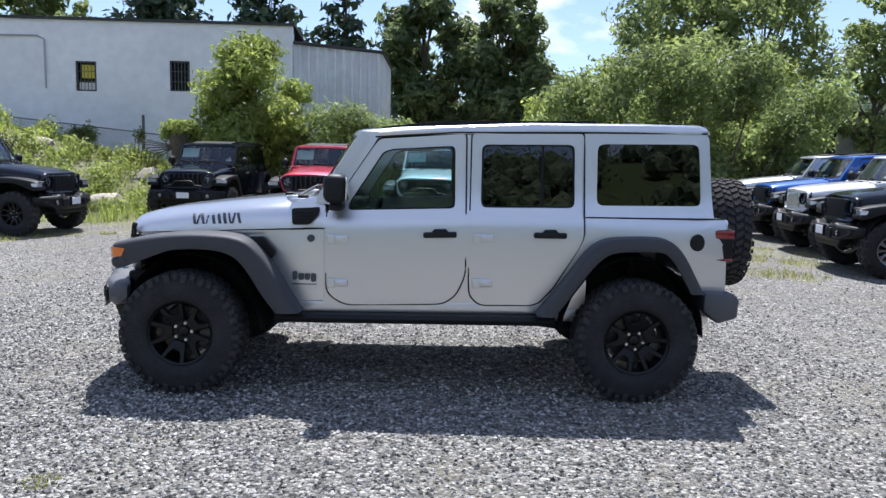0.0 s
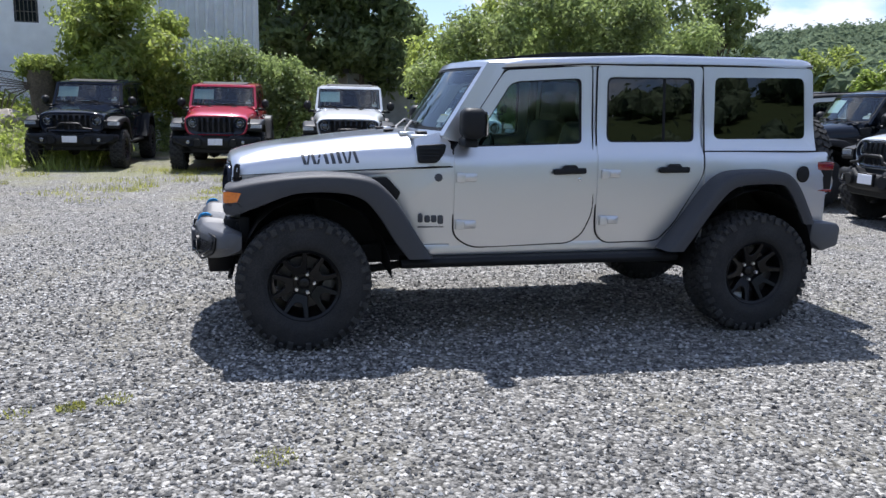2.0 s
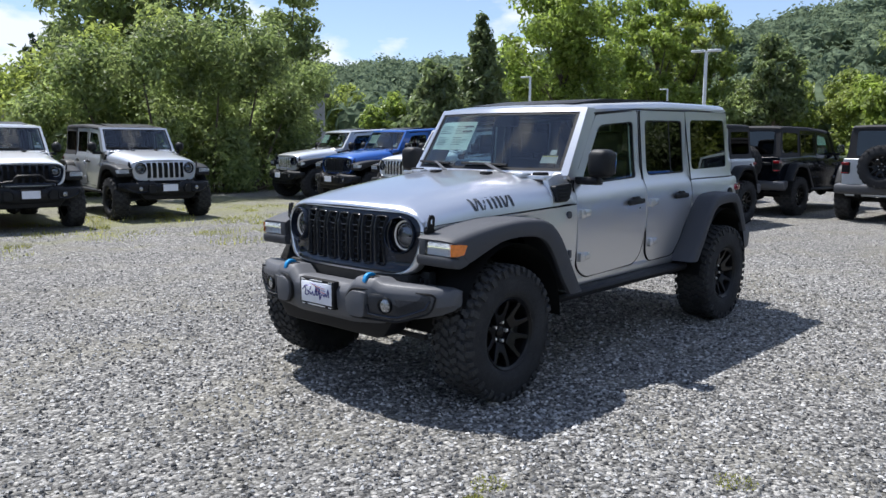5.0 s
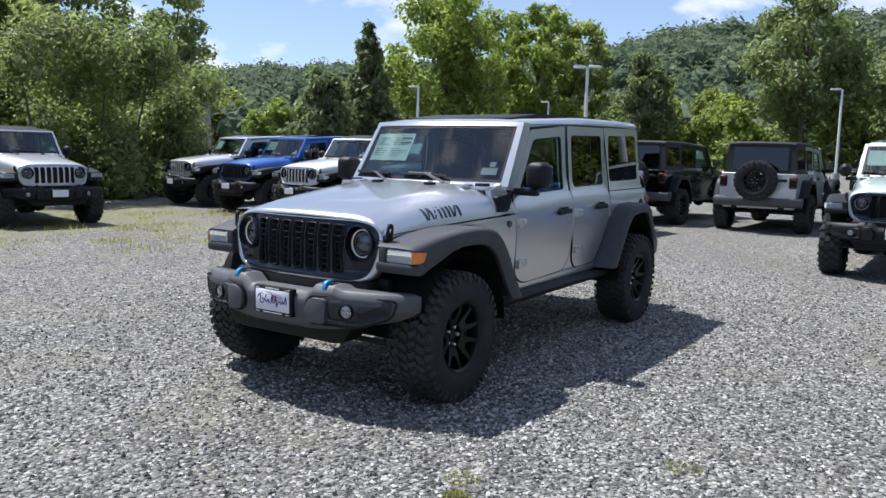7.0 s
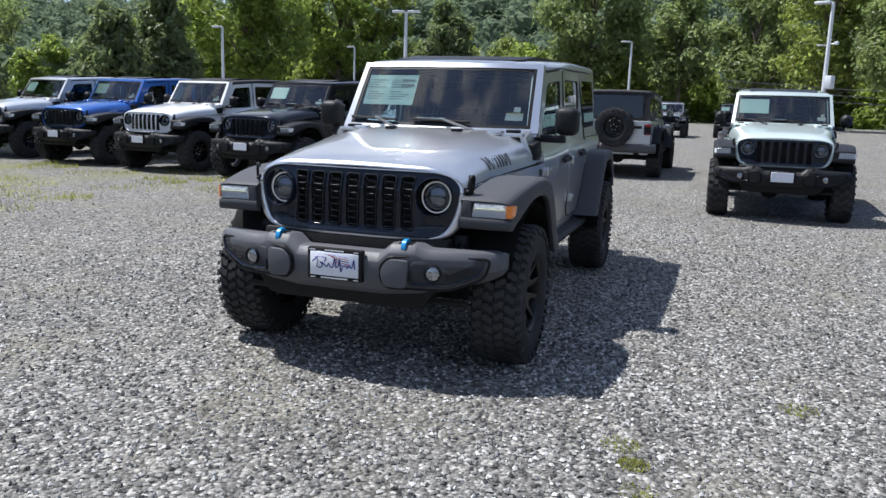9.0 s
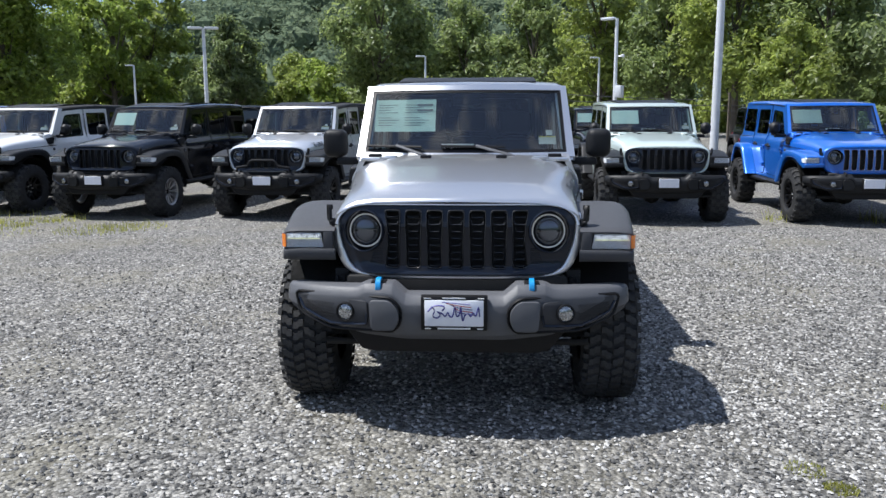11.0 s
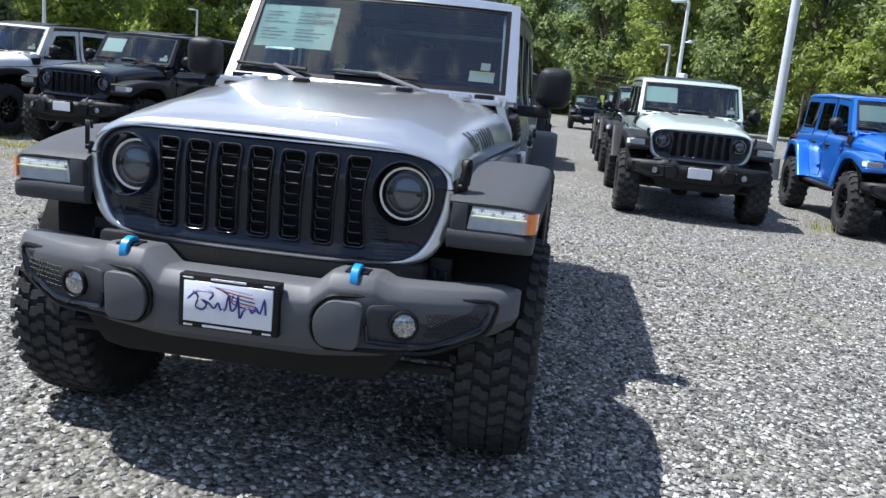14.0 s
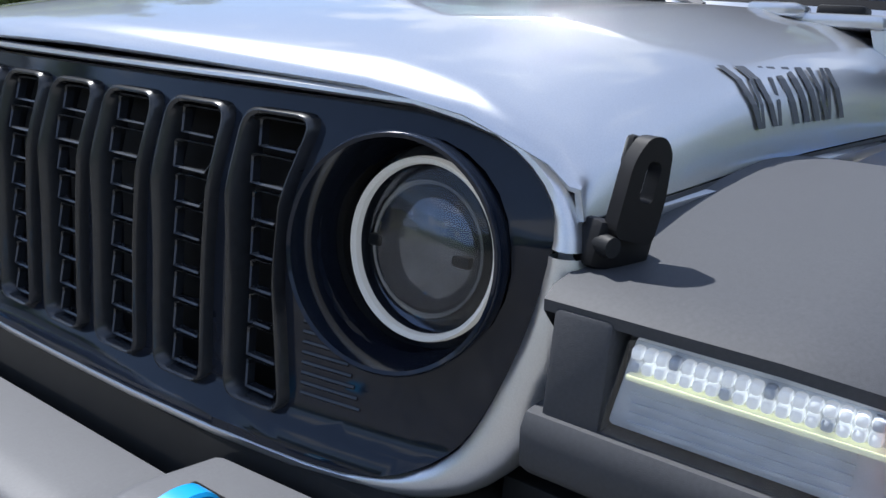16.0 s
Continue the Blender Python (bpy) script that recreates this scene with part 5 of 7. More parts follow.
# the body's true proportions: short overhangs, a narrow nose, a slight rake
LONG = ((-2.39, -2.227), (-2.335, -2.15), (-2.03, -1.905), (-1.9, -1.80), (-1.545, -1.50), (-1.21, -1.17), (-0.68, -0.668), (0.0, 0.008), (0.82, 0.818), (1.25, 1.243), (2.0, 1.932), (2.1, 2.005), (2.5, 2.40))
TALL = ((-1.5, 0.950), (-0.66, 0.960), (-0.3, 0.954), (0.1, 0.970), (0.46, 0.980), (1.2, 0.983), (2.0, 0.987))
WIDE = ((-1.45, 0.925), (-0.75, 1.0))
WIDE_TOP = ((1.20, 1.0), (1.35, 0.962))
WIDE_WING = ((-2.1, 0.935), (-1.9, 0.950), (-1.6, 0.972), (0.0, 0.99))


def proportion(root):
    for o in root.children_recursive:
        n = len(o.data.vertices)
        co = np.empty(n * 3)
        o.data.vertices.foreach_get("co", co)
        co = co.reshape(-1, 3)
        x, y, z = co.T.copy()
        table = lambda v, t: np.interp(v, [a for a, _ in t], [b for _, b in t])
        wing = o.name.startswith(("front_wing", "rear_wing", "wheel_well")) or (o.parent and o.parent.name.startswith("front_wing")) or o.name.startswith(("light_bar", "lamp_cover")) and abs(y).min() > 0.65
        co[:, 1] = y * (table(x, WIDE_WING) if wing else table(x, WIDE) * (1 - (1 - table(z, WIDE_TOP)) * (x > -0.9)))
        if o.name.startswith(("window_pane", "quarter_window")):
            lo, hi = z < z.min() + 0.02, z > z.max() - 0.02
            y0, y1, s = abs(co[lo, 1]).max(), abs(co[hi, 1]).max(), np.sign(y.mean())
            flat = y0 + (y1 - y0) * (z - z.min()) / (z.max() - z.min())
            co[:, 1] = s * (flat - 0.004 * (abs(y) < np.interp(z, [z.min(), z.max()], [abs(y[lo]).mean(), abs(y[hi]).mean()])))
        co[:, 0], co[:, 2] = table(x, LONG), z * table(x, TALL)
        o.data.vertices.foreach_set("co", co.ravel())


def grid_frame(outline, hole, depth):
    b = bmesh.new()
    edges = []
    for loop in (outline, hole):
        vs = [b.verts.new((0, y, z)) for y, z in loop]
        edges += [b.edges.new((vs[i], vs[(i + 1) % len(vs)])) for i in range(len(vs))]
    bmesh.ops.triangle_fill(b, use_beauty=True, use_dissolve=False, edges=edges)
    r = bmesh.ops.extrude_face_region(b, geom=list(b.faces))
    bmesh.ops.translate(b, vec=(-depth, 0, 0), verts=[v for v in r["geom"] if isinstance(v, bmesh.types.BMVert)])
    return b


hero = vehicle(PAINT, label="silver four-door off-road vehicle with black flares parked on gravel", hooks=BLUE_HOOK)


# ---------------- ground ----------------
def smooth(a, b, x):
    t = np.clip((x - a) / (b - a), 0, 1)
    return t * t * (3 - 2 * t)


RIDGE = ((-180, 5), (-140, 8), (-120, 10), (-90, 10), (-60, 9.5), (-42, 8.5), (-30, 7.5), (-10, 8.2), (5, 8.0), (12, 7.7), (15.4, 7.5), (18.6, 7.0), (22, 6.2), (25, 5.6), (30, 5.0), (42, 4.6), (46, 4.4), (49, 4.0), (53, 3.8), (57, 3.2), (70, 2.8), (90, 2.4), (120, 2.5), (150, 4), (180, 5))


def yard_edge(x, y):
    """The building side of the yard, in its own axes, laid into the world."""
    c, w = math.cos(radians(5)), math.sin(radians(5))
    return -4.836 + 0.88 * (c * (x + 5.5) - w * (y - 24.1)), 20.561 + 0.88 * (w * (x + 5.5) + c * (y - 24.1))


EDGE = pose(-4.836, 20.561, 0, 0, 0, 5) @ Matrix.Scale(0.88, 4) @ pose(5.5, -24.1, 0)


def land(x, y):
    """Height of the ground: a flat yard, a weedy bank by the white building, wooded hills far off."""
    x, y = np.asarray(x, float), np.asarray(y, float)
    c, w = math.cos(radians(5)), math.sin(radians(5))
    u, v = x + 4.836, y - 20.561
    u, v = (c * u + w * v) / 0.88 - 5.5, (c * v - w * u) / 0.88 + 24.1
    bank = smooth(-7.5, -17.0, u) * 1.75 + 0.95 * smooth(-6.5, -10.5, u)
    z = 0.88 * bank * smooth(14.0, 21.5, v) * smooth(90, 40, v)
    d, be = np.hypot(x + 6, y + 2), np.degrees(np.arctan2(y + 2, x + 6))
    top = 330 * np.tan(np.radians(np.interp(be, [r[0] for r in RIDGE], [r[1] for r in RIDGE])))
    z = z + top * smooth(120, 330, d) ** 1.0 * (1 - 0.6 * smooth(380, 900, d))
    return z


def ground_material():
    m = bpy.data.materials.new("crushed_stone")
    m.use_nodes = True
    n, l = m.node_tree.nodes, m.node_tree.links
    p = n["Principled BSDF"]
    p.inputs["Roughness"].default_value = 0.9
    p.inputs["Specular IOR Level"].default_value = 0.25
    tc = n.new("ShaderNodeTexCoord")

    def noise_tex(scale, detail=5, rough=0.55):
        t = n.new("ShaderNodeTexNoise")
        t.inputs["Scale"].default_value, t.inputs["Detail"].default_value, t.inputs["Roughness"].default_value = scale, detail, rough
        l.new(tc.outputs["Object"], t.inputs["Vector"])
        return t.outputs["Fac"]

    def ramp(src, *stops):
        r = n.new("ShaderNodeValToRGB")
        while len(r.color_ramp.elements) < len(stops):
            r.color_ramp.elements.new(0.5)
        for e, (pos, col) in zip(r.color_ramp.elements, stops):
            e.position, e.color = pos, (*col, 1)
        l.new(src, r.inputs[0])
        return r.outputs[0]

    def mix(fac, a, b_, mode="MIX"):
        x = n.new("ShaderNodeMixRGB")
        x.blend_type = mode
        for i, v in enumerate((fac, a, b_)):
            if isinstance(v, (int, float)):
                x.inputs[i].default_value = v
            elif isinstance(v, tuple):
                x.inputs[i].default_value = (*v, 1)
            else:
                l.new(v, x.inputs[i])
        return x.outputs[0]

    stones = n.new("ShaderNodeTexVoronoi")
    stones.inputs["Scale"].default_value = 42
    l.new(tc.outputs["Object"], stones.inputs["Vector"])
    sep = n.new("ShaderNodeSeparateColor")
    l.new(stones.outputs["Color"], sep.inputs[0])
    tone = ramp(sep.outputs[0], (0.0, (0.030, 0.030, 0.030)), (0.35, (0.125, 0.122, 0.116)), (0.7, (0.255, 0.250, 0.236)), (1.0, (0.62, 0.605, 0.57)))
    fine = n.new("ShaderNodeTexVoronoi")
    fine.inputs["Scale"].default_value = 110
    l.new(tc.outputs["Object"], fine.inputs["Vector"])
    sepf = n.new("ShaderNodeSeparateColor")
    l.new(fine.outputs["Color"], sepf.inputs[0])
    tone2 = ramp(sepf.outputs[1], (0.0, (0.04, 0.04, 0.039)), (1.0, (0.36, 0.352, 0.332)))
    col = mix(0.42, tone, tone2)
    # shade in the crevices between stones, multiplied into the colour
    gap_shade = ramp(stones.outputs["Distance"], (0.0, (1, 1, 1)), (0.62, (0.92, 0.92, 0.92)), (0.9, (0.22, 0.22, 0.22)))
    col = mix(1.0, col, gap_shade, "MULTIPLY")
    col = mix(1.0, col, ramp(noise_tex(0.35, 6), (0.3, (0.84, 0.83, 0.82)), (0.7, (1.1, 1.09, 1.07))), "MULTIPLY")
    col = mix(1.0, col, ramp(noise_tex(7.5, 8, 0.75), (0.32, (0.66, 0.66, 0.67)), (0.5, (1.0, 1.0, 1.0)), (0.68, (1.30, 1.29, 1.27))), "MULTIPLY")
    col = mix(ramp(noise_tex(0.9, 6), (0.48, (0, 0, 0)), (0.70, (0.55, 0.55, 0.55))), col, (0.20, 0.185, 0.140))
    # grass: along the far edge of the yard, and sparse tufts elsewhere
    xyz = n.new("ShaderNodeSeparateXYZ")
    l.new(tc.outputs["Object"], xyz.inputs[0])
    edge = n.new("ShaderNodeMapRange")
    edge.inputs[1].default_value, edge.inputs[2].default_value = 5.0, 11.0
    l.new(xyz.outputs[1], edge.inputs[0])
    inside = n.new("ShaderNodeMapRange")
    inside.inputs[1].default_value, inside.inputs[2].default_value = 9.0, 6.0
    l.new(xyz.outputs[0], inside.inputs[0])
    band = n.new("ShaderNodeMath")
    band.operation = "MULTIPLY"
    l.new(edge.outputs[0], band.inputs[0])
    l.new(inside.outputs[0], band.inputs[1])
    s1 = n.new("ShaderNodeMath")
    s1.operation = "MULTIPLY_ADD"
    l.new(band.outputs[0], s1.inputs[0])
    s1.inputs[1].default_value = 0.27
    l.new(noise_tex(0.55, 8, 0.7), s1.inputs[2])
    grass_f = ramp(s1.outputs[0], (0.64, (0, 0, 0)), (0.82, (0.85, 0.85, 0.85)))
    grass_c = mix(noise_tex(9, 4), (0.13, 0.145, 0.055), (0.24, 0.225, 0.13))
    col = mix(grass_f, col, grass_c)
    # woodland floor away from the yard
    far = n.new("ShaderNodeVectorMath")
    far.operation = "LENGTH"
    l.new(tc.outputs["Object"], far.inputs[0])
    fm = n.new("ShaderNodeMapRange")
    fm.inputs[1].default_value, fm.inputs[2].default_value = 75, 95
    l.new(far.outputs["Value"], fm.inputs[0])
    col = mix(fm.outputs[0], col, mix(noise_tex(0.2, 5), (0.035, 0.055, 0.02), (0.07, 0.09, 0.03)))
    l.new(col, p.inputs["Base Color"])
    b1 = n.new("ShaderNodeBump")
    b1.invert = True
    b1.inputs["Strength"].default_value, b1.inputs["Distance"].default_value = 1.0, 0.020
    l.new(stones.outputs["Distance"], b1.inputs["Height"])
    b2 = n.new("ShaderNodeBump")
    b2.inputs["Strength"].default_value, b2.inputs["Distance"].default_value = 0.5, 0.03
    l.new(noise_tex(14, 5, 0.7), b2.inputs["Height"])
    l.new(b1.outputs[0], b2.inputs["Normal"])
    l.new(b2.outputs[0], p.inputs["Normal"])
    return m


def fast_mesh(name, verts, faces, mat, smooth=False):
    me = bpy.data.meshes.new(name)
    me.from_pydata(verts.tolist() if hasattr(verts, "tolist") else verts, [], faces.tolist() if hasattr(faces, "tolist") else faces)
    me.materials.append(mat)
    if smooth:
        me.polygons.foreach_set("use_smooth", [True] * len(me.polygons))
    return me


N = 241
u = np.linspace(-1, 1, N)
axis_m = 30 * np.sinh(5.2 * u)
gx, gy = np.meshgrid(axis_m, axis_m + 6 * (1 - np.abs(u)), indexing="ij")
gz = land(gx, gy)
gv = np.stack([gx, gy, gz], -1).reshape(-1, 3)
ii, jj = np.meshgrid(np.arange(N - 1), np.arange(N - 1), indexing="ij")
q0 = (ii * N + jj).ravel()
gf = np.stack([q0, q0 + N, q0 + N + 1, q0 + 1], -1)
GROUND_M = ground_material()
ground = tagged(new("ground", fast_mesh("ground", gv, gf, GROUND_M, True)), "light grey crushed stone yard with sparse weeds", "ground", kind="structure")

# loose stones where the camera passes
rng = np.random.default_rng(5)


def stone_field(count, centre, spread, size):
    """Loose stones thinning out from a centre."""
    d = rng.uniform(0, 1, count) ** 0.62 * 1.0
    d = d * (1 + 0.9 * rng.uniform(0, 1, count) ** 3)
    an = rng.uniform(0, 2 * np.pi, count)
    P = np.stack([centre[0] + spread[0] * d * np.cos(an), centre[1] + spread[1] * d * np.sin(an)], -1)
    r = rng.uniform(size[0], size[1], count)
    octa = np.array([[1, 0, 0], [-1, 0, 0], [0, 1, 0], [0, -1, 0], [0, 0, 1], [0, 0, -1]], float)
    V = octa[None] * r[:, None, None] * rng.uniform(0.6, 1.25, (count, 6, 1)) + rng.normal(0, 0.16, (count, 6, 3)) * r[:, None, None]
    a = rng.uniform(0, 2 * np.pi, count)
    c, s = np.cos(a)[:, None], np.sin(a)[:, None]
    X, Y = V[..., 0] * c - V[..., 1] * s, V[..., 0] * s + V[..., 1] * c
    V = np.stack([X + P[:, :1], Y + P[:, 1:], V[..., 2] * 0.7 + r[:, None] * 0.30], -1).reshape(-1, 3)
    f = np.array([[0, 2, 4], [2, 1, 4], [1, 3, 4], [3, 0, 4], [2, 0, 5], [1, 2, 5], [3, 1, 5], [0, 3, 5]])
    return V, (f[None] + 6 * np.arange(count)[:, None, None]).reshape(-1, 3)


STONE_M = bpy.data.materials.new("loose_stone")
STONE_M.use_nodes = True
sn, sl = STONE_M.node_tree.nodes, STONE_M.node_tree.links
sgeo, sramp, stc, snz, smx = (sn.new("ShaderNode" + k) for k in ("NewGeometry", "ValToRGB", "TexCoord", "TexNoise", "MixRGB"))
for k in range(3):
    sramp.color_ramp.elements.new(0.5)
for e, (pos, c) in zip(sramp.color_ramp.elements, ((0, (0.035, 0.035, 0.035)), (0.3, (0.115, 0.113, 0.109)), (0.62, (0.25, 0.245, 0.233)), (0.86, (0.44, 0.43, 0.41)), (1.0, (0.54, 0.53, 0.505)))):
    e.position, e.color = pos, (*c, 1)
sl.new(sgeo.outputs["Random Per Island"], sramp.inputs[0])
snz.inputs["Scale"].default_value = 160
sl.new(stc.outputs["Object"], snz.inputs["Vector"])
smx.blend_type, smx.inputs[0].default_value = "OVERLAY", 0.5
sl.new(sramp.outputs[0], smx.inputs[1])
sl.new(snz.outputs["Fac"], smx.inputs[2])
sl.new(smx.outputs[0], sn["Principled BSDF"].inputs["Base Color"])
sn["Principled BSDF"].inputs["Roughness"].default_value = 0.85
v1, f1 = stone_field(62000, (-1.6, -1.5), (5.2, 4.4), (0.006, 0.0165))
v2, f2 = stone_field(9000, (1.0, 1.0), (9.0, 9.0), (0.008, 0.017))
tagged(new("gravel", fast_mesh("gravel", np.concatenate([v1, v2]), np.concatenate([f1, f2 + len(v1)]), STONE_M)), "loose grey and white crushed stones on the yard", "gravel", kind="stuff")


# ---------------- plants ----------------
def leaves(blobs, count, size, seed, droop=0.0, shell=0.36, lobes=0.32):
    """Small folded leaves spread through lumpy ellipsoids (x, y, z, rx, ry, rz)."""
    g = np.random.default_rng(seed)
    B = np.array(blobs, float)
    w = (B[:, 3] * B[:, 4] + B[:, 4] * B[:, 5] + B[:, 3] * B[:, 5])
    which = g.choice(len(B), count, p=w / w.sum())
    d = g.normal(0, 1, (count, 3))
    d /= np.linalg.norm(d, axis=1, keepdims=True)
    ph = g.uniform(0, 6.28, (len(B), 6))[which]
    lump = 1 + lobes * (np.sin(4.1 * d[:, 0] + ph[:, 0]) * np.sin(3.7 * d[:, 1] + ph[:, 1]) + 0.7 * np.sin(8.3 * d[:, 2] + ph[:, 2]) * np.sin(7.1 * d[:, 0] + ph[:, 3]) + 0.5 * np.sin(13 * d[:, 1] + ph[:, 4]) * np.sin(11 * d[:, 2] + ph[:, 5]))
    rad = g.uniform(0, 1, count) ** shell * lump
    c = B[which, :3] + d * B[which, 3:] * rad[:, None]
    nrm = d + g.normal(0, 0.7, (count, 3)) + (0, 0, 0.35)
    nrm /= np.linalg.norm(nrm, axis=1, keepdims=True)
    t = np.cross(nrm, g.normal(0, 1, (count, 3)))
    t /= np.linalg.norm(t, axis=1, keepdims=True) + 1e-9
    t[:, 2] -= droop
    b_ = np.cross(nrm, t)
    s = size * g.uniform(0.55, 1.35, (count, 1))
    fold = nrm * s * 0.18
    V = np.stack([c - t * s, c - b_ * s * 0.48 + fold, c + t * s, c + b_ * s * 0.48 + fold], 1)
    f = np.arange(count)[:, None] * 4
    return V.reshape(-1, 3), np.concatenate([f + (0, 1, 2), f + (0, 2, 3)])


def cores(blobs, k=0.84, seed=3, fine=1):
    """Lumpy solid hearts for far crowns, so that no light shows through them."""
    b = bmesh.new()
    bmesh.ops.create_icosphere(b, subdivisions=fine, radius=1.0)
    base = np.array([v.co[:] for v in b.verts])
    faces = np.array([[v.index for v in f.verts] for f in b.faces])
    b.free()
    g = np.random.default_rng(seed)
    B = np.array(blobs, float)
    V = base[None] * (k * (1 + g.normal(0, 0.07, (len(B), len(base), 1)))) * B[:, None, 3:] + B[:, None, :3]
    F = faces[None] + len(base) * np.arange(len(B))[:, None, None]
    return V.reshape(-1, 3), F.reshape(-1, 3)


BARK = material("bark", (0.11, 0.09, 0.07), 0.9, grain=0.4, scale=20, bump=0.6, bump_scale=30, large=0.2)
LEAF_MID = leaf_material("leaf_green", (0.225, 0.300, 0.115))
LEAF_DARK = leaf_material("leaf_dark", (0.165, 0.225, 0.098), warm=0.1)
LEAF_LIGHT = leaf_material("leaf_light", (0.270, 0.345, 0.090))
LEAF_YELLOW = leaf_material("leaf_yellow", (0.250, 0.345, 0.075))
LEAF_PINE = leaf_material("needles", (0.05, 0.08, 0.042), 0.4, 0.15, 0.0)
# distance haze is mixed into this leaf colour: greyer and bluer than the near greens
LEAF_FAR = leaf_material("hazed_far_wood", (0.150, 0.200, 0.130), 0.15, 0.4, 0.06, 0.0)


def tree(x, y, height, width, mat, label, seed, kind="round", count=6000, size=0.30, clear=0.18, group="trees round the yard", name="tree"):
    g = np.random.default_rng(seed)
    z0 = float(land(x, y))
    root = thing(name, label, "tree", group)
    root.matrix_basis = pose(x, y, z0 - 0.03)
    r = width / 2
    blobs = []
    if kind == "round":
        n = 15
        for i in range(n):
            t = (i + 0.5) / n
            zc = height * (clear + 0.10 + (0.86 - clear) * t)
            env = r * math.sin(math.pi * min(0.97, 0.20 + 0.74 * t)) ** 0.75
            a = i * 2.4 + g.uniform(-0.5, 0.5)
            rr = env * g.uniform(0.35, 0.68)
            br = r * g.uniform(0.30, 0.48) * (1.1 - 0.45 * t)
            blobs.append((rr * math.cos(a), rr * math.sin(a), zc, br, br, br * g.uniform(0.65, 0.9)))
    elif kind == "sparse":
        n = 46
        for i in range(n):
            t = (i + 0.5) / n
            zc = height * (clear + 0.08 + (0.92 - clear) * t) * g.uniform(0.9, 1.03)
            env = r * (0.35 + 0.65 * math.sin(math.pi * min(0.95, 0.15 + 0.75 * t)))
            a = i * 2.4 + g.uniform(-0.6, 0.6)
            rr = env * g.uniform(0.15, 0.95)
            br = r * g.uniform(0.12, 0.24)
            blobs.append((rr * math.cos(a), rr * math.sin(a), zc, br * 1.3, br * 1.3, br))
    elif kind == "spire":
        n = 18
        for i in range(n):
            t = i / (n - 1)
            env = r * (1 - t) ** 0.8
            a = i * 2.4
            br = max(0.35, r * 0.55 * (1 - 0.75 * t))
            blobs.append((env * 0.55 * math.cos(a), env * 0.55 * math.sin(a), height * (0.10 + 0.86 * t), br, br, br * 1.15))
    elif kind == "conifer":
        n = 26
        for i in range(n):
            t = i / (n - 1)
            env = r * (1 - t) + 0.15
            a = i * 2.4
            br = env * 0.55 + 0.1
            blobs.append((env * 0.55 * math.cos(a), env * 0.55 * math.sin(a), height * (0.12 + 0.86 * t), br, br, br * 0.45))
    tr = bmesh.new()
    th = max(0.05, height * 0.016)
    lean = g.uniform(-0.03, 0.03, 2) * height
    tip = height * (0.92 if kind in ("spire", "conifer") else 0.72)
    tube(tr, [(0, 0, 0), (lean[0] * 0.2, lean[1] * 0.2, tip * 0.25), (lean[0] * 0.5, lean[1] * 0.5, tip * 0.55), (lean[0], lean[1], tip)], th, 8, taper=[th * 1.35, th, th * 0.7, th * 0.2])
    for bl in blobs[:: 1 if kind == "round" else 2 if kind == "sparse" else 3]:
        zb = max(height * clear * 0.8, min(bl[2] * 0.62, tip * 0.9))
        k = zb / tip
        base = Vector((lean[0] * k, lean[1] * k, zb))
        end = Vector(bl[:3])
        midp = base.lerp(end, 0.5) + Vector((0, 0, -0.03 * height))
        tube(tr, [base, midp, end], th * 0.3, 5, taper=[th * 0.42, th * 0.26, th * 0.08])
    part("trunk", tr, BARK, root)
    v, f = leaves(blobs, count, size, seed + 1, droop=0.15)
    new("crown", fast_mesh("crown", v, f, mat)).parent = root
    return root


def shrub(x, y, blobs, count, size, mat, label, seed, name="shrub", cat="shrub", stems=True, k=1.0):
    root = thing(name, label, cat, "shrubs by the yard")
    z0 = float(land(x, y))
    root.matrix_basis = pose(x, y, z0 - 0.02) @ Matrix.Scale(k, 4)
    if stems:
        st = bmesh.new()
        for k, bl in enumerate(blobs[::2]):
            tube(st, [(bl[0] * 0.6, bl[1] * 0.6, 0), (bl[0] * 0.8, bl[1] * 0.8, bl[2] * 0.5), bl[:3]], 0.05, 5, taper=[0.06, 0.04, 0.015])
        part("woody_base", st, BARK, root)
    v, f = leaves(blobs, count, size, seed)
    new("foliage", fast_mesh("foliage", v, f, mat)).parent = root
    return root


# the big bush mass beside the yard
def lumps(specs, seed, n, spread):
    g = np.random.default_rng(seed)
    out = []
    for cx, cy, top, rad in specs:
        for k in range(n):
            t = (k + 0.5) / n
            a = g.uniform(0, 6.28)
            rr = rad * spread * g.uniform(0.2, 1)
            br = rad * g.uniform(0.38, 0.60)
            out.append((cx + rr * math.cos(a), cy + rr * math.sin(a), max(br * 0.55, top * t - br * 0.4 + 0.3), br, br, br * 0.85))
    return out


shrub(6.99, 17.32, lumps([(-3.6, 0.3, 4.3, 1.7), (-1.8, -0.2, 4.8, 1.9), (0.4, -0.3, 5.0, 2.0), (2.4, -0.2, 5.1, 2.0), (4.0, 0.2, 4.2, 1.7), (4.9, 0.8, 3.0, 1.2)], 3, 8, 0.7), 60000, 0.085, LEAF_MID, "large dense green bush beside the gravel yard", 31, k=0.91)
shrub(8.20, 19.72, lumps([(-4.0, 0, 5.2, 1.9), (-0.5, 0, 5.6, 2.2), (2.5, 0.3, 5.2, 2.0)], 4, 8, 0.7), 22000, 0.11, LEAF_LIGHT, "yellow-green bush behind a darker one", 32, k=0.90)
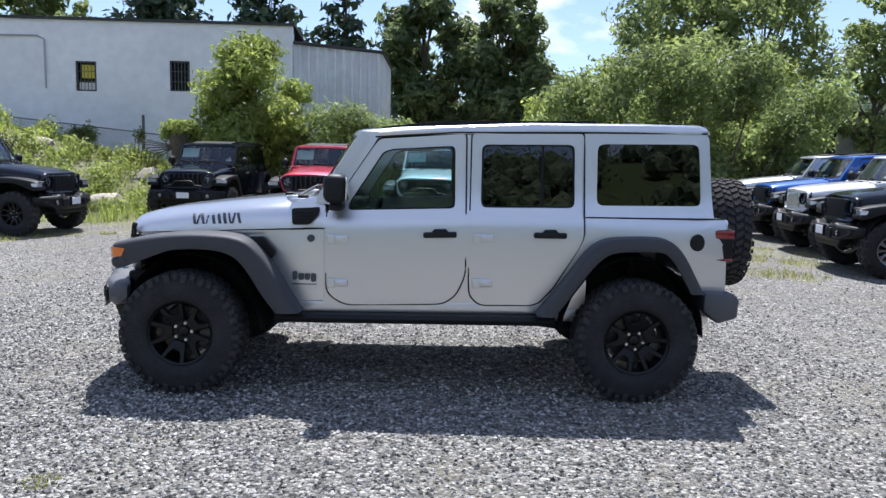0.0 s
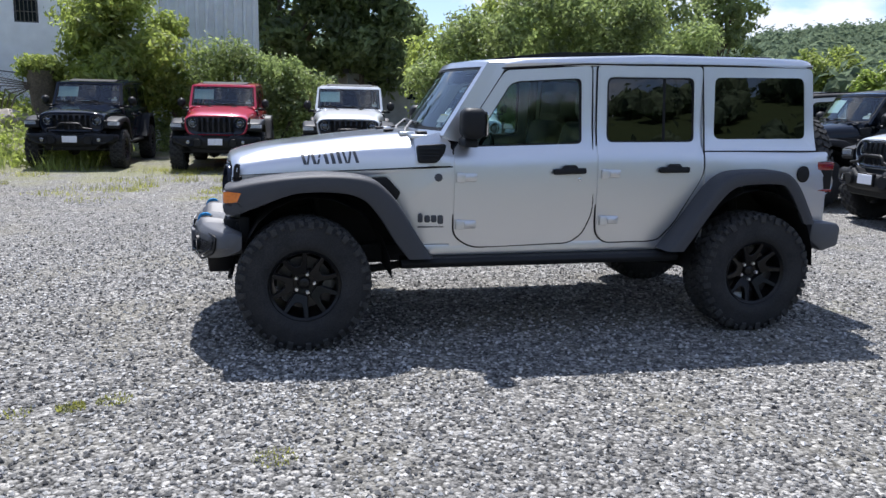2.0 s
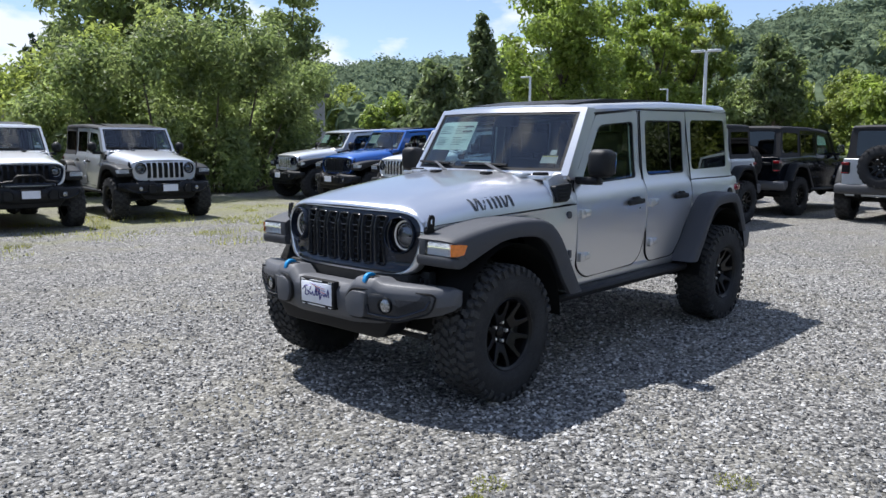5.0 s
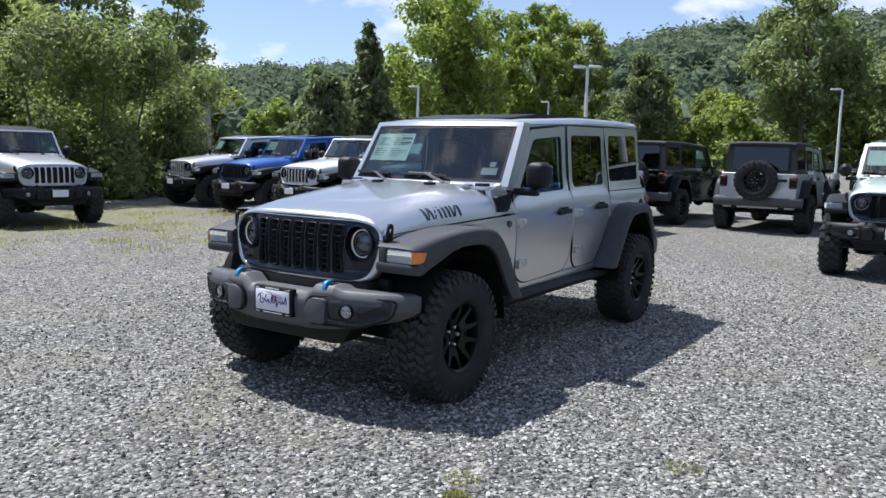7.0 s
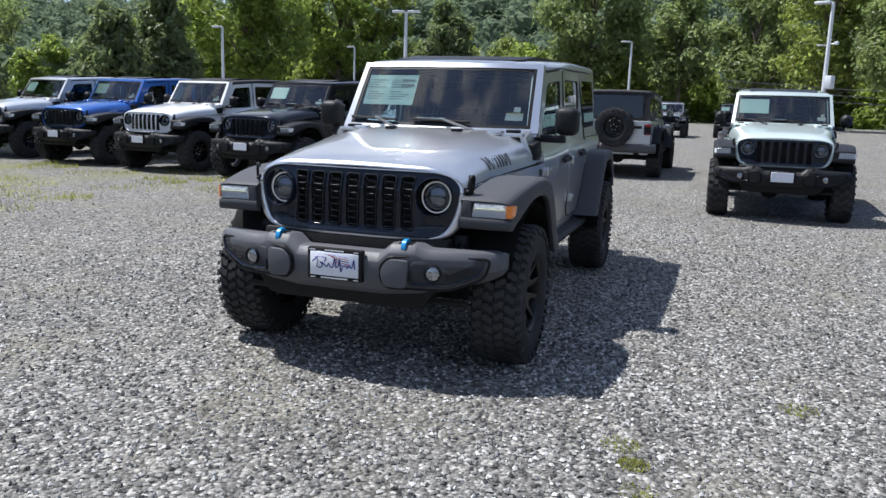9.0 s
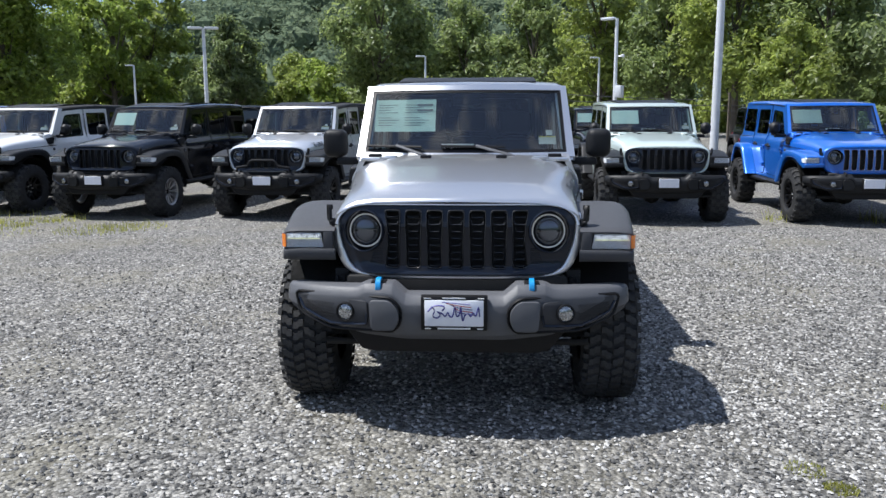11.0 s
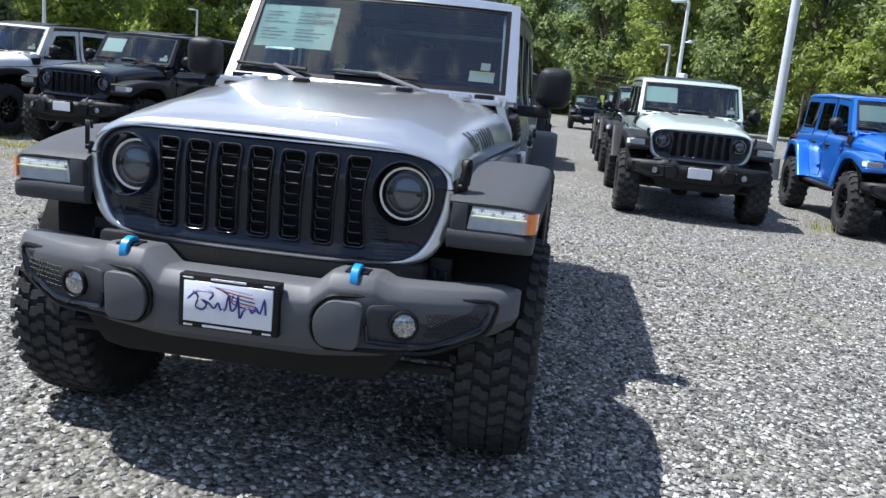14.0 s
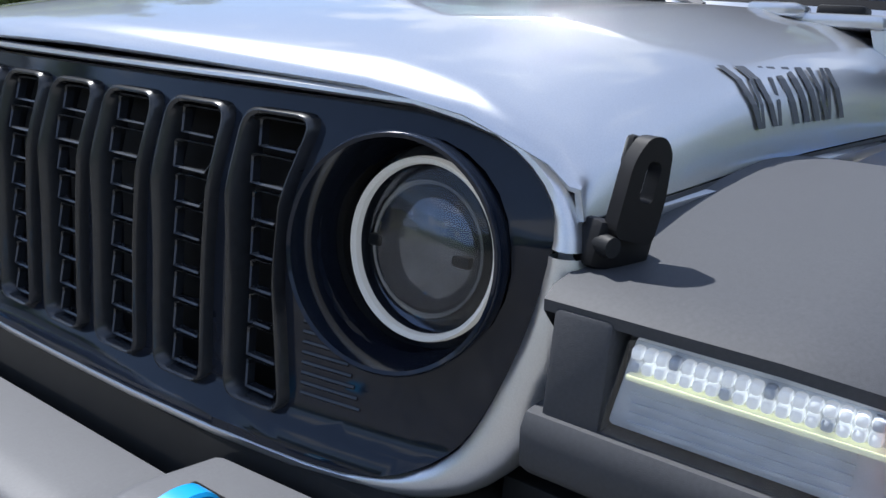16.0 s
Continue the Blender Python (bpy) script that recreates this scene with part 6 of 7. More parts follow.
# leafy young tree before the white building, ivy hedge before the shed, planter
tree(-5.37, 16.99, 5.01, 4.12, LEAF_LIGHT, "young bright green tree in front of a white wall", 41, "round", 19000, 0.085, 0.20)
shrub(-2.41, 17.96, lumps([(-2.3, 0, 2.7, 1.1), (-1.3, 0, 3.0, 1.3), (-0.3, 0, 3.1, 1.3), (0.7, 0, 3.0, 1.3), (1.5, -0.1, 2.7, 1.1), (2.2, -0.3, 2.2, 0.9)], 5, 9, 0.7), 36000, 0.065, LEAF_MID, "ivy-covered hedge in front of a metal shed", 33, k=0.90)
shrub(-7.34, 16.93, [(0, 0, 1.95, 0.55, 0.5, 0.28), (0.35, 0, 1.75, 0.35, 0.35, 0.25), (-0.4, 0, 1.8, 0.3, 0.3, 0.3)], 3000, 0.06, LEAF_LIGHT, "creeper spilling over a dead stump", 34, stems=False, k=0.90)
b = bmesh.new()
add(b, loft([[(r * math.cos(a) * (1 + 0.12 * math.sin(3 * a)), r * math.sin(a), z) for a in np.linspace(0, 2 * math.pi, 14, endpoint=False)] for z, r in ((-0.2, 0.40), (0.5, 0.34), (1.2, 0.40), (1.75, 0.48))]))
for k in range(7):
    a = -2.6 + 0.25 * k
    tube(b, [(0.3 * math.cos(a), -0.2, 1.3), (-0.7 - 0.12 * k, -0.3, 1.0 + 0.10 * k), (-1.0 - 0.1 * k, -0.35, 0.2 - 0.05 * k)], 0.02, 5)
stump = part("tree_stump", b, BARK)
tagged(stump, "dead stump overgrown with bare vines", "stump")
stump.matrix_basis = pose(-7.33, 16.97, float(land(-7.33, 16.97))) @ Matrix.Scale(0.90, 4)

# trees near and far round the yard: x, y, height, width, leaf, form, count, leaf size
TREES = [
    (-12.0, 28.7, 9.5, 7.5, LEAF_PINE, "conifer", 9000, 0.20, "dark spruce behind a white building"), (-7.9, 29.9, 11.2, 7.9, LEAF_PINE, "conifer", 10000, 0.20, "dark spruce behind a white building"),
    (-4.6, 30.8, 10.0, 6.7, LEAF_PINE, "conifer", 8000, 0.20, "dark spruce behind a white building"), (-17.2, 29.2, 7.7, 4.8, LEAF_MID, "sparse", 5000, 0.20, "thin-leaved tree beyond the building"),
    (-21.5, 29.0, 8.0, 5.2, LEAF_LIGHT, "sparse", 5000, 0.20, "thin-leaved tree beyond the building"), (-28.7, 31.3, 7.8, 6.1, LEAF_MID, "round", 5000, 0.2, "green tree beyond the building"),
    (-1.0, 37.7, 12.2, 6.5, LEAF_DARK, "round", 12000, 0.22, "tall dark green tree behind the shed"), (3.3, 37.0, 11.1, 6.7, LEAF_DARK, "round", 12000, 0.22, "tall dark green tree behind the shed"),
    (6.7, 47.0, 7.5, 4.7, LEAF_DARK, "sparse", 4000, 0.25, "thin dark tree far behind"), (10.8, 46.5, 7.1, 4.8, LEAF_PINE, "conifer", 5000, 0.25, "dark conifer far behind"), (13.3, 45.5, 7.6, 4.9, LEAF_PINE, "conifer", 5000, 0.25, "dark conifer far behind"),
    (15.6, 46.5, 8.4, 5.6, LEAF_MID, "round", 5000, 0.26, "green tree far behind"),
    (10.0, 28.5, 9.5, 7.8, LEAF_MID, "sparse", 11000, 0.15, "airy green tree behind a bush"), (13.9, 28.6, 10.5, 7.8, LEAF_MID, "sparse", 11000, 0.15, "airy green tree behind a bush"),
    (18.9, 28.5, 8.9, 4.6, LEAF_MID, "sparse", 6000, 0.15, "airy green tree behind a bush"),
    (50.2, 42.5, 12.8, 6.9, LEAF_DARK, "spire", 12000, 0.30, "vine-covered pointed tree beyond the parking lot"), (44.8, 43.1, 8.1, 5.9, LEAF_DARK, "round", 6000, 0.30, "dark green tree overgrown with vines"),
    (66.0, 44.4, 17.8, 16.3, LEAF_YELLOW, "sparse", 20000, 0.30, "tall yellow-green tree with spreading limbs"), (79.6, 41.1, 18.7, 10.7, LEAF_YELLOW, "sparse", 12000, 0.30, "tall thin tree with ivy on its trunk"),
    (88.7, 40.8, 18.2, 10.0, LEAF_LIGHT, "sparse", 10000, 0.30, "tall thin tree with ivy on its trunk"), (82.7, 28.6, 12.8, 8.4, LEAF_DARK, "round", 8000, 0.30, "dark rounded tree at the edge of the lot"),
    (89.0, 13.2, 20.5, 13.5, LEAF_MID, "round", 13000, 0.32, "broad green tree at the edge of the lot"), (99.9, 8.3, 12.3, 8.6, LEAF_MID, "round", 7000, 0.32, "green tree at the edge of the lot"),
    (87.1, 2.9, 14.9, 9.6, LEAF_MID, "round", 8000, 0.30, "green tree at the edge of the lot"), (77.2, -4.6, 15.6, 10.4, LEAF_MID, "round", 9000, 0.30, "green tree at the edge of the lot"),
    (68.7, -10.1, 17.0, 10.2, LEAF_LIGHT, "sparse", 10000, 0.26, "tall light green tree by the lamp posts"), (62.6, -15.0, 15.8, 10.1, LEAF_MID, "round", 10000, 0.26, "tall green tree by the lamp posts"),
    (55.8, -18.5, 16.0, 9.9, LEAF_LIGHT, "round", 10000, 0.26, "tall light green tree by the lamp posts"), (51.4, -22.9, 14.3, 9.9, LEAF_MID, "round", 10000, 0.25, "tall green tree by the lamp posts"),
    (46.2, -19.2, 7.6, 6.5, LEAF_LIGHT, "round", 6000, 0.2, "low spreading green tree"), (43.0, -27.4, 13.9, 10.7, LEAF_DARK, "round", 9000, 0.25, "tall dark green tree"),
]
for k, (x, y, h, w, mat, form, cnt, sz, lab) in enumerate(TREES):
    tree(x, y, h, w, mat, lab, 100 + 3 * k, form, cnt, sz)
# bright undergrowth along the far edge of the lot
g = np.random.default_rng(8)
for k in range(30):
    be = radians(51 - 2.75 * k + g.uniform(-0.8, 0.8))
    d = 104 + g.uniform(-7, 6) - 0.85 * max(0, k - 15)
    hh = g.uniform(7.0, 11.8)
    x, y = -6 + d * math.cos(be), -2 + d * math.sin(be)
    shrub(x, y, lumps([(-2.2, 0, hh * 0.85, 2.9), (1.6, 0.5, hh, 3.0)], 200 + k, 7, 0.8), 5200, 0.32, (LEAF_LIGHT, LEAF_LIGHT, LEAF_YELLOW, LEAF_MID)[k % 4], "bright green undergrowth at the far edge of the lot", 300 + k, stems=False)

# wooded hills
g = np.random.default_rng(12)
blobs = []
while len(blobs) < 2300:
    be, d = g.uniform(-42, 78), math.sqrt(g.uniform(105 ** 2, 345 ** 2))
    x, y = -6 + d * math.cos(radians(be)), -2 + d * math.sin(radians(be))
    r = g.uniform(2.8, 5.4)
    blobs.append((x, y, float(land(x, y)) + r * 0.75, r, r, r * g.uniform(0.8, 1.15)))
cv, cf = cores(blobs, 0.80)
v, f = leaves(blobs, 195000, 0.84, 77, shell=0.20, lobes=0.20)
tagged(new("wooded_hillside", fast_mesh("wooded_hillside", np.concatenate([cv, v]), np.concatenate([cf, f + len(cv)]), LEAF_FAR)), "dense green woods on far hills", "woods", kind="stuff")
blobs = []
while len(blobs) < 1100:
    be, d = g.uniform(78, 310), math.sqrt(g.uniform(100 ** 2, 345 ** 2))
    if be < 125 and d < 160:
        continue
    x, y = -6 + d * math.cos(radians(be)), -2 + d * math.sin(radians(be))
    r = g.uniform(4.5, 8.0)
    blobs.append((x, y, float(land(x, y)) + r * 0.75, r, r, r))
cv, cf = cores(blobs, 0.8)
v, f = leaves(blobs, 36000, 1.35, 78, shell=0.15)
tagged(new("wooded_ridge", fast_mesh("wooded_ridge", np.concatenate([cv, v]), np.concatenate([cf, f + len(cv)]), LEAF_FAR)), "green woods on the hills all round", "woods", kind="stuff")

# weeds: grass tufts in the gravel, rank growth on the bank
def tufts(spots, seed):
    g = np.random.default_rng(seed)
    V, F = [], []
    for x, y, rad, n, h in spots:
        for _ in range(n):
            a, rr = g.uniform(0, 6.28), rad * math.sqrt(g.uniform(0, 1))
            px, py = x + rr * math.cos(a), y + rr * math.sin(a)
            pz = float(land(px, py))
            b_, hh, w = g.uniform(0, 6.28), h * g.uniform(0.4, 1.2), 0.002 + 0.003 * g.uniform(0, 1) + 0.012 * h
            dx, dy = math.cos(b_), math.sin(b_)
            k = len(V)
            V += [(px - dy * w, py + dx * w, pz), (px + dy * w, py - dx * w, pz), (px + dx * hh * 0.45, py + dy * hh * 0.45, pz + hh)]
            F.append((k, k + 1, k + 2))
    return V, F


g = np.random.default_rng(21)
spots = [(-2.66, -1.64, 0.07, 260, 0.022), (-2.48, -1.56, 0.09, 150, 0.02), (-1.70, -2.36, 0.10, 150, 0.018), (-2.9, -1.68, 0.08, 60, 0.02), (5.2, 5.0, 0.5, 300, 0.08), (4.9, 5.4, 0.6, 300, 0.08), (6.2, -6.2, 0.5, 160, 0.22), (6.3, -4.6, 0.3, 70, 0.2)]
spots += [(g.uniform(-8, 7), g.uniform(6.5, 12.0), g.uniform(0.15, 0.6), 110, g.uniform(0.04, 0.12)) for _ in range(90)]
V, F = tufts(spots, 22)
GRASS_M = leaf_material("grass_blade", (0.30, 0.33, 0.085), 0.4)
tagged(new("weeds", fast_mesh("weeds", V, F, GRASS_M)), "tufts of yellow-green weeds growing through gravel", "weeds", kind="stuff")
bank_spots = [(*yard_edge(g.uniform(-17, -6.5), g.uniform(13.5, 22.5)), 0.35, 40, g.uniform(0.15, 0.5)) for _ in range(260)]
V, F = tufts(bank_spots, 23)
bl = []
for _ in range(150):
    x, y = yard_edge(g.uniform(-17.5, -6.8), g.uniform(14.5, 22.3))
    r = g.uniform(0.18, 0.5)
    bl.append((x, y, float(land(x, y)) + 0.5 * r, r, r, r * 0.8))
v, f = leaves(bl, 16000, 0.07, 24)
k = len(V)
tagged(new("bank_weeds", fast_mesh("bank_weeds", V + v.tolist(), F + (f + k).tolist(), LEAF_LIGHT)), "rank green weeds on an earth bank", "weeds", kind="stuff")
ROCK_M = material("field_rock", (0.34, 0.30, 0.25), 0.9, grain=0.3, scale=12, bump=0.6, bump_scale=20)
for k, (x, y, r) in enumerate(((-14.2, 19.5, 0.5), (-13.2, 20.2, 0.4), (-9.6, 19.8, 0.55), (-9.0, 19.2, 0.35), (-12.2, 17.5, 0.4), (-9.9, 16.2, 0.5))):
    x, y = yard_edge(x, y)
    b = bmesh.new()
    bmesh.ops.create_icosphere(b, subdivisions=2, radius=r)
    for vv in b.verts:
        vv.co = vv.co * (1 + 0.35 * noise.noise(vv.co * 2.3 + Vector((k, 0, 0))))
        vv.co.z *= 0.6
    rk = tagged(part("rock", b, ROCK_M), "pale rock half buried in a weedy bank", "rock", "rocks on the bank")
    rk.matrix_basis = pose(x, y, float(land(x, y)) + 0.05 * r)


# ---------------- buildings, fence, lamp posts ----------------
WALL_M = material("white_painted_block", (0.84, 0.85, 0.86), 0.85, grain=0.05, scale=3, bump=0.25, bump_scale=6, large=0.06, large_scale=0.4)
METAL_M = material("grey_corrugated_metal", (0.68, 0.70, 0.73), 0.6, 0.0, grain=0.06, scale=4, large=0.10, large_scale=0.7)
ROOF_M = material("roof_edge", (0.04, 0.04, 0.042), 0.7, grain=0.2, scale=5)
BRICK_M = material("brown_brick", (0.26, 0.16, 0.11), 0.9, grain=0.25, scale=6, large=0.1)
GREY_M = material("grey_wall", (0.30, 0.31, 0.31), 0.85, grain=0.1, scale=3, large=0.1)
FRAME_M = material("window_frame_dark", (0.06, 0.06, 0.065), 0.6, grain=0.15, scale=30)
GALV = material("galvanised_steel", (0.42, 0.43, 0.44), 0.45, 0.7, grain=0.12, scale=30)
LAMP_M = material("pale_painted_steel", (0.66, 0.68, 0.70), 0.45, 0.1, grain=0.06, scale=10)
RUST = material("weathered_rail", (0.16, 0.15, 0.14), 0.7, 0.4, grain=0.3, scale=20)

bld = thing("white_building", "long white painted block building with two barred windows", "building")
bld.matrix_basis = EDGE
b = bmesh.new()
WINS = [(-13.40, -12.66, 3.93, 5.01), (-10.03, -9.30, 4.01, 5.12)]
vsx = [-34.0] + [c for w_ in WINS for c in w_[:2]] + [-5.52]
zs = (-0.5, 3.93, 5.12, 6.50)
prism(b, [(-34, -0.5), (-5.52, -0.5), (-5.52, 3.93), (-34, 3.93)], "y", 24.1, 24.4)
prism(b, [(-34, 5.12), (-5.52, 5.12), (-5.52, 6.52), (-34, 6.36)], "y", 24.1, 24.4)
for x0, x1 in ((-34, -13.40), (-12.66, -10.03), (-9.30, -5.52)):
    prism(b, [(x0, 3.93), (x1, 3.93), (x1, 5.12), (x0, 5.12)], "y", 24.1, 24.4)
prism(b, [(-13.40, 5.01), (-12.66, 5.01), (-12.66, 5.12), (-13.40, 5.12)], "y", 24.1, 24.4)
prism(b, [(-10.03, 3.93), (-9.30, 3.93), (-9.30, 4.01), (-10.03, 4.01)], "y", 24.1, 24.4)
bmesh.ops.remove_doubles(b, verts=b.verts, dist=0.001)
part("front_wall", b, WALL_M, bld)
b = bmesh.new()
box(b, -34, -5.52, 24.42, 24.7, -0.5, 6.3)
box(b, -34, -5.52, 33.0, 33.3, -0.5, 6.3)
part("rear_wall", b, WALL_M, bld)
b = bmesh.new()
prism(b, [(-34.1, 6.362), (-5.45, 6.522), (-5.45, 6.62), (-34.1, 6.46)], "y", 24.02, 33.4)
part("flat_roof", b, ROOF_M, bld)
for k, (x0, x1, z0, z1) in enumerate(WINS):
    b = bmesh.new()
    for a0, a1, c0, c1 in ((x0, x1, z0, z0 + 0.05), (x0, x1, z1 - 0.05, z1), (x0, x0 + 0.05, z0, z1), (x1 - 0.05, x1, z0, z1)):
        box(b, a0, a1, 24.16, 24.24, c0, c1)
    w = part("window", b, FRAME_M, bld)
    b = bmesh.new()
    box(b, x0, x1, 24.26, 24.27, z0, z1)
    part("pane", b, GLOSS, w)
    for i in range(6):
        b = bmesh.new()
        x = x0 + (x1 - x0) * (i + 0.5) / 6
        tube(b, [(x, 24.13, z0), (x, 24.13, z1)], 0.012, 6)
        part("window_bar", b, RUST, w)
    for z in (z0 + 0.35, z0 + 0.72):
        b = bmesh.new()
        tube(b, [(x0, 24.13, z), (x1, 24.13, z)], 0.012, 6)
        part("window_bar", b, RUST, w)
    if k == 0:
        b = bmesh.new()
        box(b, x0 + 0.18, x1 - 0.1, 24.245, 24.255, z0 + 0.48, z1 - 0.12)
        part("yellow_notice", b, YELLOW, w)
        b = bmesh.new()
        box(b, x0 + 0.08, x1 - 0.06, 24.245, 24.255, z0 + 0.06, z0 + 0.32)
        part("white_notice", b, PAPER_W, w)
b = bmesh.new()
tube(b, [(-16.5, 24.06, 5.85), (-14.7, 24.06, 5.88), (-14.45, 24.06, 5.75), (-14.45, 24.06, 4.0)], 0.03, 6)
part("conduit", b, GALV, bld)
b = bmesh.new()
box(b, -6.45, -6.2, 23.85, 24.1, 5.75, 5.85, 0.02)
box(b, -6.52, -6.38, 23.7, 23.9, 5.62, 5.80, 0.02)
box(b, -6.22, -6.08, 23.7, 23.9, 5.55, 5.73, 0.02)
tube(b, [(-6.3, 24.06, 5.7), (-6.3, 24.06, 4.3)], 0.02, 6)
part("floodlight", b, FRAME_M, bld)

shed = thing("metal_shed", "grey corrugated metal shed beside the white building", "building")
shed.matrix_basis = EDGE


def ribbed(p0, p1, z00, z01, pitch=0.30):
    """Corrugated wall between two points, its top rising from z00 to z01."""
    a, c = Vector((*p0, 0)), Vector((*p1, 0))
    n = max(2, int((c - a).length / pitch))
    side = (c - a).normalized().cross(Vector((0, 0, 1)))
    pts = []
    for i in range(n):
        for t, o in ((0.0, 0.0), (0.55, 0.0), (0.62, 0.09), (0.93, 0.09)):
            pts.append(((i + t) / n, o))
    pts.append((1.0, 0.0))
    b = bmesh.new()
    rows = []
    for t, o in pts:
        p = a.lerp(c, t) + side * o
        rows.append([b.verts.new((p.x, p.y, -0.3)), b.verts.new((p.x, p.y, z00 + (z01 - z00) * t))])
    for p, q in zip(rows, rows[1:]):
        b.faces.new((p[0], q[0], q[1], p[1]))
    return b


part("front_cladding", ribbed((-5.50, 24.15), (-2.25, 24.15), 5.90, 5.62), METAL_M, shed, smooth=False)
part("side_cladding", ribbed((-2.25, 24.15), (-1.75, 33.5), 5.62, 6.05), METAL_M, shed, smooth=False)
b = bmesh.new()
for pts in ([(-5.5, 24.05, 5.92), (-2.15, 24.05, 5.66), (-1.65, 33.6, 6.10)],):
    tube(b, pts, 0.07, 6)
part("roof_trim", b, ROOF_M, shed)
b = bmesh.new()
f_ = [(-5.5, 24.2, 5.88), (-2.2, 24.2, 5.62), (-1.7, 33.6, 6.06), (-5.5, 33.6, 6.4)]
b.faces.new([b.verts.new(p) for p in f_])
bmesh.ops.solidify(b, geom=list(b.faces), thickness=0.06)
part("roof", b, ROOF_M, shed)
b = bmesh.new()
prism(b, [(-5.5, 24.22), (-2.30, 24.22), (-1.82, 33.5), (-5.5, 33.5)], "z", -0.3, 5.5)
part("frame_core", b, METAL_M, shed)
b = bmesh.new()
box(b, -2.30, -2.02, 27.5, 28.2, 4.7, 5.3)
part("window", b, GLOSS, shed)

for nm, lab, (x0, x1, y0, y1, z1), mat in (("brick_building", "low brown brick building far behind the shed", (-2.1, 0.8, 39.1, 47.1, 5.2), BRICK_M), ("grey_building", "long low grey building with a flat roof", (16.4, 22.5, 30.4, 38.4, 3.8), GREY_M), ("flat_roofed_building", "low grey flat-roofed building behind trees", (2.5, 12.6, 37.3, 43.3, 2.9), GREY_M)):
    r_ = thing(nm, lab, "building")
    b = bmesh.new()
    box(b, x0, x1, y0, y1, -0.3, z1)
    part("wall", b, mat, r_)
    b = bmesh.new()
    box(b, x0 - 0.2, x1 + 0.2, y0 - 0.2, y1 + 0.2, z1 + 0.002, z1 + 0.22, 0.03)
    part("roof", b, ROOF_M, r_)
    for i in range(int((x1 - x0) / 2.4)):
        b = bmesh.new()
        xx = x0 + 0.8 + 2.4 * i
        box(b, xx, xx + 0.9, y0 - 0.02, y0 + 0.05, z1 * 0.55, z1 * 0.85)
        part("window", b, GLOSS, r_)
b = bmesh.new()
box(b, -0.55, 0.15, 20.2, 21.0, 0.0, 2.02, 0.03)
for k in range(5):
    box(b, -0.56 + 0.14 * k, -0.52 + 0.14 * k, 20.17, 20.2, 0.1, 1.9)
OCHRE = material("ochre_panel", (0.48, 0.30, 0.09), 0.7, grain=0.12, scale=8, large=0.12)
tagged(part("storage_cabinet", b, OCHRE), "ochre panelled storage box beside the hedge", "cabinet").matrix_basis = EDGE

fence = thing("chain_link_fence", "rusty chain-link fence along the top of a bank", "fence")
fence.matrix_basis = EDGE
px = [-18.0, -15.5, -12.95, -10.6, -8.9]
for i, x in enumerate(px):
    b = bmesh.new()
    z0 = float(land(*yard_edge(x, 22.6))) / 0.88
    zt = {-10.6: 3.05}.get(x, 2.42 + (-10.6 - x) * 0.10)
    tube(b, [(x, 22.6, z0 - 0.2), (x, 22.6, zt)], 0.05 if x == -10.6 else 0.032, 8)
    part("fence_post", b, RUST, fence)
for i in range(len(px) - 1):
    b = bmesh.new()
    za, zb = 2.42 + (-10.6 - px[i]) * 0.10, 2.42 + (-10.6 - px[i + 1]) * 0.10
    tube(b, [(px[i], 22.6, za), (px[i + 1], 22.6, zb)], 0.022, 6)
    part("top_rail", b, RUST, fence)
    b = bmesh.new()
    L = px[i + 1] - px[i]
    n = int(L / 0.14)
    for k in range(-8, n):
        for s in (0, 1):
            t0, t1 = k * 0.14, k * 0.14 + 1.15
            a0, a1 = max(0, t0), min(L, t1)
            if a1 <= a0:
                continue
            f0, f1 = (a0 - t0) / 1.15, (a1 - t0) / 1.15
            if s:
                f0, f1 = 1 - f0, 1 - f1
            lo = lambda a: float(land(*yard_edge(px[i] + a, 22.6))) / 0.88 - 0.05
            hi = lambda a: za + (zb - za) * a / L
            pa = (px[i] + a0, 22.6, lo(a0) + (hi(a0) - lo(a0)) * f0)
            pb = (px[i] + a1, 22.6, lo(a1) + (hi(a1) - lo(a1)) * f1)
            tube(b, [pa, pb], 0.004, 3)
    part("wire_mesh", b, RUST, fence)
bl = [(-13.0 + 0.2 * k, 22.5, 2.2 + 0.05 * k, 0.3, 0.15, 0.35) for k in range(4)] + [(-10.7, 22.5, 2.3, 0.2, 0.15, 0.3)]
v, f = leaves(bl, 1500, 0.06, 26)
tagged(new("fence_creeper", fast_mesh("fence_creeper", v, f, LEAF_MID)), "creeper climbing the chain-link fence", "creeper").matrix_basis = EDGE


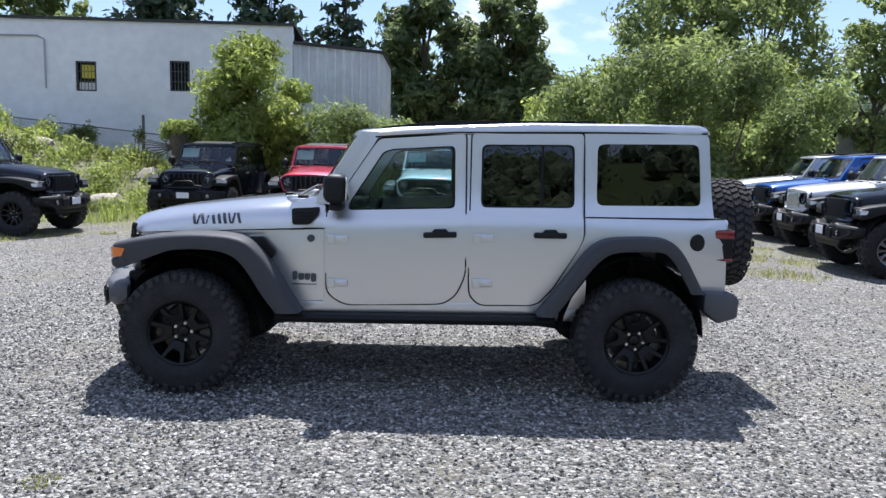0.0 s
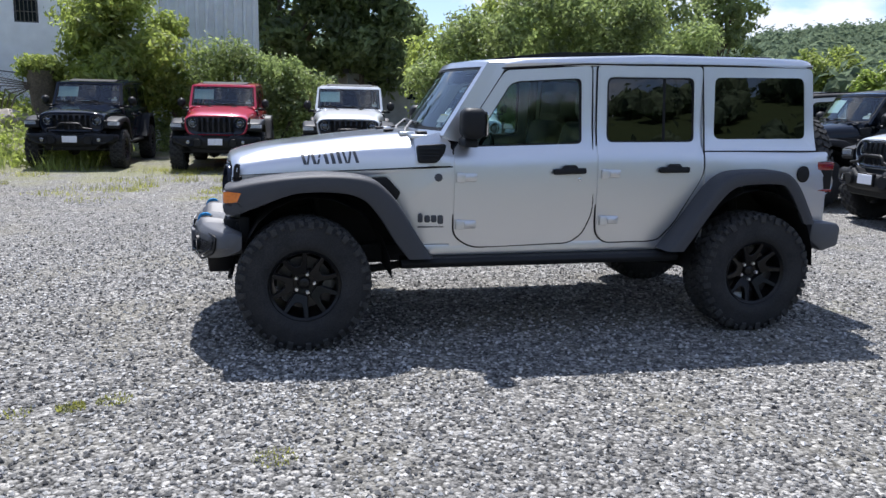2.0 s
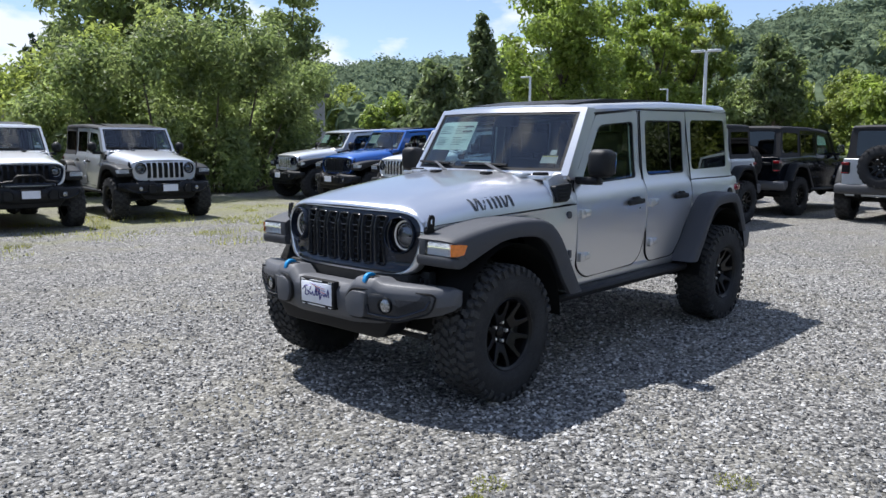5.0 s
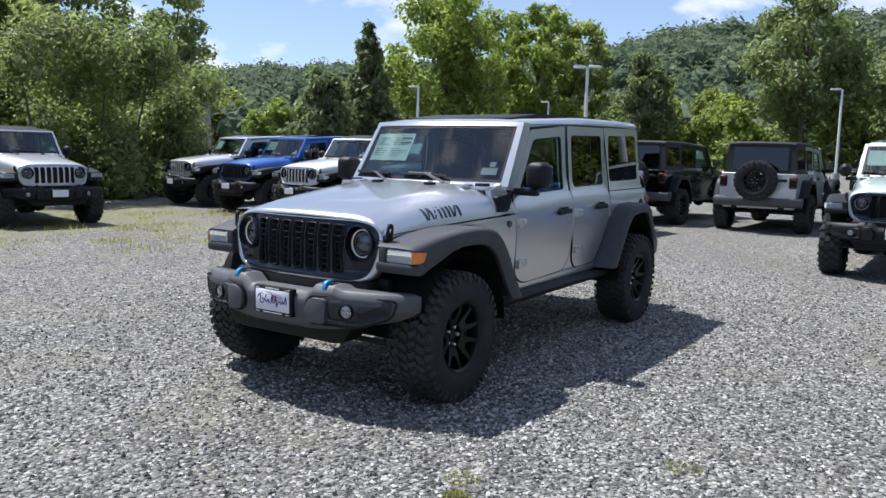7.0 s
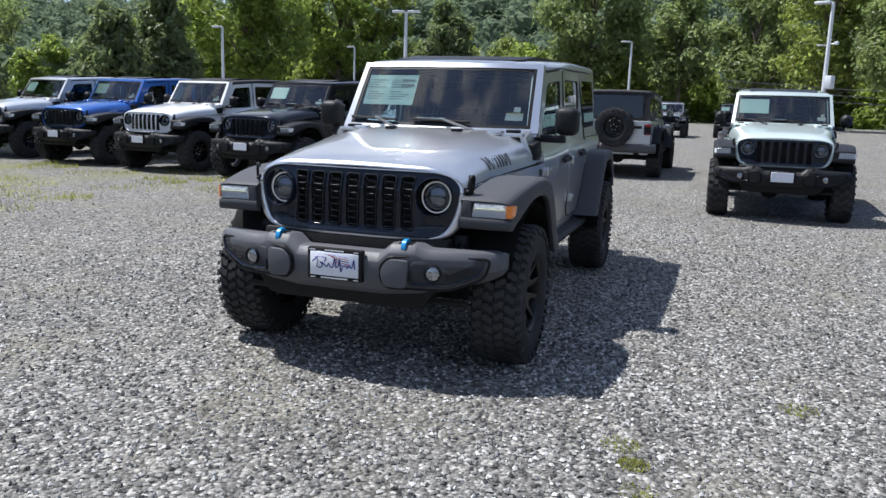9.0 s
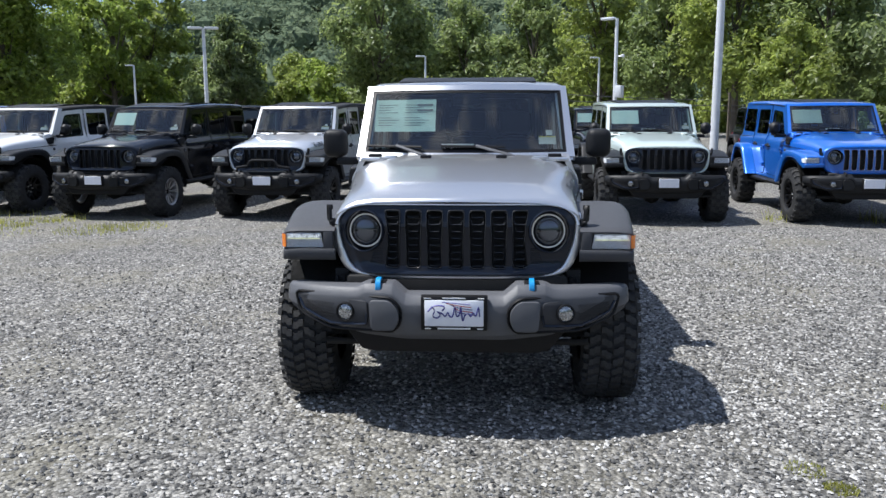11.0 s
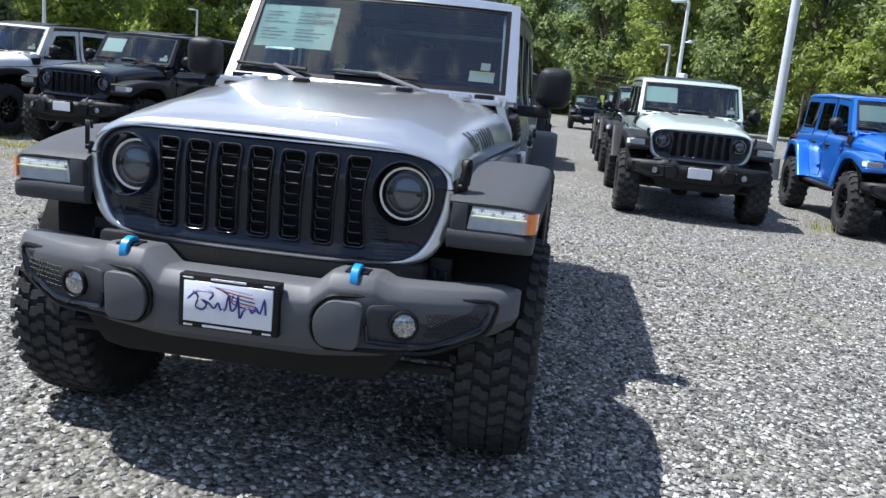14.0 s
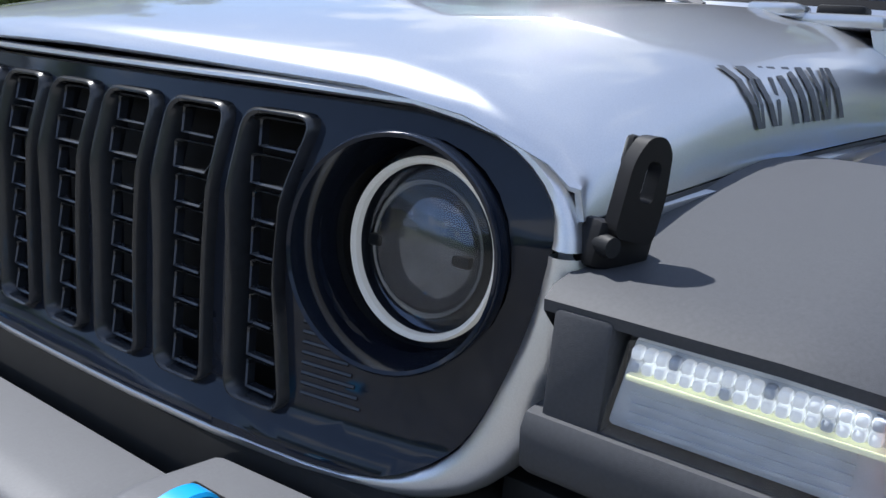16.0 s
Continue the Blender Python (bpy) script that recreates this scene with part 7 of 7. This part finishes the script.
def lamp_post(x, y, top, r=0.07, box_on=False, heads=1, turn=0.0):
    root = thing("lamp_post", "tall pale steel lamp post in the parking lot" if not box_on else "tall pale lamp post with a camera box", "lamp post", "lamp posts in the lot")
    root.matrix_basis = pose(x, y, float(land(x, y)), 0, 0, turn)
    b = bmesh.new()
    tube(b, [(0, 0, 0.5), (0, 0, top * 0.5), (0, 0, top)], r, 10, taper=[r, r * 0.9, r * 0.75])
    part("pole", b, LAMP_M, root)
    b = bmesh.new()
    add(b, lathe([(0.0, 0.0), (0.0, 0.28), (0.5, 0.26), (0.52, 0.0)], 16, "z"))
    part("concrete_base", b, GREY_M, root)
    for k in range(heads):
        b = bmesh.new()
        s = 1 if k == 0 else -1
        box(b, -0.16, 0.16, s * 0.08, s * 0.75, top - 0.05, top + 0.06, 0.03)
        part("lamp_head", b, LAMP_M, root)
    if box_on:
        b = bmesh.new()
        box(b, -0.2, 0.2, -0.36, -0.07, 2.5, 3.05, 0.03)
        part("camera_box", b, LAMP_M, root)
        b = bmesh.new()
        tube(b, [(0, 0, top * 0.72), (0, -0.3, top * 0.72)], 0.03, 6)
        box(b, -0.08, 0.08, -0.4, -0.25, top * 0.72 - 0.05, top * 0.72 + 0.08, 0.02)
        part("camera_arm", b, LAMP_M, root)
    return root


for x, y, top, r, bx, hd, tn in ((34.7, 14.5, 6.15, 0.11, False, 2, 10), (65.6, 32.3, 6.46, 0.11, False, 1, 0), (56.8, 5.0, 6.36, 0.10, False, 1, 20), (32.0, -5.9, 6.08, 0.10, True, 1, -30), (41.5, 30.7, 6.07, 0.11, False, 1, 0), (136.8, 8.2, 8.04, 0.15, False, 2, 0), (61.4, -9.0, 6.50, 0.11, False, 1, 0), (106.4, -17.2, 7.37, 0.14, False, 1, 0), (15.4, -6.0, 7.17, 0.115, False, 1, 0)):
    lamp_post(x, y, top, r, bx, hd, tn)
b = bmesh.new()
tube(b, [(48.0, -15.8, 0), (48.0, -15.8, 3.2)], 0.09, 6)
tagged(part("timber_post", b, BARK), "short weathered timber post by the trees", "post")
b = bmesh.new()
for zz_ in (2.0, 2.35, 2.7):
    tube(b, [(38 + 0.4 * k, -2 - 0.55 * k, zz_ + 0.012 * (k - 22) ** 2 * 0.05) for k in range(0, 45, 4)], 0.02, 4)
tagged(part("overhead_wire", b, FRAME_M), "dark overhead wires in front of the trees", "wire")


# ---------------- the parked vehicles ----------------
RED_P = car_paint("red_paint", (0.50, 0.012, 0.045), 0.1, 0.3)
BLUE_P = car_paint("blue_paint", (0.008, 0.13, 0.55), 0.25, 0.3)
BLUE2_P = car_paint("deep_blue_paint", (0.006, 0.085, 0.36), 0.25, 0.3)
WHITE_P = car_paint("white_paint", (0.76, 0.77, 0.77), 0.0, 0.3)
MINT_P = car_paint("pale_green_grey_paint", (0.50, 0.58, 0.56), 0.1, 0.32)
BLACK_P = car_paint("black_paint", (0.003, 0.0045, 0.008), 0.0, 0.12, 0.0, 0.35)
NAVY_P = car_paint("dark_blue_black_paint", (0.004, 0.0065, 0.014), 0.0, 0.12, 0.0, 0.35)
SILVER_P = car_paint("bright_silver_paint", (0.58, 0.60, 0.63), 0.5, 0.34)
GREY_P = car_paint("mid_grey_paint", (0.30, 0.31, 0.33), 0.5, 0.34)
SOFT_TOP = material("black_soft_top", (0.018, 0.018, 0.02), 0.8, grain=0.2, scale=60, bump=0.2)
ROW = "parked off-road vehicles"


MARKS = {k: material("marker_" + k, (0.5, 0.5, 0.5)) for k in ("paint", "top", "flare")}
ROUND[0] = 1
PROTO = {k: vehicle(MARKS["paint"], top=MARKS["top"], flare=MARKS["flare"], grille=k, bar=True, fine=False, bumper_mat=PLASTIC) for k in ("black", "chrome")}
ROUND[0] = 4
SWAPPED = {}


def parked(px, py, heading, label, paint, grille="black", top=None, flare=None, bar=False, rim="split", decal=False, sticker=True):
    """A vehicle whose front plate is at (px, py), its nose turned by heading from -x; it shares its shapes with the others."""
    c, s = math.cos(radians(heading)), math.sin(radians(heading))
    v = copy_thing(PROTO[grille], pose(px + 2.24 * c, py + 2.24 * s, 0, 0, 0, heading))
    use = {MARKS["paint"]: paint, MARKS["top"]: top or paint, MARKS["flare"]: flare or PLASTIC}
    drop = [n for n, keep in (("bull_bar", bar), ("decal_stripe", decal), ("price_sheet", sticker), ("dash_paper", sticker)) if not keep]
    for o in list(v.children_recursive):
        base = o.name.split(".")[0]
        if base in drop or (rim == "multi" and base == "spoke"):
            for k in [*o.children_recursive, o]:
                bpy.data.objects.remove(k)
    for o in v.children_recursive:
        if o.data == RIMS["split"]:
            o.data = RIMS[rim]
        old = o.data.materials[0]
        if old in use:
            key = (o.data.name, use[old].name)
            if key not in SWAPPED:
                SWAPPED[key] = o.data.copy()
                SWAPPED[key].materials[0] = use[old]
            o.data = SWAPPED[key]
    if rim == "multi":
        for o in [c for c in v.children if c.data in (RIMS["multi"],)]:
            spokes(o, "multi")
    v.name = "off_road_suv"
    return tagged(v, label, "car", ROW)


parked(-6.69, 8.92, 175.2, "black off-road vehicle parked beside a weedy bank", NAVY_P)
parked(-5.54, 11.33, 87.7, "dark blue-black off-road vehicle with a black bull bar", NAVY_P, bar=True)
parked(-2.73, 10.79, 86.6, "red off-road vehicle parked before an ivy hedge", RED_P)
parked(-0.18, 9.89, 83.6, "white off-road vehicle with a black bull bar", WHITE_P, bar=True)
parked(2.42, 10.18, 82.8, "silver off-road vehicle with a bright slotted grille", SILVER_P, grille="chrome", top=SOFT_TOP, sticker=False)
parked(7.12, 13.45, -9.2, "silver off-road vehicle with bright slotted grille under a bush", SILVER_P, grille="chrome")
parked(6.71, 10.89, -5.3, "deep blue off-road vehicle with a black grille", BLUE2_P)
parked(6.37, 8.52, -6.1, "white off-road vehicle with a bright slotted grille", WHITE_P, grille="chrome", top=SOFT_TOP, sticker=False)
parked(5.89, 5.95, -6.2, "black off-road vehicle with bright multi-spoke wheels", BLACK_P, rim="multi")
parked(5.85, 3.30, -4.8, "silver off-road vehicle with a black bull bar and black roof", SILVER_P, bar=True, top=SOFT_TOP, sticker=False, decal=True)
parked(5.50, -2.70, -1.0, "pale green-grey off-road vehicle with black grille", MINT_P)
parked(5.40, -5.49, -2.4, "bright blue off-road vehicle with a bright slotted grille", BLUE_P, grille="chrome", flare=BLUE_P)
parked(5.70, -8.40, -2.0, "black off-road vehicle at the end of the row", BLACK_P)
parked(15.69, 0.13, 178.5, "silver off-road vehicle with black roof seen from behind", SILVER_P, top=SOFT_TOP)
parked(15.81, 2.51, 174.6, "black off-road vehicle seen from behind", BLACK_P, top=SOFT_TOP)
parked(15.90, 5.10, 174.0, "black off-road vehicle seen from behind", BLACK_P)
parked(11.60, -2.80, -1.0, "black off-road vehicle behind a pale green one", BLACK_P)
parked(17.30, -2.90, -1.0, "dark grey off-road vehicle further back in the row", NAVY_P)
parked(12.90, -7.60, -2.0, "black off-road vehicle behind a bright blue one", BLACK_P)
parked(36.74, 0.75, 0.0, "grey vehicle far back in the lot", GREY_P)
parked(38.97, -2.47, 0.0, "black vehicle far back in the lot", BLACK_P)
parked(39.34, -5.46, 0.0, "black vehicle far back in the lot", BLACK_P)

for p_ in PROTO.values():
    for o in [*p_.children_recursive, p_]:
        bpy.data.objects.remove(o)
